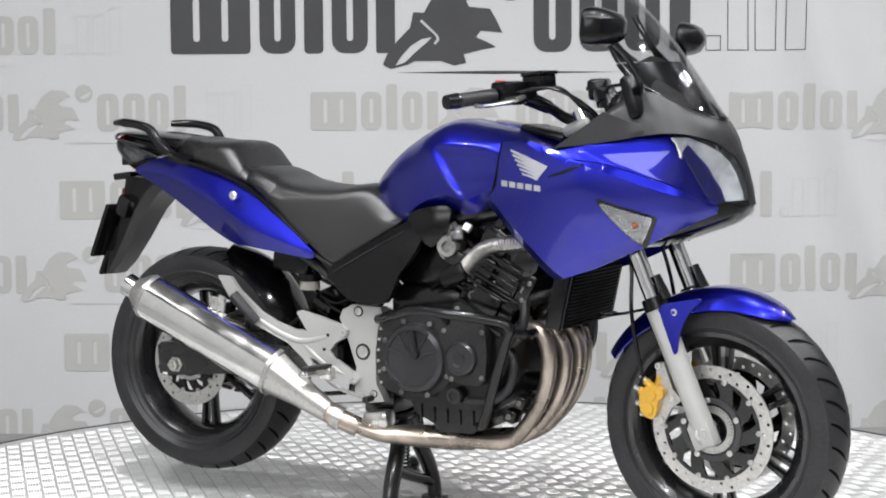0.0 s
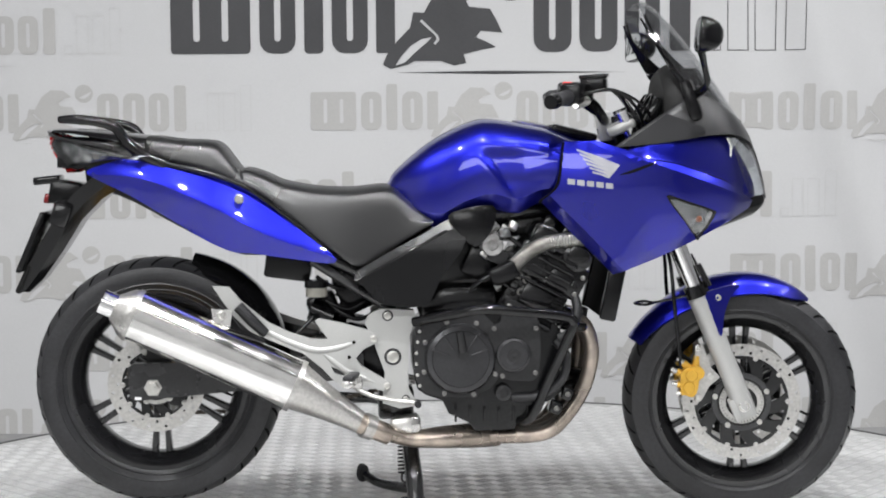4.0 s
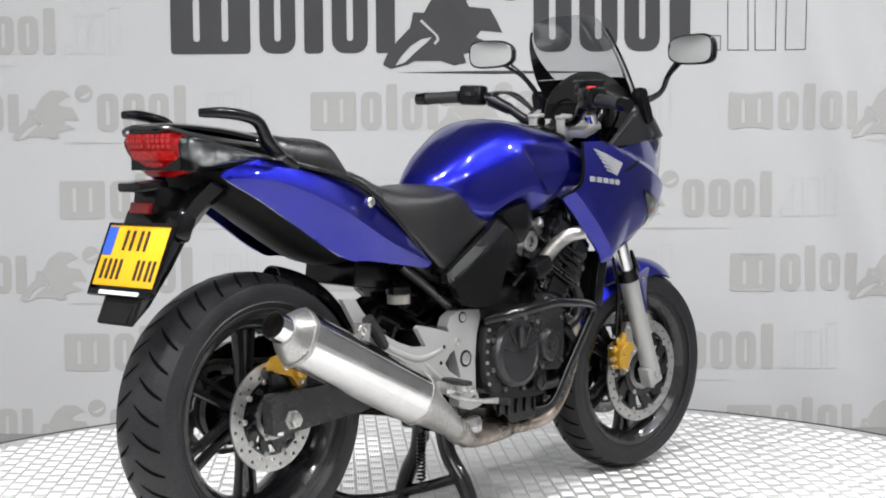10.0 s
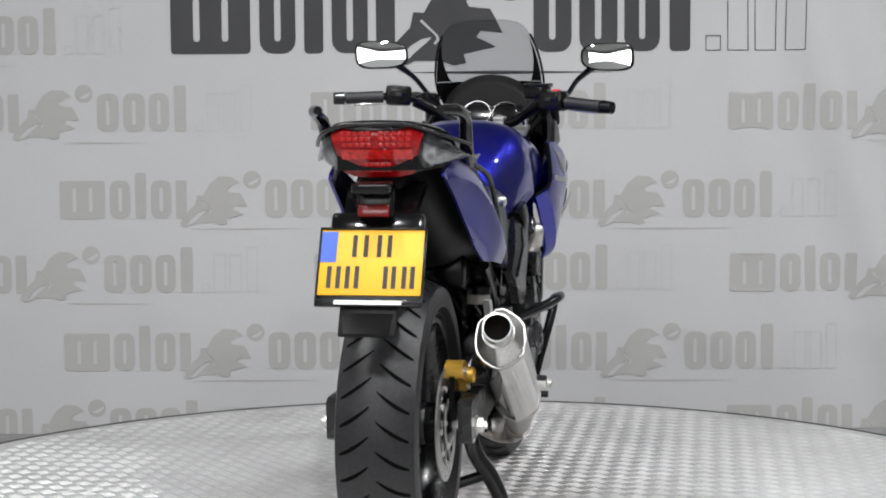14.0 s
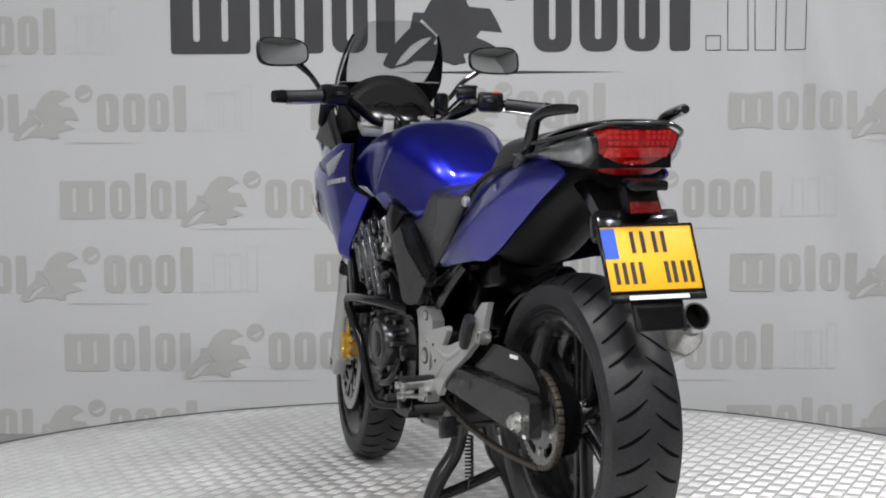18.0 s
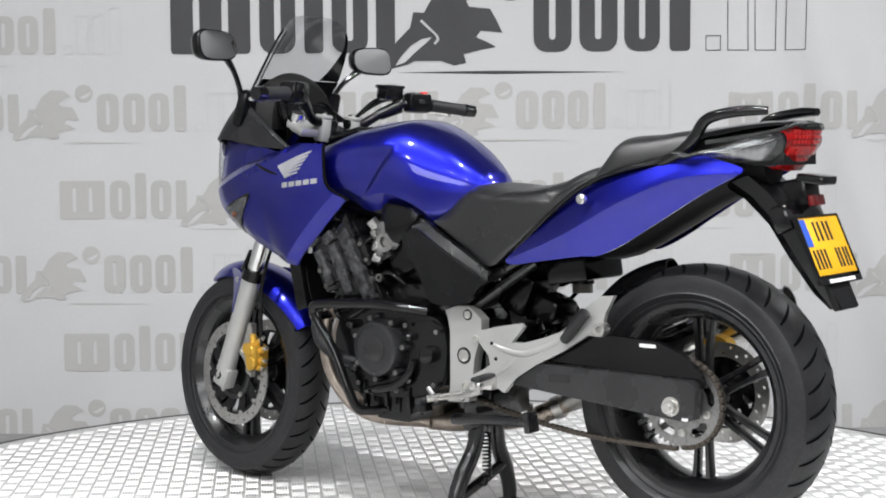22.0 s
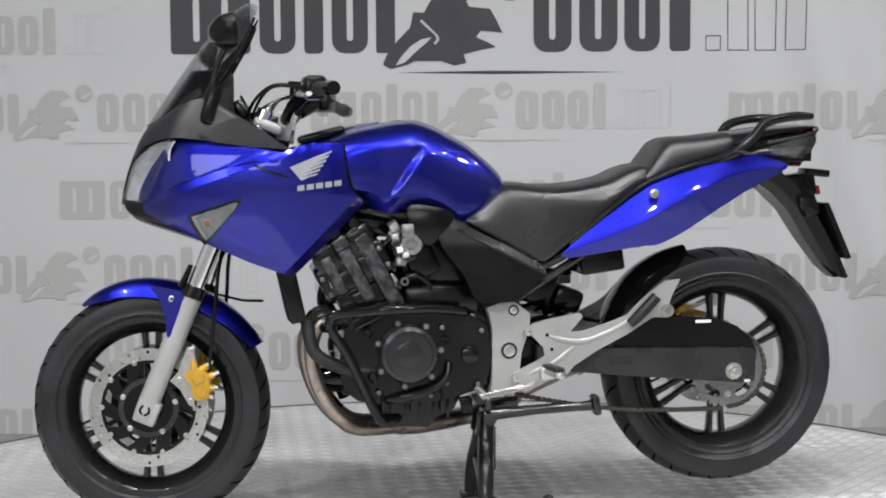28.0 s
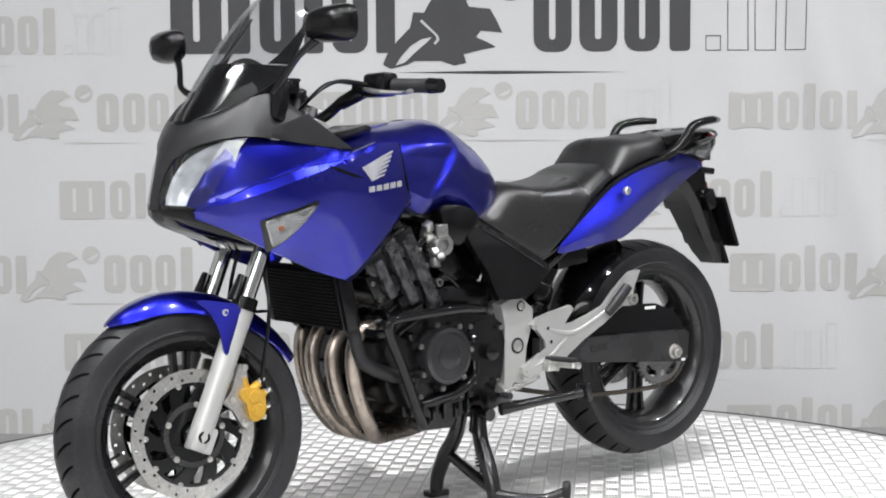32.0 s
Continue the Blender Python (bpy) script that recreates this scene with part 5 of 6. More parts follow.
def build_bars():
    def add(name, bm, mat, label="", parent=None):
        ob = part(name, bm, mat, parent or BIKE, label)
        if parent is None:
            steer(ob)
        return ob

    for s in (-1, 1):
        bar_ = add("handlebar", tube([(0.272, s * 0.372, 1.070), (0.300, s * 0.285, 1.077), (0.330, s * 0.20, 1.080), (0.372, s * 0.145, 1.055), (0.398, s * 0.09, 1.020), (0.402, s * 0.03, 1.015)], [0.0112, 0.0112, 0.0112, 0.0125, 0.0135, 0.0135], 12), BLACK_PLASTIC, "black handlebar")
        part("grip", tube([(0.274, s * 0.362, 1.070), (0.284, s * 0.332, 1.0725), (0.306, s * 0.262, 1.078)], [0.0175, 0.0165, 0.0175], 18), RUBBER, bar_, "black rubber grip")
        part("bar_end", tube([(0.264, s * 0.395, 1.0675), (0.274, s * 0.365, 1.070)], [0.0165, 0.0185], 18, 1), BLACK_GLOSS, bar_)
        part("switch_box", block(0.321, s * 0.222, 1.083, 0.050, 0.072, 0.056, (0, 0, 16 * s), 0.010), BLACK_PLASTIC, bar_)
        part("switch_cap", block(0.300, s * 0.216, 1.094, 0.014, 0.050, 0.026, (0, 0, 16 * s), 0.005), BLACK_GLOSS, bar_)
        part("switch_button", block(0.292, s * 0.212, 1.086, 0.008, 0.018, 0.012, (0, 0, 16 * s), 0.003), COVER, bar_)
        part("bar_joint", tube([(0.345, s * 0.180, 1.072), (0.378, s * 0.132, 1.046)], [0.019, 0.016], 12, 1), BLACK_PLASTIC, bar_)
        part("lever", tube([(0.352, s * 0.205, 1.074), (0.352, s * 0.26, 1.064), (0.330, s * 0.335, 1.056), (0.322, s * 0.362, 1.058)], [0.008, 0.008, 0.0065, 0.008], 10, flat=0.7), ALU, bar_, "polished hand lever")
        part("lever_perch", block(0.350, s * 0.185, 1.078, 0.034, 0.040, 0.026, (0, 0, 18 * s), 0.006), BLACK_PLASTIC, bar_)
        part("riser", block(0.404, s * 0.052, 0.996, 0.036, 0.030, 0.064, (0, -8, 0), 0.005), SILVER, bar_, "silver handlebar clamp")
        part("riser_cap", block(0.399, s * 0.052, 1.031, 0.040, 0.030, 0.010, (0, -8, 0), 0.003), SILVER, bar_)
        part("clamp_bolt", lathe([(0, 0), (0.005, 0), (0.005, 0.004), (0, 0.004)], 12), BOLT, bar_).matrix_basis = pose(0.397, s * 0.052, 1.036, 90, 0, 0)
    box = add("brake_reservoir", block(0.372, -0.165, 1.106, 0.060, 0.058, 0.034, (0, -4, -14), 0.007), BLACK_PLASTIC, "square black brake fluid reservoir")
    part("reservoir_lid", block(0.372, -0.165, 1.126, 0.064, 0.062, 0.010, (0, -4, -14), 0.003), BLACK_GLOSS, box)
    add("kill_switch", block(0.306, -0.232, 1.108, 0.020, 0.018, 0.012, (0, 0, -16), 0.003), RED_PLASTIC, "red engine stop switch")
    for y0, y1, x1, r in ((-0.20, -0.09, 0.50, 0.0045), (-0.18, -0.07, 0.48, 0.0045), (-0.22, -0.11, 0.52, 0.004), (0.21, 0.09, 0.50, 0.0045), (0.18, 0.08, 0.49, 0.004)):
        add("control_cable", tube([(0.345, y0, 1.085), (0.420, y0 * 0.9, 1.092), (x1 - 0.025, (y0 + y1) / 2, 1.050), (x1, y1, 0.985), (0.49, y1 * 0.8, 0.92)], r, 8), BLACK_PLASTIC)
    add("ignition_lock", lathe([(0, 0), (0.020, 0), (0.020, 0.020), (0.014, 0.024), (0, 0.024)], 20), BLACK_GLOSS).matrix_basis = STEER @ pose(0.43, 0, 1.000, 90, 0, 0)


def pivot_plates():
    """Silver frame plates, footpeg hangers and pegs on both sides."""
    for s in (-1, 1):
        y = 0.138 * s
        if s < 0:
            out = [(-0.201, 0.540), (-0.172, 0.554), (-0.090, 0.550), (-0.086, 0.532), (-0.100, 0.490), (-0.106, 0.430), (-0.105, 0.356), (-0.082, 0.313), (-0.125, 0.306), (-0.169, 0.320), (-0.163, 0.396), (-0.192, 0.478), (-0.211, 0.519)]
        else:
            out = [(-0.086, 0.544), (-0.118, 0.556), (-0.158, 0.558), (-0.197, 0.528), (-0.196, 0.494), (-0.175, 0.430), (-0.165, 0.348), (-0.155, 0.320), (-0.092, 0.316), (-0.099, 0.353), (-0.100, 0.490), (-0.093, 0.526)]
        frame_p = part("pivot_plate", slab(out, y - s * 0.022, y + s * 0.010, 0.004), SILVER, BIKE, "silver aluminium frame pivot plate")
        for hx, hz, r in ((-0.155, 0.537, 0.011), (-0.143, 0.435, 0.017), (-0.112 if s < 0 else -0.135, 0.330, 0.008)):
            part("bolt_recess", lathe([(0, 0), (r * 1.25, 0), (r * 1.22, 0.0012 * s), (0, 0.0012 * s)], 24, None, (hx, y + 0.010 * s, hz)), GENERATOR, frame_p)
            part("pivot_bolt", lathe([(0, 0), (r * 0.85, 0), (r * 0.88, 0.003 * s), (r * 0.6, 0.004 * s), (r * 0.55, 0.002 * s), (0, 0.002 * s)], 20, None, (hx, y + 0.010 * s, hz)), BOLT, frame_p)
        yy = 0.154 * s
        if s < 0:
            arm = [(-0.580, 0.615), (-0.540, 0.613), (-0.514, 0.580), (-0.447, 0.525), (-0.398, 0.501), (-0.342, 0.483), (-0.302, 0.482), (-0.333, 0.527), (-0.323, 0.533), (-0.267, 0.521), (-0.200, 0.502), (-0.183, 0.489), (-0.186, 0.470),
                   (-0.215, 0.456), (-0.234, 0.434), (-0.220, 0.415), (-0.162, 0.380), (-0.151, 0.366), (-0.163, 0.351), (-0.201, 0.362), (-0.264, 0.368), (-0.287, 0.378), (-0.315, 0.409), (-0.361, 0.447), (-0.444, 0.482), (-0.488, 0.502), (-0.532, 0.543), (-0.550, 0.569)]
            hole = [[(-0.296, 0.415), (-0.256, 0.400), (-0.264, 0.391), (-0.286, 0.398)]]
        else:
            arm = [(-0.180, 0.486), (-0.204, 0.503), (-0.247, 0.514), (-0.322, 0.528), (-0.331, 0.519), (-0.298, 0.480), (-0.331, 0.481), (-0.396, 0.500), (-0.446, 0.519), (-0.482, 0.555), (-0.522, 0.587), (-0.548, 0.605), (-0.584, 0.608), (-0.562, 0.567), (-0.556, 0.547), (-0.566, 0.530),
                   (-0.550, 0.511), (-0.513, 0.513), (-0.468, 0.485), (-0.446, 0.471), (-0.368, 0.432), (-0.308, 0.394), (-0.275, 0.356), (-0.242, 0.372), (-0.208, 0.357), (-0.170, 0.350), (-0.149, 0.363), (-0.151, 0.378), (-0.209, 0.406), (-0.232, 0.421), (-0.228, 0.443), (-0.199, 0.473)]
            hole = []
        hanger = part("footpeg_hanger", slab(arm, yy - 0.007 * s, yy + 0.007 * s, 0.0045, None, hole), SILVER, BIKE, "silver cast footpeg hanger")
        spine = [(-0.540, 0.574), (-0.490, 0.528), (-0.440, 0.498), (-0.390, 0.474), (-0.330, 0.455), (-0.270, 0.462), (-0.205, 0.484)]
        part("hanger_rib", tube([(x, yy, z) for x, z in spine], [0.006, 0.0085, 0.0095, 0.0100, 0.0105, 0.0095, 0.006], 20), SILVER, hanger, "", 60)
        part("hanger_rib", tube([(x, yy, z) for x, z in ((-0.320, 0.452), (-0.290, 0.428), (-0.255, 0.402), (-0.215, 0.385), (-0.172, 0.368))], [0.006, 0.0098, 0.0095, 0.0090, 0.006], 20), SILVER, hanger, "", 60)
        for hx, hz in ((-0.238, 0.474), (-0.250, 0.437)):
            part("hanger_hole", lathe([(0, 0), (0.0045, 0), (0.0045, 0.0012 * s), (0, 0.0012 * s)], 12, None, (hx, yy + 0.007 * s, hz)), SOOT, hanger)
        for hx, hz in ((-0.190, 0.482), (-0.158, 0.365)):
            part("hanger_bolt", bolt_head(hx, yy + 0.007 * s, hz, 0.009, s), BOLT, hanger)
        part("passenger_peg", tube([(-0.452, s * 0.166, 0.498), (-0.485, s * 0.174, 0.532), (-0.518, s * 0.178, 0.568)], [0.012, 0.015, 0.014], 10), RUBBER, hanger)
        part("muffler_boss", lathe([(0.008, 0), (0.016, 0), (0.016, 0.026 * s), (0.008, 0.026 * s)], 20, None, (-0.549, 0.146 * s, 0.530), True), BOLT if s > 0 else BLACK_PLASTIC, hanger)
        turn = 11 * s
        part("rider_peg", block(-0.245, s * 0.205, 0.384, 0.030, 0.100, 0.016, (0, 0, turn), 0.005), ALU, hanger, "cast aluminium footpeg with a rubber top")
        part("peg_rubber", block(-0.245, s * 0.206, 0.396, 0.026, 0.090, 0.012, (0, 0, turn), 0.004), RUBBER, hanger)
        part("peg_mount", block(-0.236, s * 0.168, 0.378, 0.036, 0.030, 0.032, (0, 0, 0), 0.006), ALU, hanger)
        part("peg_end", lathe([(0, 0), (0.009, 0), (0.009, 0.008 * s), (0.005, 0.010 * s), (0, 0.010 * s)], 14, None, (-0.254, 0.254 * s, 0.384)), ALU, hanger)
        lever = [(-0.205, s * 0.160, 0.352), (-0.160, s * 0.168, 0.338), (-0.100, s * 0.178, 0.330), (-0.055, s * 0.190, 0.322)] if s > 0 else [(-0.235, s * 0.17, 0.362), (-0.20, s * 0.18, 0.346), (-0.15, s * 0.195, 0.336), (-0.085, s * 0.205, 0.330)]
        part("foot_lever", tube(lever, [0.007, 0.0055, 0.0055, 0.008], 8), STEEL, BIKE, "aluminium foot lever")
        part("lever_tip", tube([lever[-1], (lever[-1][0], lever[-1][1] + 0.032 * s, lever[-1][2])], 0.0085, 12, 1), RUBBER, BIKE)
        chamfer = [(-0.2100 + 0.200 * k / 12, 0.6385 + 0.1065 * k / 12) for k in range(13)]
        part("side_cover", panel([(0.040, 0.748), (0.005, 0.775), (-0.060, 0.740), (-0.232, 0.647), (-0.212, 0.611), (-0.165, 0.567), (-0.080, 0.560), (-0.048, 0.578), (-0.022, 0.635), (0.026, 0.695)],
                                 lambda x, z: 0.176 - 0.6 * max(0.0, 0.018 - ((x + 0.232) * 0.470 - (z - 0.647) * 0.883)) - 0.30 * max(0.0, z - 0.70), s, 0.02, 0.012, 2, lines=[chamfer]), SIDE_PLASTIC, BIKE, "black plastic side cover", 14)
        part("cover_bead", tube([(x, s * (0.1765 - 0.30 * max(0.0, z - 0.70)), z) for x, z in chamfer], 0.0035, 8, 1), BLACK_GLOSS, BIKE)
        part("frame_cover", panel([(0.104, 0.806), (0.040, 0.800), (-0.005, 0.780), (0.022, 0.742), (0.060, 0.705), (0.095, 0.735), (0.112, 0.775)], lambda x, z: 0.172 - 4.0 * ((x - 0.055) ** 2 + (z - 0.760) ** 2), s, 0.03, 0.010, 3), BLACK_PLASTIC, BIKE, "", 50)
        # rear frame rails
        part("seat_rail", tube([(-0.08, s * 0.105, 0.60), (-0.22, s * 0.110, 0.640), (-0.42, s * 0.110, 0.740), (-0.70, s * 0.090, 0.88)], 0.014, 10), FRAME_BLACK, BIKE)
        part("rail_brace", tube([(-0.14, s * 0.115, 0.545), (-0.25, s * 0.118, 0.615), (-0.34, s * 0.115, 0.672)], 0.012, 10), FRAME_BLACK, BIKE)
        part("top_rail", tube([(0.38, s * 0.05, 0.80), (0.20, s * 0.09, 0.79), (0.0, s * 0.10, 0.74), (-0.13, s * 0.10, 0.56)], 0.022, 12), FRAME_BLACK, BIKE)


def build_swingarm():
    for s in (-1, 1):
        y = 0.142 * s
        out = [(-0.215, 0.446), (-0.300, 0.437), (-0.600, 0.431), (-0.775, 0.427), (-0.790, 0.417), (-0.785, 0.343), (-0.770, 0.336), (-0.600, 0.350), (-0.420, 0.366), (-0.240, 0.384), (-0.215, 0.386)]
        arm = part("swingarm", slab(out, y - s * 0.017, y + s * 0.012, 0.006), ARM_GREY, BIKE, "dark grey box-section swingarm")
        part("axle_nut", lathe([(0, 0), (0.022, 0), (0.022, 0.003 * s), (0.017, 0.003 * s), (0.016, 0.016 * s), (0.009, 0.017 * s), (0.009, 0.023 * s), (0, 0.023 * s)], 24 if s > 0 else 6, None, (RX, y + 0.012 * s, RZ)), BOLT, arm)
        part("adjuster_label", block(-0.765, y + s * 0.0135, 0.342, 0.016, 0.001, 0.007, (0, 0, 0), 0), WHITE_PRINT, arm)
    part("swingarm_label", block(-0.430, 0.1555, 0.405, 0.060, 0.0012, 0.018, (0, 3, 0), 0), COVER, BIKE)
    part("rear_axle", tube([(RX, -0.15, RZ), (RX, 0.15, RZ)], 0.010, 12, 1), STEEL, BIKE)
    part("swingarm_bridge", block(-0.27, 0, 0.418, 0.07, 0.27, 0.075, (0, 0, 0), 0.015), BLACK_PLASTIC, BIKE)
    # hugger over the rear tyre
    bm = bmesh.new()
    rings = []
    for i in range(25):
        a = radians(10 + 64 * i / 24)
        w = curve([(0, 0.062), (0.3, 0.088), (0.8, 0.080), (1, 0.040)], i / 24)
        r = 0.332 + 0.012 * math.sin(math.pi * i / 24)
        ring = []
        for j in range(11):
            v = -1 + j / 5
            rr = r - 0.045 * abs(v) ** 3
            ring.append((RX + rr * math.cos(a), w * v, RZ + rr * math.sin(a)))
        rings.append(ring + [(RX + (p[0] - RX) * 0.985, p[1] * 0.94, RZ + (p[2] - RZ) * 0.985) for p in ring[::-1]])
    skin(bm, rings)
    part("hugger", bm, BLACK_GLOSS, BIKE, "glossy black rear hugger")
    # chain guard and chain
    out = [(-0.31, 0.462), (-0.42, 0.496), (-0.56, 0.512), (-0.68, 0.506), (-0.745, 0.482), (-0.785, 0.448), (-0.800, 0.412), (-0.770, 0.405), (-0.740, 0.432), (-0.690, 0.420), (-0.56, 0.425), (-0.42, 0.440)]
    guard = part("chain_guard", slab(out, 0.112, 0.130, 0.004), BLACK_GLOSS, BIKE, "glossy black chain guard")
    part("guard_label", block(-0.655, 0.1308, 0.496, 0.042, 0.001, 0.008, (0, 0, 0), 0), WHITE_PRINT, guard)
    chain = new("chain")
    chain.parent = BIKE
    tagged(chain, "dull steel drive chain")
    bm = block(0, 0, 0, 0.0155, 0.016, 0.011, (0, 0, 0), 0.003)
    first = part("chain_link", bm, CHAIN_STEEL, chain)
    route = []
    for k in range(42):
        f = k / 41
        route.append((-0.125 - 0.585 * f, 0.325 - 0.062 * f + (-0.022 * math.sin(math.pi * f)), math.degrees(math.atan2(0.062, 0.585))))
    for k in range(42):
        f = k / 41
        route.append((-0.125 - 0.600 * f, 0.418 + 0.052 * f, -5))
    for k in range(19):
        a = radians(90 + 180 * (k + 0.5) / 19)
        route.append((RX + 0.1005 * math.cos(a), RZ + 0.1005 * math.sin(a), -math.degrees(a) - 90))
    first.matrix_basis = pose(route[0][0], 0.101, route[0][1], 0, route[0][2], 0)
    for x, z, a in route[1:]:
        again(first, pose(x, 0.101, z, 0, a, 0))
    # rear caliper and shock
    cal = part("rear_caliper", slab(smooth_line([(-0.742, 0.468), (-0.735, 0.492), (-0.700, 0.500), (-0.668, 0.478), (-0.662, 0.446), (-0.684, 0.432), (-0.700, 0.452), (-0.722, 0.462)], 3, True), -0.128, -0.088, 0.005), GOLD, BIKE, "gold rear brake caliper")
    part("piston_boss", lathe([(0, -0.127), (0.018, -0.127), (0.017, -0.142), (0.012, -0.146), (0, -0.146)], 24, None, (-0.682, 0, 0.466)), GOLD, cal)
    for bx, bz in ((-0.722, 0.480), (-0.672, 0.440)):
        part("caliper_bolt", bolt_head(bx, -0.128, bz, 0.008, -1), BOLT, cal)
    part("caliper_arm", slab([(-0.748, 0.47), (-0.70, 0.482), (-0.665, 0.45), (-0.69, 0.38), (-0.75, 0.38)], -0.112, -0.100, 0.003), BLACK_PLASTIC, BIKE)
    part("rear_hose", tube([(-0.67, -0.125, 0.47), (-0.62, -0.135, 0.50), (-0.52, -0.13, 0.47), (-0.40, -0.12, 0.48), (-0.34, -0.10, 0.53)], 0.005, 8), BLACK_PLASTIC, BIKE)
    shock = new("shock_absorber")
    shock.parent = BIKE
    pts = []
    for i in range(113):
        a = 2 * math.pi * i / 16
        f = i / 112
        pts.append((-0.30 + 0.075 * f + 0.030 * math.cos(a) * 0.95, 0.030 * math.sin(a), 0.455 + 0.175 * f + 0.030 * math.cos(a) * -0.3))
    part("spring", tube(pts, 0.0055, 8, 1), BLACK_GLOSS, shock, "black shock spring")
    part("damper", tube([(-0.305, 0, 0.44), (-0.22, 0, 0.65)], 0.016, 14, 1), BLACK_PLASTIC, shock)
    part("inner_mudguard", block(-0.238, 0, 0.590, 0.085, 0.130, 0.105, (0, -24, 0), 0.012), BLACK_PLASTIC, BIKE, "black inner mudguard ahead of the wheel")
    part("pivot_housing", block(-0.205, 0, 0.440, 0.135, 0.220, 0.125, (0, 8, 0), 0.014), BLACK_PLASTIC, BIKE, "black swingarm pivot between the frame plates")
    part("stand_bracket", block(-0.135, 0, 0.305, 0.090, 0.170, 0.075, (0, 0, 0), 0.010), FRAME_BLACK, BIKE)
    part("shock_canister", tube([(-0.345, -0.030, 0.545), (-0.290, -0.035, 0.520)], [0.030, 0.034], 18, 1), BLACK_GLOSS, BIKE, "black shock absorber canister")
    part("linkage_cover", block(-0.318, 0.010, 0.552, 0.075, 0.100, 0.060, (0, -20, 0), 0.014), BLACK_PLASTIC, BIKE)
    for z, x in ((0.560, -0.290), (0.535, -0.262), (0.610, -0.300)):
        part("rear_hose", tube([(x - 0.030, -0.085, z + 0.020), (x, -0.092, z), (x + 0.040, -0.090, z - 0.012), (x + 0.085, -0.080, z + 0.010)], 0.0055, 8), BLACK_PLASTIC, BIKE)
    pot = part("rear_reservoir", tube([(-0.330, -0.100, 0.582), (-0.330, -0.100, 0.606)], 0.027, 16, 1), RESERVOIR, BIKE, "cloudy brake fluid reservoir")
    part("reservoir_cap", tube([(-0.330, -0.100, 0.605), (-0.330, -0.100, 0.622)], 0.030, 16, 1), BLACK_PLASTIC, pot)


def build_engine():
    E = new("engine")
    E.parent = BIKE
    tagged(E, "black four-cylinder engine")
    out = [(-0.085, 0.50), (-0.02, 0.53), (0.06, 0.55), (0.20, 0.545), (0.27, 0.50), (0.285, 0.42), (0.27, 0.34), (0.20, 0.31), (0.05, 0.312), (-0.06, 0.338), (-0.09, 0.38)]
    part("crankcase", slab(smooth_line(out, 2, True), -0.150, 0.150, 0.012), ENGINE, E)
    sump = [(-0.025, 0.330), (0.22, 0.330), (0.210, 0.288), (0.168, 0.266), (0.158, 0.246), (0.060, 0.243), (0.045, 0.264), (-0.005, 0.288)]
    part("oil_pan", slab(sump, -0.125, 0.125, 0.010), ENGINE, E)
    for s in (-1, 1):
        for k in range(6):
            part("pan_rib", block(0.012 + 0.036 * k, s * 0.126, 0.292, 0.006, 0.010, 0.050, (0, 0, 0), 0.002), ENGINE, E)
    # cylinders leaning forward
    tilt = Matrix.Translation((0.185, 0, 0.53)) @ Matrix.Rotation(radians(28), 4, "Y")
    part("cylinder_block", turned(block(0, 0, 0.035, 0.150, 0.300, 0.11, (0, 0, 0), 0.008), tilt), ENGINE, E)
    part("cylinder_head", turned(block(0, 0, 0.130, 0.185, 0.320, 0.085, (0, 0, 0), 0.010), tilt), ENGINE, E)
    part("head_cover", turned(block(-0.005, 0, 0.197, 0.165, 0.315, 0.060, (0, 0, 0), 0.018), tilt), ENGINE, E)
    for k in range(5):
        for s in (-1, 1):
            part("cooling_rib", turned(block(0.0, s * 0.1535, 0.0 + 0.022 * k, 0.140, 0.010, 0.008, (0, 0, 0), 0.002), tilt), ENGINE, E)
    for s in (-1, 1):
        part("head_end", turned(lathe([(0, 0.158 * s), (0.034, 0.158 * s), (0.036, 0.163 * s), (0.024, 0.168 * s), (0, 0.168 * s)], 24, None, (0.045, 0, 0.190)), tilt), COVER, E)
        part("head_end", turned(lathe([(0, 0.158 * s), (0.034, 0.158 * s), (0.036, 0.163 * s), (0.024, 0.168 * s), (0, 0.168 * s)], 24, None, (-0.045, 0, 0.190)), tilt), COVER, E)
        for bx, bz in ((-0.08, 0.15), (0.08, 0.15), (-0.08, 0.105), (0.08, 0.105), (0.0, 0.105)):
            part("head_bolt", turned(bolt_head(bx, 0.160 * s, bz, 0.006, s), tilt), CASE_BOLT, E)
    # right side: clutch cover and pulse cover
    def cover(cx, cz, R, y0, y1, s, bolts, name, mat=COVER, label=""):
        ob = part(name, lathe([(0, y0 * s), (R, y0 * s), (R, (y1 - 0.014) * s), (R * 0.93, (y1 - 0.004) * s), (R * 0.80, y1 * s), (R * 0.78, (y1 - 0.003) * s), (0.0, (y1 - 0.002) * s)], 48, None, (cx, 0, cz)), mat, E, label)
        for k in range(bolts):
            a = 2 * math.pi * k / bolts + 0.35
            x, z = cx + (R + 0.007) * math.cos(a), cz + (R + 0.007) * math.sin(a)
            part("cover_boss", lathe([(0, 0.145 * s), (0.011, 0.145 * s), (0.010, (y1 - 0.018) * s), (0, (y1 - 0.018) * s)], 14, None, (x, 0, z)), mat, E)
            part("cover_bolt", bolt_head(x, (y1 - 0.018) * s, z, 0.006, s), CASE_BOLT, E)
        return ob

    cover(0.022, 0.432, 0.088, 0.145, 0.190, -1, 8, "clutch_cover", GENERATOR, label="dark grey round clutch cover")
    part("clutch_arm_boss", tube([(0.028, -0.189, 0.45), (0.020, -0.192, 0.50)], [0.012, 0.010], 12, 1), COVER, E)
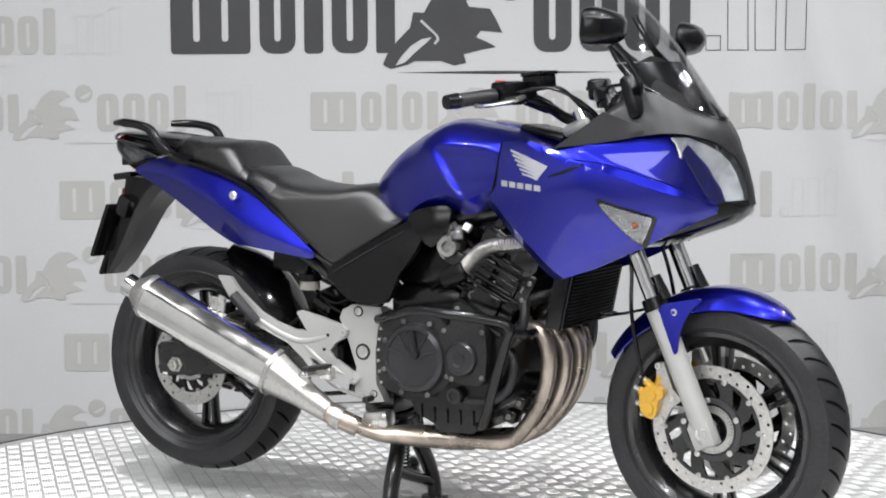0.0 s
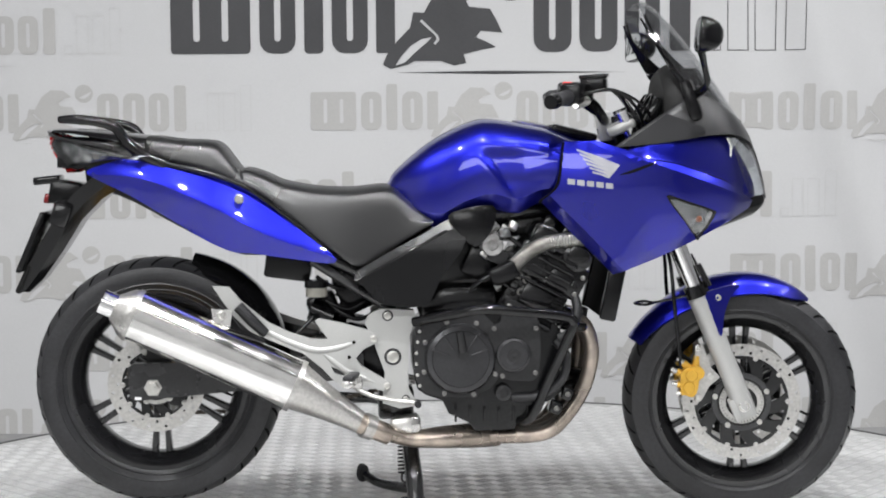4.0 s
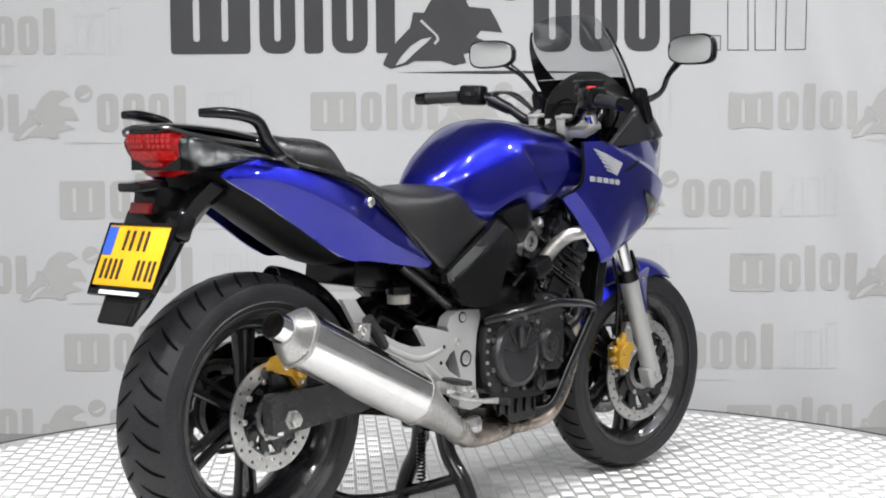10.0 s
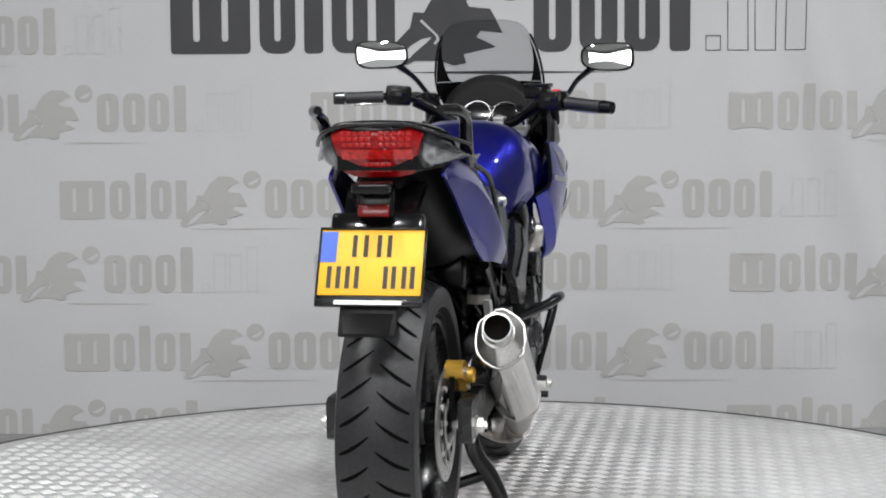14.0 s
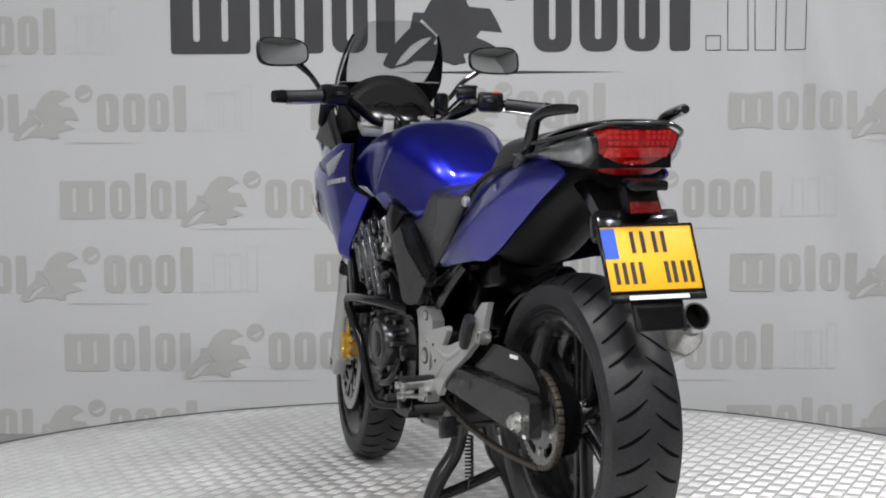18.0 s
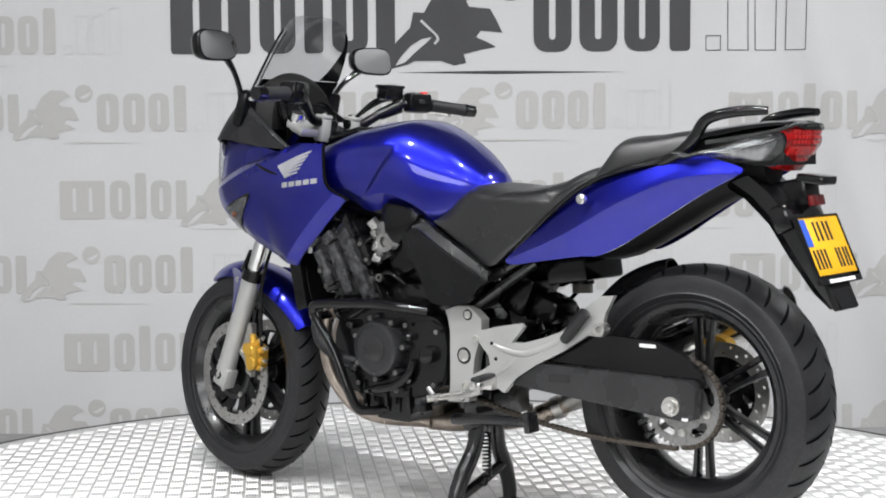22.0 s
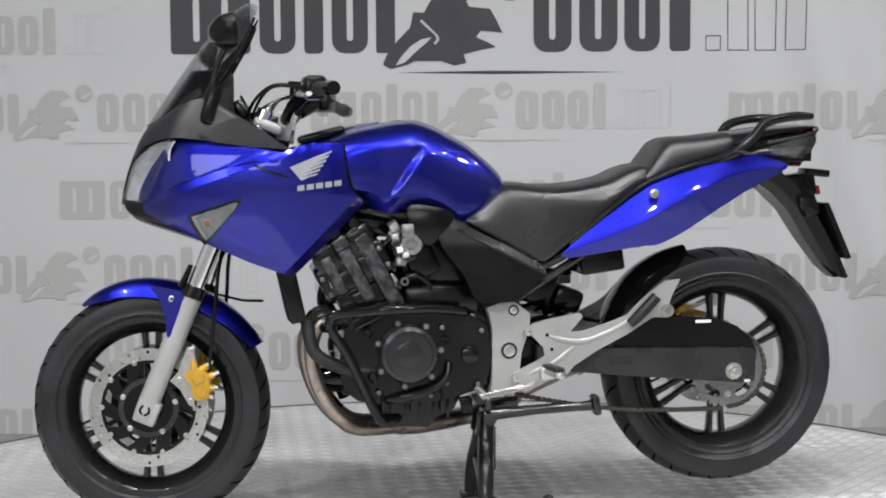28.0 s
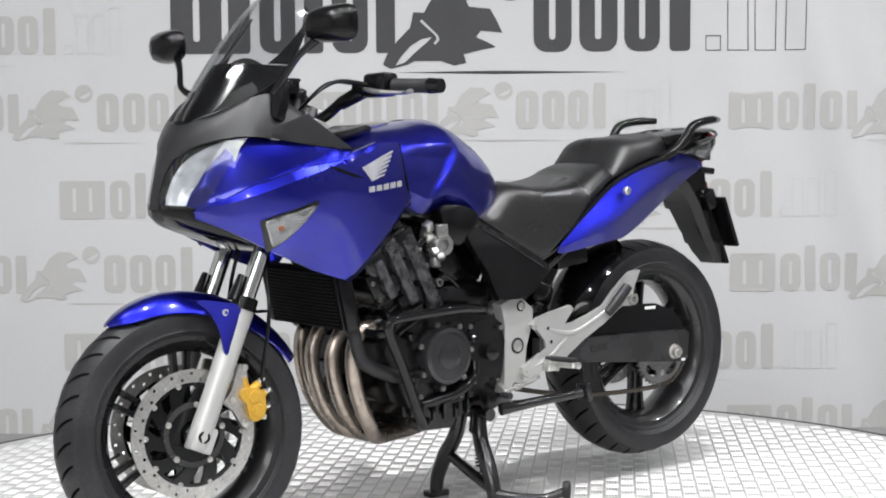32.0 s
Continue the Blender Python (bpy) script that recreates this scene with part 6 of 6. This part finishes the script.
    part("clutch_arm_tip", lathe([(0, -0.186), (0.014, -0.186), (0.012, -0.196), (0, -0.196)], 18, None, (0.029, 0, 0.445)), COVER, E)
    out = [(0.090, 0.505), (0.120, 0.520), (0.135, 0.575), (0.180, 0.560), (0.215, 0.520), (0.215, 0.390), (0.175, 0.375), (0.120, 0.385), (0.100, 0.43)]
    part("pulse_case", slab(smooth_line(out, 2, True), -0.178, -0.145, 0.006), COVER, E)
    cover(0.152, 0.440, 0.044, 0.160, 0.194, -1, 0, "pulse_cover", GENERATOR)
    part("cover_plug", lathe([(0, -0.192), (0.016, -0.192), (0.015, -0.197), (0.007, -0.198), (0, -0.196)], 20, None, (0.152, 0, 0.440)), COVER, E)
    for bx, bz in ((0.105, 0.505), (0.142, 0.560), (0.208, 0.505), (0.206, 0.395), (0.125, 0.388)):
        part("case_bolt", bolt_head(bx, -0.178, bz, 0.006, -1), CASE_BOLT, E)
    out = [(-0.085, 0.50), (-0.03, 0.535), (0.08, 0.54), (0.115, 0.48), (0.115, 0.38), (0.070, 0.345), (0.02, 0.335), (-0.06, 0.345), (-0.09, 0.39)]
    part("clutch_case", slab(smooth_line(out, 2, True), -0.168, -0.145, 0.006), COVER, E)
    for k in range(6):
        part("case_bolt", bolt_head(-0.078 - 0.008 * math.sin(math.pi * k / 5), -0.168, 0.365 + 0.027 * k, 0.0042, -1), STEEL, E)
    for k in range(5):
        a = radians(200 + 35 * k)
        part("cover_web", turned(block(0.052, 0, 0, 0.050, 0.006, 0.005, (0, 0, 0), 0.0015), Matrix.Translation((0.022, -0.189, 0.432)) @ Matrix.Rotation(a, 4, "Y")), GENERATOR, E)
    part("oil_plug", lathe([(0, -0.165), (0.020, -0.165), (0.019, -0.176), (0.011, -0.178), (0.010, -0.174), (0, -0.174)], 20, None, (0.128, 0, 0.345)), COVER, E)
    part("pump_hose", tube([(0.26, -0.15, 0.47), (0.285, -0.165, 0.43), (0.270, -0.165, 0.37), (0.215, -0.160, 0.335), (0.150, -0.15, 0.330)], 0.011, 12), RUBBER, E)
    part("side_hose", tube([(0.30, -0.14, 0.60), (0.312, -0.160, 0.55), (0.300, -0.165, 0.50), (0.268, -0.158, 0.475)], 0.012, 12), RUBBER, E)
    for bx, bz, w in ((0.275, 0.40, 0.030), (0.290, 0.335, 0.026), (0.262, 0.300, 0.030)):
        part("front_bracket", block(bx, -0.120, bz, w, 0.050, 0.032, (0, 20, 0), 0.005), BLACK_GLOSS, E)
        part("bracket_bolt", bolt_head(bx, -0.146, bz, 0.0065, -1), CASE_BOLT, E)
    # left side: generator cover and sprocket cover
    cover(0.115, 0.436, 0.074, 0.140, 0.192, 1, 7, "generator_cover", GENERATOR, "round dark grey generator cover")
    part("cover_disc", lathe([(0, 0.188), (0.034, 0.188), (0.034, 0.192), (0.030, 0.194), (0, 0.193)], 30, None, (0.115, 0, 0.436)), COVER, E)
    out = [(-0.085, 0.50), (0.0, 0.51), (0.035, 0.45), (0.02, 0.37), (-0.06, 0.35), (-0.09, 0.40)]
    part("sprocket_cover", slab(smooth_line(out, 2, True), 0.130, 0.154, 0.008), ENGINE, E, "black front sprocket cover")
    for bx, bz in ((0.03, 0.50), (0.02, 0.36), (-0.07, 0.49), (-0.06, 0.355), (0.19, 0.34), (0.06, 0.33)):
        part("case_bolt", bolt_head(bx, 0.166, bz, 0.006, 1), CASE_BOLT, E)
    for k in range(3):
        part("case_rib", block(0.030 + 0.075 * k, 0.146, 0.312, 0.007, 0.022, 0.055, (0, 0, 0), 0.002), BLACK_GLOSS, E)
    for bx, bz, r in ((0.020, 0.470, 0.010), (-0.040, 0.430, 0.022), (0.205, 0.380, 0.014), (0.215, 0.490, 0.012)):
        part("case_boss", lathe([(0, 0.150), (r, 0.150), (r * 0.95, 0.172), (r * 0.6, 0.176), (0, 0.176)], 20, None, (bx, 0, bz)), BLACK_GLOSS, E)
    part("shift_arm", tube([(-0.052, 0.178, 0.350), (-0.075, 0.182, 0.330), (-0.085, 0.186, 0.318)], 0.006, 8), SPROCKET_STEEL, E)
    # throttle bodies, hoses, starter
    for s in (-1, 1):
        part("throttle_body", lathe([(0, 0.105 * s), (0.030, 0.105 * s), (0.030, 0.140 * s), (0.020, 0.152 * s), (0, 0.152 * s)], 24, None, (0.100, 0, 0.715)), SPROCKET_STEEL, E)
        part("throttle_wheel", lathe([(0.014, 0.156 * s), (0.026, 0.156 * s), (0.027, 0.159 * s), (0.025, 0.162 * s), (0.014, 0.161 * s)], 24, None, (0.104, 0, 0.708), True), SPROCKET_STEEL, E, "small steel throttle wheel")
        part("throttle_link", block(0.118, s * 0.135, 0.680, 0.050, 0.030, 0.040, (0, 25, 0), 0.006), COVER, E)
        part("intake_box", block(0.075, s * 0.09, 0.665, 0.075, 0.09, 0.085, (0, 25, 0), 0.012), BLACK_PLASTIC, E)
        part("wiring", tube([(0.05, s * 0.140, 0.60), (0.10, s * 0.150, 0.630), (0.16, s * 0.145, 0.60), (0.22, s * 0.155, 0.62), (0.28, s * 0.15, 0.68)], 0.006, 8), BLACK_PLASTIC, E)
    hose = bmesh.new()
    pts = [(0.155, -0.160, 0.655), (0.190, -0.170, 0.690), (0.240, -0.172, 0.714), (0.335, -0.160, 0.722)]
    line = smooth_line(pts, 30)
    tube([tuple(p) for p in line], [0.0160 + (0.0030 if k % 2 else 0.0) for k in range(len(line))], 14, 1, hose)
    part("air_hose", hose, STEEL, E, "ribbed silver air hose")
    part("air_valve", block(0.130, -0.165, 0.640, 0.070, 0.045, 0.045, (0, -25, 0), 0.010), BLACK_PLASTIC, E)
    part("air_box", block(0.03, 0, 0.685, 0.20, 0.20, 0.17, (0, 0, 0), 0.02), BLACK_PLASTIC, E)
    part("frame_spine", block(0.24, 0, 0.77, 0.26, 0.14, 0.08, (0, -6, 0), 0.02), FRAME_BLACK, E)
    part("starter_case", block(0.02, 0, 0.565, 0.20, 0.24, 0.08, (0, 0, 0), 0.02), ENGINE, E)
    # small fittings round the engine
    part("coolant_hose", tube([(0.170, 0.150, 0.318), (0.120, 0.172, 0.330), (0.060, 0.172, 0.345), (0.020, 0.168, 0.375), (0.012, 0.160, 0.410)], 0.011, 12), BLACK_GLOSS, E, "black coolant hose")
    rng = random.Random(5)
    for s in (-1, 1):
        for ux, uz, sx, sz in ((-0.050, 0.195, 0.060, 0.050), (0.045, 0.195, 0.055, 0.050), (-0.045, 0.125, 0.062, 0.060), (0.030, 0.120, 0.060, 0.050), (0.0, 0.055, 0.080, 0.055)):
            part("head_block", turned(block(ux, s * 0.158, uz, sx, 0.026, sz, (0, 0, 0), 0.008), tilt), ENGINE, E)
        for k in range(14):
            x, z = 0.085 + 0.075 * rng.random(), 0.655 + 0.105 * rng.random()
            bit = block(0, 0, 0, 0.014 + 0.020 * rng.random(), 0.012 + 0.012 * rng.random(), 0.010 + 0.022 * rng.random(), (0, 0, 0), 0.003)
            part("throttle_fitting", bit, (COVER, SPROCKET_STEEL, STEEL)[k % 3], E).matrix_basis = pose(x, s * (0.125 + 0.03 * rng.random()), z, rng.uniform(-30, 30), rng.uniform(-60, 60), rng.uniform(-20, 20))
        for k in range(5):
            x, z = 0.10 + 0.18 * rng.random(), 0.585 + 0.05 * rng.random()
            part("hose_clip", lathe([(0.006, 0), (0.010, 0), (0.010, 0.012 * s), (0.006, 0.012 * s)], 14, None, (x, 0.150 * s, z), True), CASE_BOLT, E)
        part("vacuum_hose", tube([(0.12, s * 0.13, 0.74), (0.18, s * 0.15, 0.70), (0.20, s * 0.150, 0.64), (0.15, s * 0.155, 0.585)], 0.0055, 8), BLACK_PLASTIC, E)
        part("plug_lead", tube([(0.30, s * 0.08, 0.74), (0.26, s * 0.13, 0.735), (0.24, s * 0.14, 0.70)], 0.005, 8), BLACK_PLASTIC, E)
        part("frame_hanger", tube([(0.30, s * 0.150, 0.60), (0.34, s * 0.120, 0.70), (0.36, s * 0.08, 0.80)], 0.015, 12), FRAME_BLACK, BIKE)
    for s in (-1, 1):
        for ux in (-0.052, 0.0, 0.050) if s > 0 else ():
            part("chain_case", turned(block(ux, s * 0.166, 0.120 + 0.5 * ux, 0.030 - 0.1 * ux, 0.026, 0.140 - 0.8 * ux, (0, 0, 0), 0.003), tilt), CASTING, E)
            part("case_cap", turned(block(ux, s * 0.170, 0.208 + 0.4 * ux, 0.036, 0.022, 0.030, (0, 8, 0), 0.004), tilt), CASTING, E)
        for k in range(5) if s < 0 else ():
            part("head_fin", turned(block(-0.005 + 0.004 * k, s * 0.172, 0.085 + 0.020 * k, 0.120 - 0.008 * k, 0.012, 0.007, (0, 0, 0), 0.002), tilt), BLACK_GLOSS, E)
        for k in range(3):
            part("coil_cap", turned(block(-0.055 + 0.052 * k, s * 0.130, 0.232, 0.030, 0.05, 0.040, (0, 0, 0), 0.008), tilt), BLACK_GLOSS, E)
    part("shift_rod", tube([(-0.06, 0.190, 0.330), (-0.17, 0.190, 0.352)], 0.004, 8, 1), ALU, E)
    part("oil_filter", tube([(0.262, 0.0, 0.36), (0.34, 0.0, 0.345)], 0.036, 24, 1), BLACK_GLOSS, E)
    part("sensor_plug", block(-0.03, 0.165, 0.305, 0.030, 0.030, 0.040, (0, 10, 0), 0.005), BLACK_PLASTIC, E)
    # radiator
    rad = Matrix.Translation((0.405, 0, 0.592)) @ Matrix.Rotation(radians(12), 4, "Y")
    r = part("radiator", turned(block(0, 0, 0, 0.035, 0.300, 0.145, (0, 0, 0), 0.004), rad), RUBBER_GROOVE, BIKE, "black radiator with fine fins")
    for k in range(16):
        part("radiator_fin", turned(block(0.019, 0, -0.066 + 0.0087 * k, 0.004, 0.285, 0.002, (0, 0, 0), 0), rad), MATT_BLACK, r)
    for s in (-1, 1):
        part("radiator_tank", turned(block(-0.004, s * 0.158, 0, 0.040, 0.026, 0.150, (0, 0, 0), 0.006), rad), BLACK_PLASTIC, r)
    part("water_hose", tube([(0.365, 0.13, 0.520), (0.345, 0.145, 0.44), (0.27, 0.15, 0.40), (0.20, 0.14, 0.385)], 0.017, 12), RUBBER, BIKE)


def build_exhaust():
    ex = new("exhaust")
    ex.parent = BIKE
    tagged(ex, "four-into-one exhaust with a polished silencer")
    for k, y in enumerate((-0.115, -0.045, 0.045, 0.115)):
        end = -0.110 + 0.038 * k
        out = 0.012 * abs(k - 1.5)
        pts = [(0.285, y, 0.52), (0.335, y, 0.505), (0.372 - out, y * 0.98, 0.440), (0.355 - out, y * 0.95, 0.350), (0.305 - out, y * 0.85 - 0.01, 0.270), (0.230, y * 0.6 - 0.03, 0.228), (0.100, (y * 0.30 - 0.055), 0.222)]
        part("header_pipe", tube(pts, 0.0185, 16), HEADER_STEEL, ex, "heat-tinted header pipe")
    for y in (-0.115, -0.045, 0.045, 0.115):
        part("header_flange", tube([(0.282, y, 0.522), (0.296, y, 0.518)], 0.029, 16, 1), BLACK_PLASTIC, ex)
    part("collector", tube([(0.128, -0.055, 0.222), (0.120, -0.056, 0.222), (0.06, -0.07, 0.222), (-0.04, -0.105, 0.224), (-0.110, -0.135, 0.228), (-0.17, -0.160, 0.252)], [0.030, 0.043, 0.044, 0.036, 0.026, 0.025], 20, flat=0.72), HEADER_STEEL, ex)
    part("collector_shield", block(-0.112, -0.124, 0.262, 0.075, 0.052, 0.046, (0, -6, 0), 0.014), ALU, ex)
    part("link_pipe", tube([(-0.155, -0.155, 0.243), (-0.20, -0.172, 0.265), (-0.25, -0.185, 0.290)], 0.0255, 18), HEADER_STEEL, ex)
    part("pipe_clamp", tube([(-0.195, -0.170, 0.263), (-0.217, -0.178, 0.273)], 0.031, 18, 1), STEEL, ex)
    a, b = Vector((-0.375, -0.198, 0.372)), Vector((-0.770, -0.212, 0.556))
    d = (b - a).normalized()
    u = d.cross(Vector((0, 1, 0))).normalized()
    v = d.cross(u).normalized()

    def section(c, ru, rv, n=48, q=0.88):
        """A six-sided ring with rounded corners, rounder as q nears 1."""
        ring = []
        for t in [2 * math.pi * i / n for i in range(n)]:
            flat = math.cos(math.pi / 6) / math.cos((t % (math.pi / 3)) - math.pi / 6)
            f = 1.0 if q == 1 else 0.60 + 0.40 * flat * 1.05
            ring.append(c + u * (ru * f * math.cos(t)) + v * (rv * f * math.sin(t)))
        return ring

    bm = bmesh.new()
    cone0 = Vector((-0.225, -0.182, 0.280))
    skin(bm, [section(cone0, 0.027, 0.027, q=1), section(cone0 + (a - cone0) * 0.5, 0.040, 0.038, q=0.95), section(a + d * 0.002, 0.058, 0.050, q=0.85)])
    part("silencer_cone", bm, STEEL, ex)
    bm = bmesh.new()
    skin(bm, [section(a, 0.060, 0.050), section(a + d * 0.004, 0.063, 0.053), section(b - d * 0.004, 0.063, 0.053), section(b, 0.060, 0.050)])
    part("silencer_body", bm, MUFFLER, ex, "polished aluminium silencer")
    for c in (a, b - d * 0.012):
        bm = bmesh.new()
        skin(bm, [section(c, 0.0645, 0.0545), section(c + d * 0.012, 0.0645, 0.0545)])
        part("silencer_band", bm, STEEL, ex)
    bm = bmesh.new()
    skin(bm, [section(b, 0.061, 0.051), section(b + d * 0.012, 0.058, 0.049, q=0.85), section(b + d * 0.034, 0.038, 0.036, q=1), section(b + d * 0.040, 0.034, 0.034, q=1)])
    part("silencer_cap", bm, STEEL, ex)
    bm = bmesh.new()
    e = b + d * 0.034
    skin(bm, [section(e, 0.031, 0.031, q=1), section(e + d * 0.040, 0.031, 0.031, q=1), section(e + d * 0.040, 0.027, 0.027, q=1), section(e + d * 0.008, 0.027, 0.027, q=1)], caps=True)
    part("tail_pipe", bm, CHROME, ex)
    part("pipe_inside", tube([tuple(e + d * 0.0085), tuple(e + d * 0.009)], 0.0272, 18, 1), SOOT, ex)
    part("silencer_bracket", slab([(-0.58, 0.565), (-0.53, 0.56), (-0.535, 0.520), (-0.575, 0.525)], -0.200, -0.192, 0.002), ALU, ex)
    part("bracket_bolt", bolt_head(-0.556, -0.200, 0.548, 0.012, -1), BOLT, ex)


def build_guards():
    for s in (-1, 1):
        if s < 0:
            pts = [(-0.090, -0.160, 0.522), (0.000, -0.222, 0.545), (0.070, -0.250, 0.560), (0.170, -0.240, 0.552), (0.272, -0.218, 0.538), (0.296, -0.212, 0.521), (0.286, -0.207, 0.490), (0.240, -0.180, 0.380), (0.198, -0.152, 0.280), (0.160, -0.10, 0.268)]
        else:
            pts = [(-0.030, 0.150, 0.537), (0.060, 0.188, 0.550), (0.160, 0.206, 0.551), (0.290, 0.206, 0.542), (0.312, 0.204, 0.528), (0.306, 0.200, 0.500), (0.258, 0.186, 0.420), (0.196, 0.176, 0.285), (0.170, 0.150, 0.266), (0.130, 0.110, 0.270)]
        part("crash_bar", tube(pts, 0.0125, 14), BLACK_GLOSS, BIKE, "glossy black tubular crash bar")
        part("crash_bar_stay", tube([(0.292 if s < 0 else 0.306, s * 0.208, 0.512), (0.325, s * 0.17, 0.505), (0.32, s * 0.09, 0.510)], 0.0115, 12), BLACK_GLOSS, BIKE)


def build_stand():
    st = new("centre_stand")
    st.parent = BIKE
    tagged(st, "black steel centre stand, lowered")
    part("cross_tube", tube([(-0.105, -0.085, 0.250), (-0.105, 0.085, 0.250)], 0.017, 14, 1), FRAME_BLACK, st)
    for s in (-1, 1):
        part("stand_leg", tube([(-0.105, s * 0.036, 0.252), (-0.098, s * 0.052, 0.180), (-0.091, s * 0.090, 0.118), (-0.087, s * 0.116, 0.060), (-0.085, s * 0.122, 0.012)], [0.020, 0.021, 0.022, 0.020, 0.018], 14), FRAME_BLACK, st)
        part("stand_foot", block(-0.088, s * 0.125, 0.011, 0.066, 0.038, 0.020, (0, 0, 0), 0.006), FRAME_BLACK, st)
        part("stand_gusset", slab([(-0.118, 0.268), (-0.080, 0.262), (-0.072, 0.205), (-0.088, 0.190), (-0.120, 0.225)], s * 0.034, s * 0.044, 0.003), FRAME_BLACK, st)
    part("stand_brace", tube([(-0.087, 0.114, 0.058), (-0.092, 0.02, 0.088), (-0.095, -0.084, 0.125)], 0.0145, 12), FRAME_BLACK, st)
    part("tread_arm", tube([(-0.086, 0.120, 0.048), (-0.125, 0.160, 0.041), (-0.180, 0.212, 0.042), (-0.216, 0.244, 0.058)], [0.019, 0.014, 0.012, 0.012], 12), FRAME_BLACK, st)
    part("tread_pad", turned(lathe([(0, -0.010), (0.020, -0.010), (0.023, -0.004), (0.023, 0.006), (0.018, 0.010), (0, 0.010)], 20), pose(-0.222, 0.249, 0.062, 0, 0, 39) @ Matrix.Diagonal((0.75, 1, 1.1, 1))), RUBBER, st)
    side = part("side_stand", tube([(-0.10, 0.130, 0.270), (-0.20, 0.155, 0.283), (-0.32, 0.165, 0.290), (-0.350, 0.170, 0.294)], [0.016, 0.013, 0.012, 0.014], 12), FRAME_BLACK, BIKE, "folded black side stand")
    part("side_stand_foot", block(-0.360, 0.172, 0.295, 0.018, 0.045, 0.050, (0, 10, 0), 0.005), FRAME_BLACK, side)
    pts = []
    for i in range(97):
        a = 2 * math.pi * i / 8
        f = i / 96
        pts.append((-0.118 + 0.010 * math.cos(a), 0.022 + 0.010 * math.sin(a), 0.105 + 0.115 * f))
    part("stand_spring", tube(pts, 0.0030, 6, 1), FRAME_BLACK, st)
    part("spring_hook", tube([(-0.118, 0.022, 0.108), (-0.120, 0.026, 0.090), (-0.108, 0.024, 0.082)], 0.003, 8), FRAME_BLACK, st)


build_wheels()
build_fork()
build_fender()
build_body()
build_fairing()
build_mirrors()
build_bars()
pivot_plates()
build_swingarm()
build_engine()
build_exhaust()
build_guards()
build_stand()


# ------------------------------------------------------------------ what turns
AXIS_X = 0.0114  # the stage turns evenly about this upright line
TURN = [(t, -28.0 + 7.7068 * t) for t in (0, 4, 8, 12, 16, 20, 24, 28, 32)]


def motions():
    walk(BIKE, [(t, pose(AXIS_X, 0, 0, 0, 0, a) @ pose(0, -0.035, 0)) for t, a in TURN])
    walk(TURNTABLE, [(t, pose(AXIS_X, 0, 0, 0, 0, a)) for t, a in TURN])


motions()
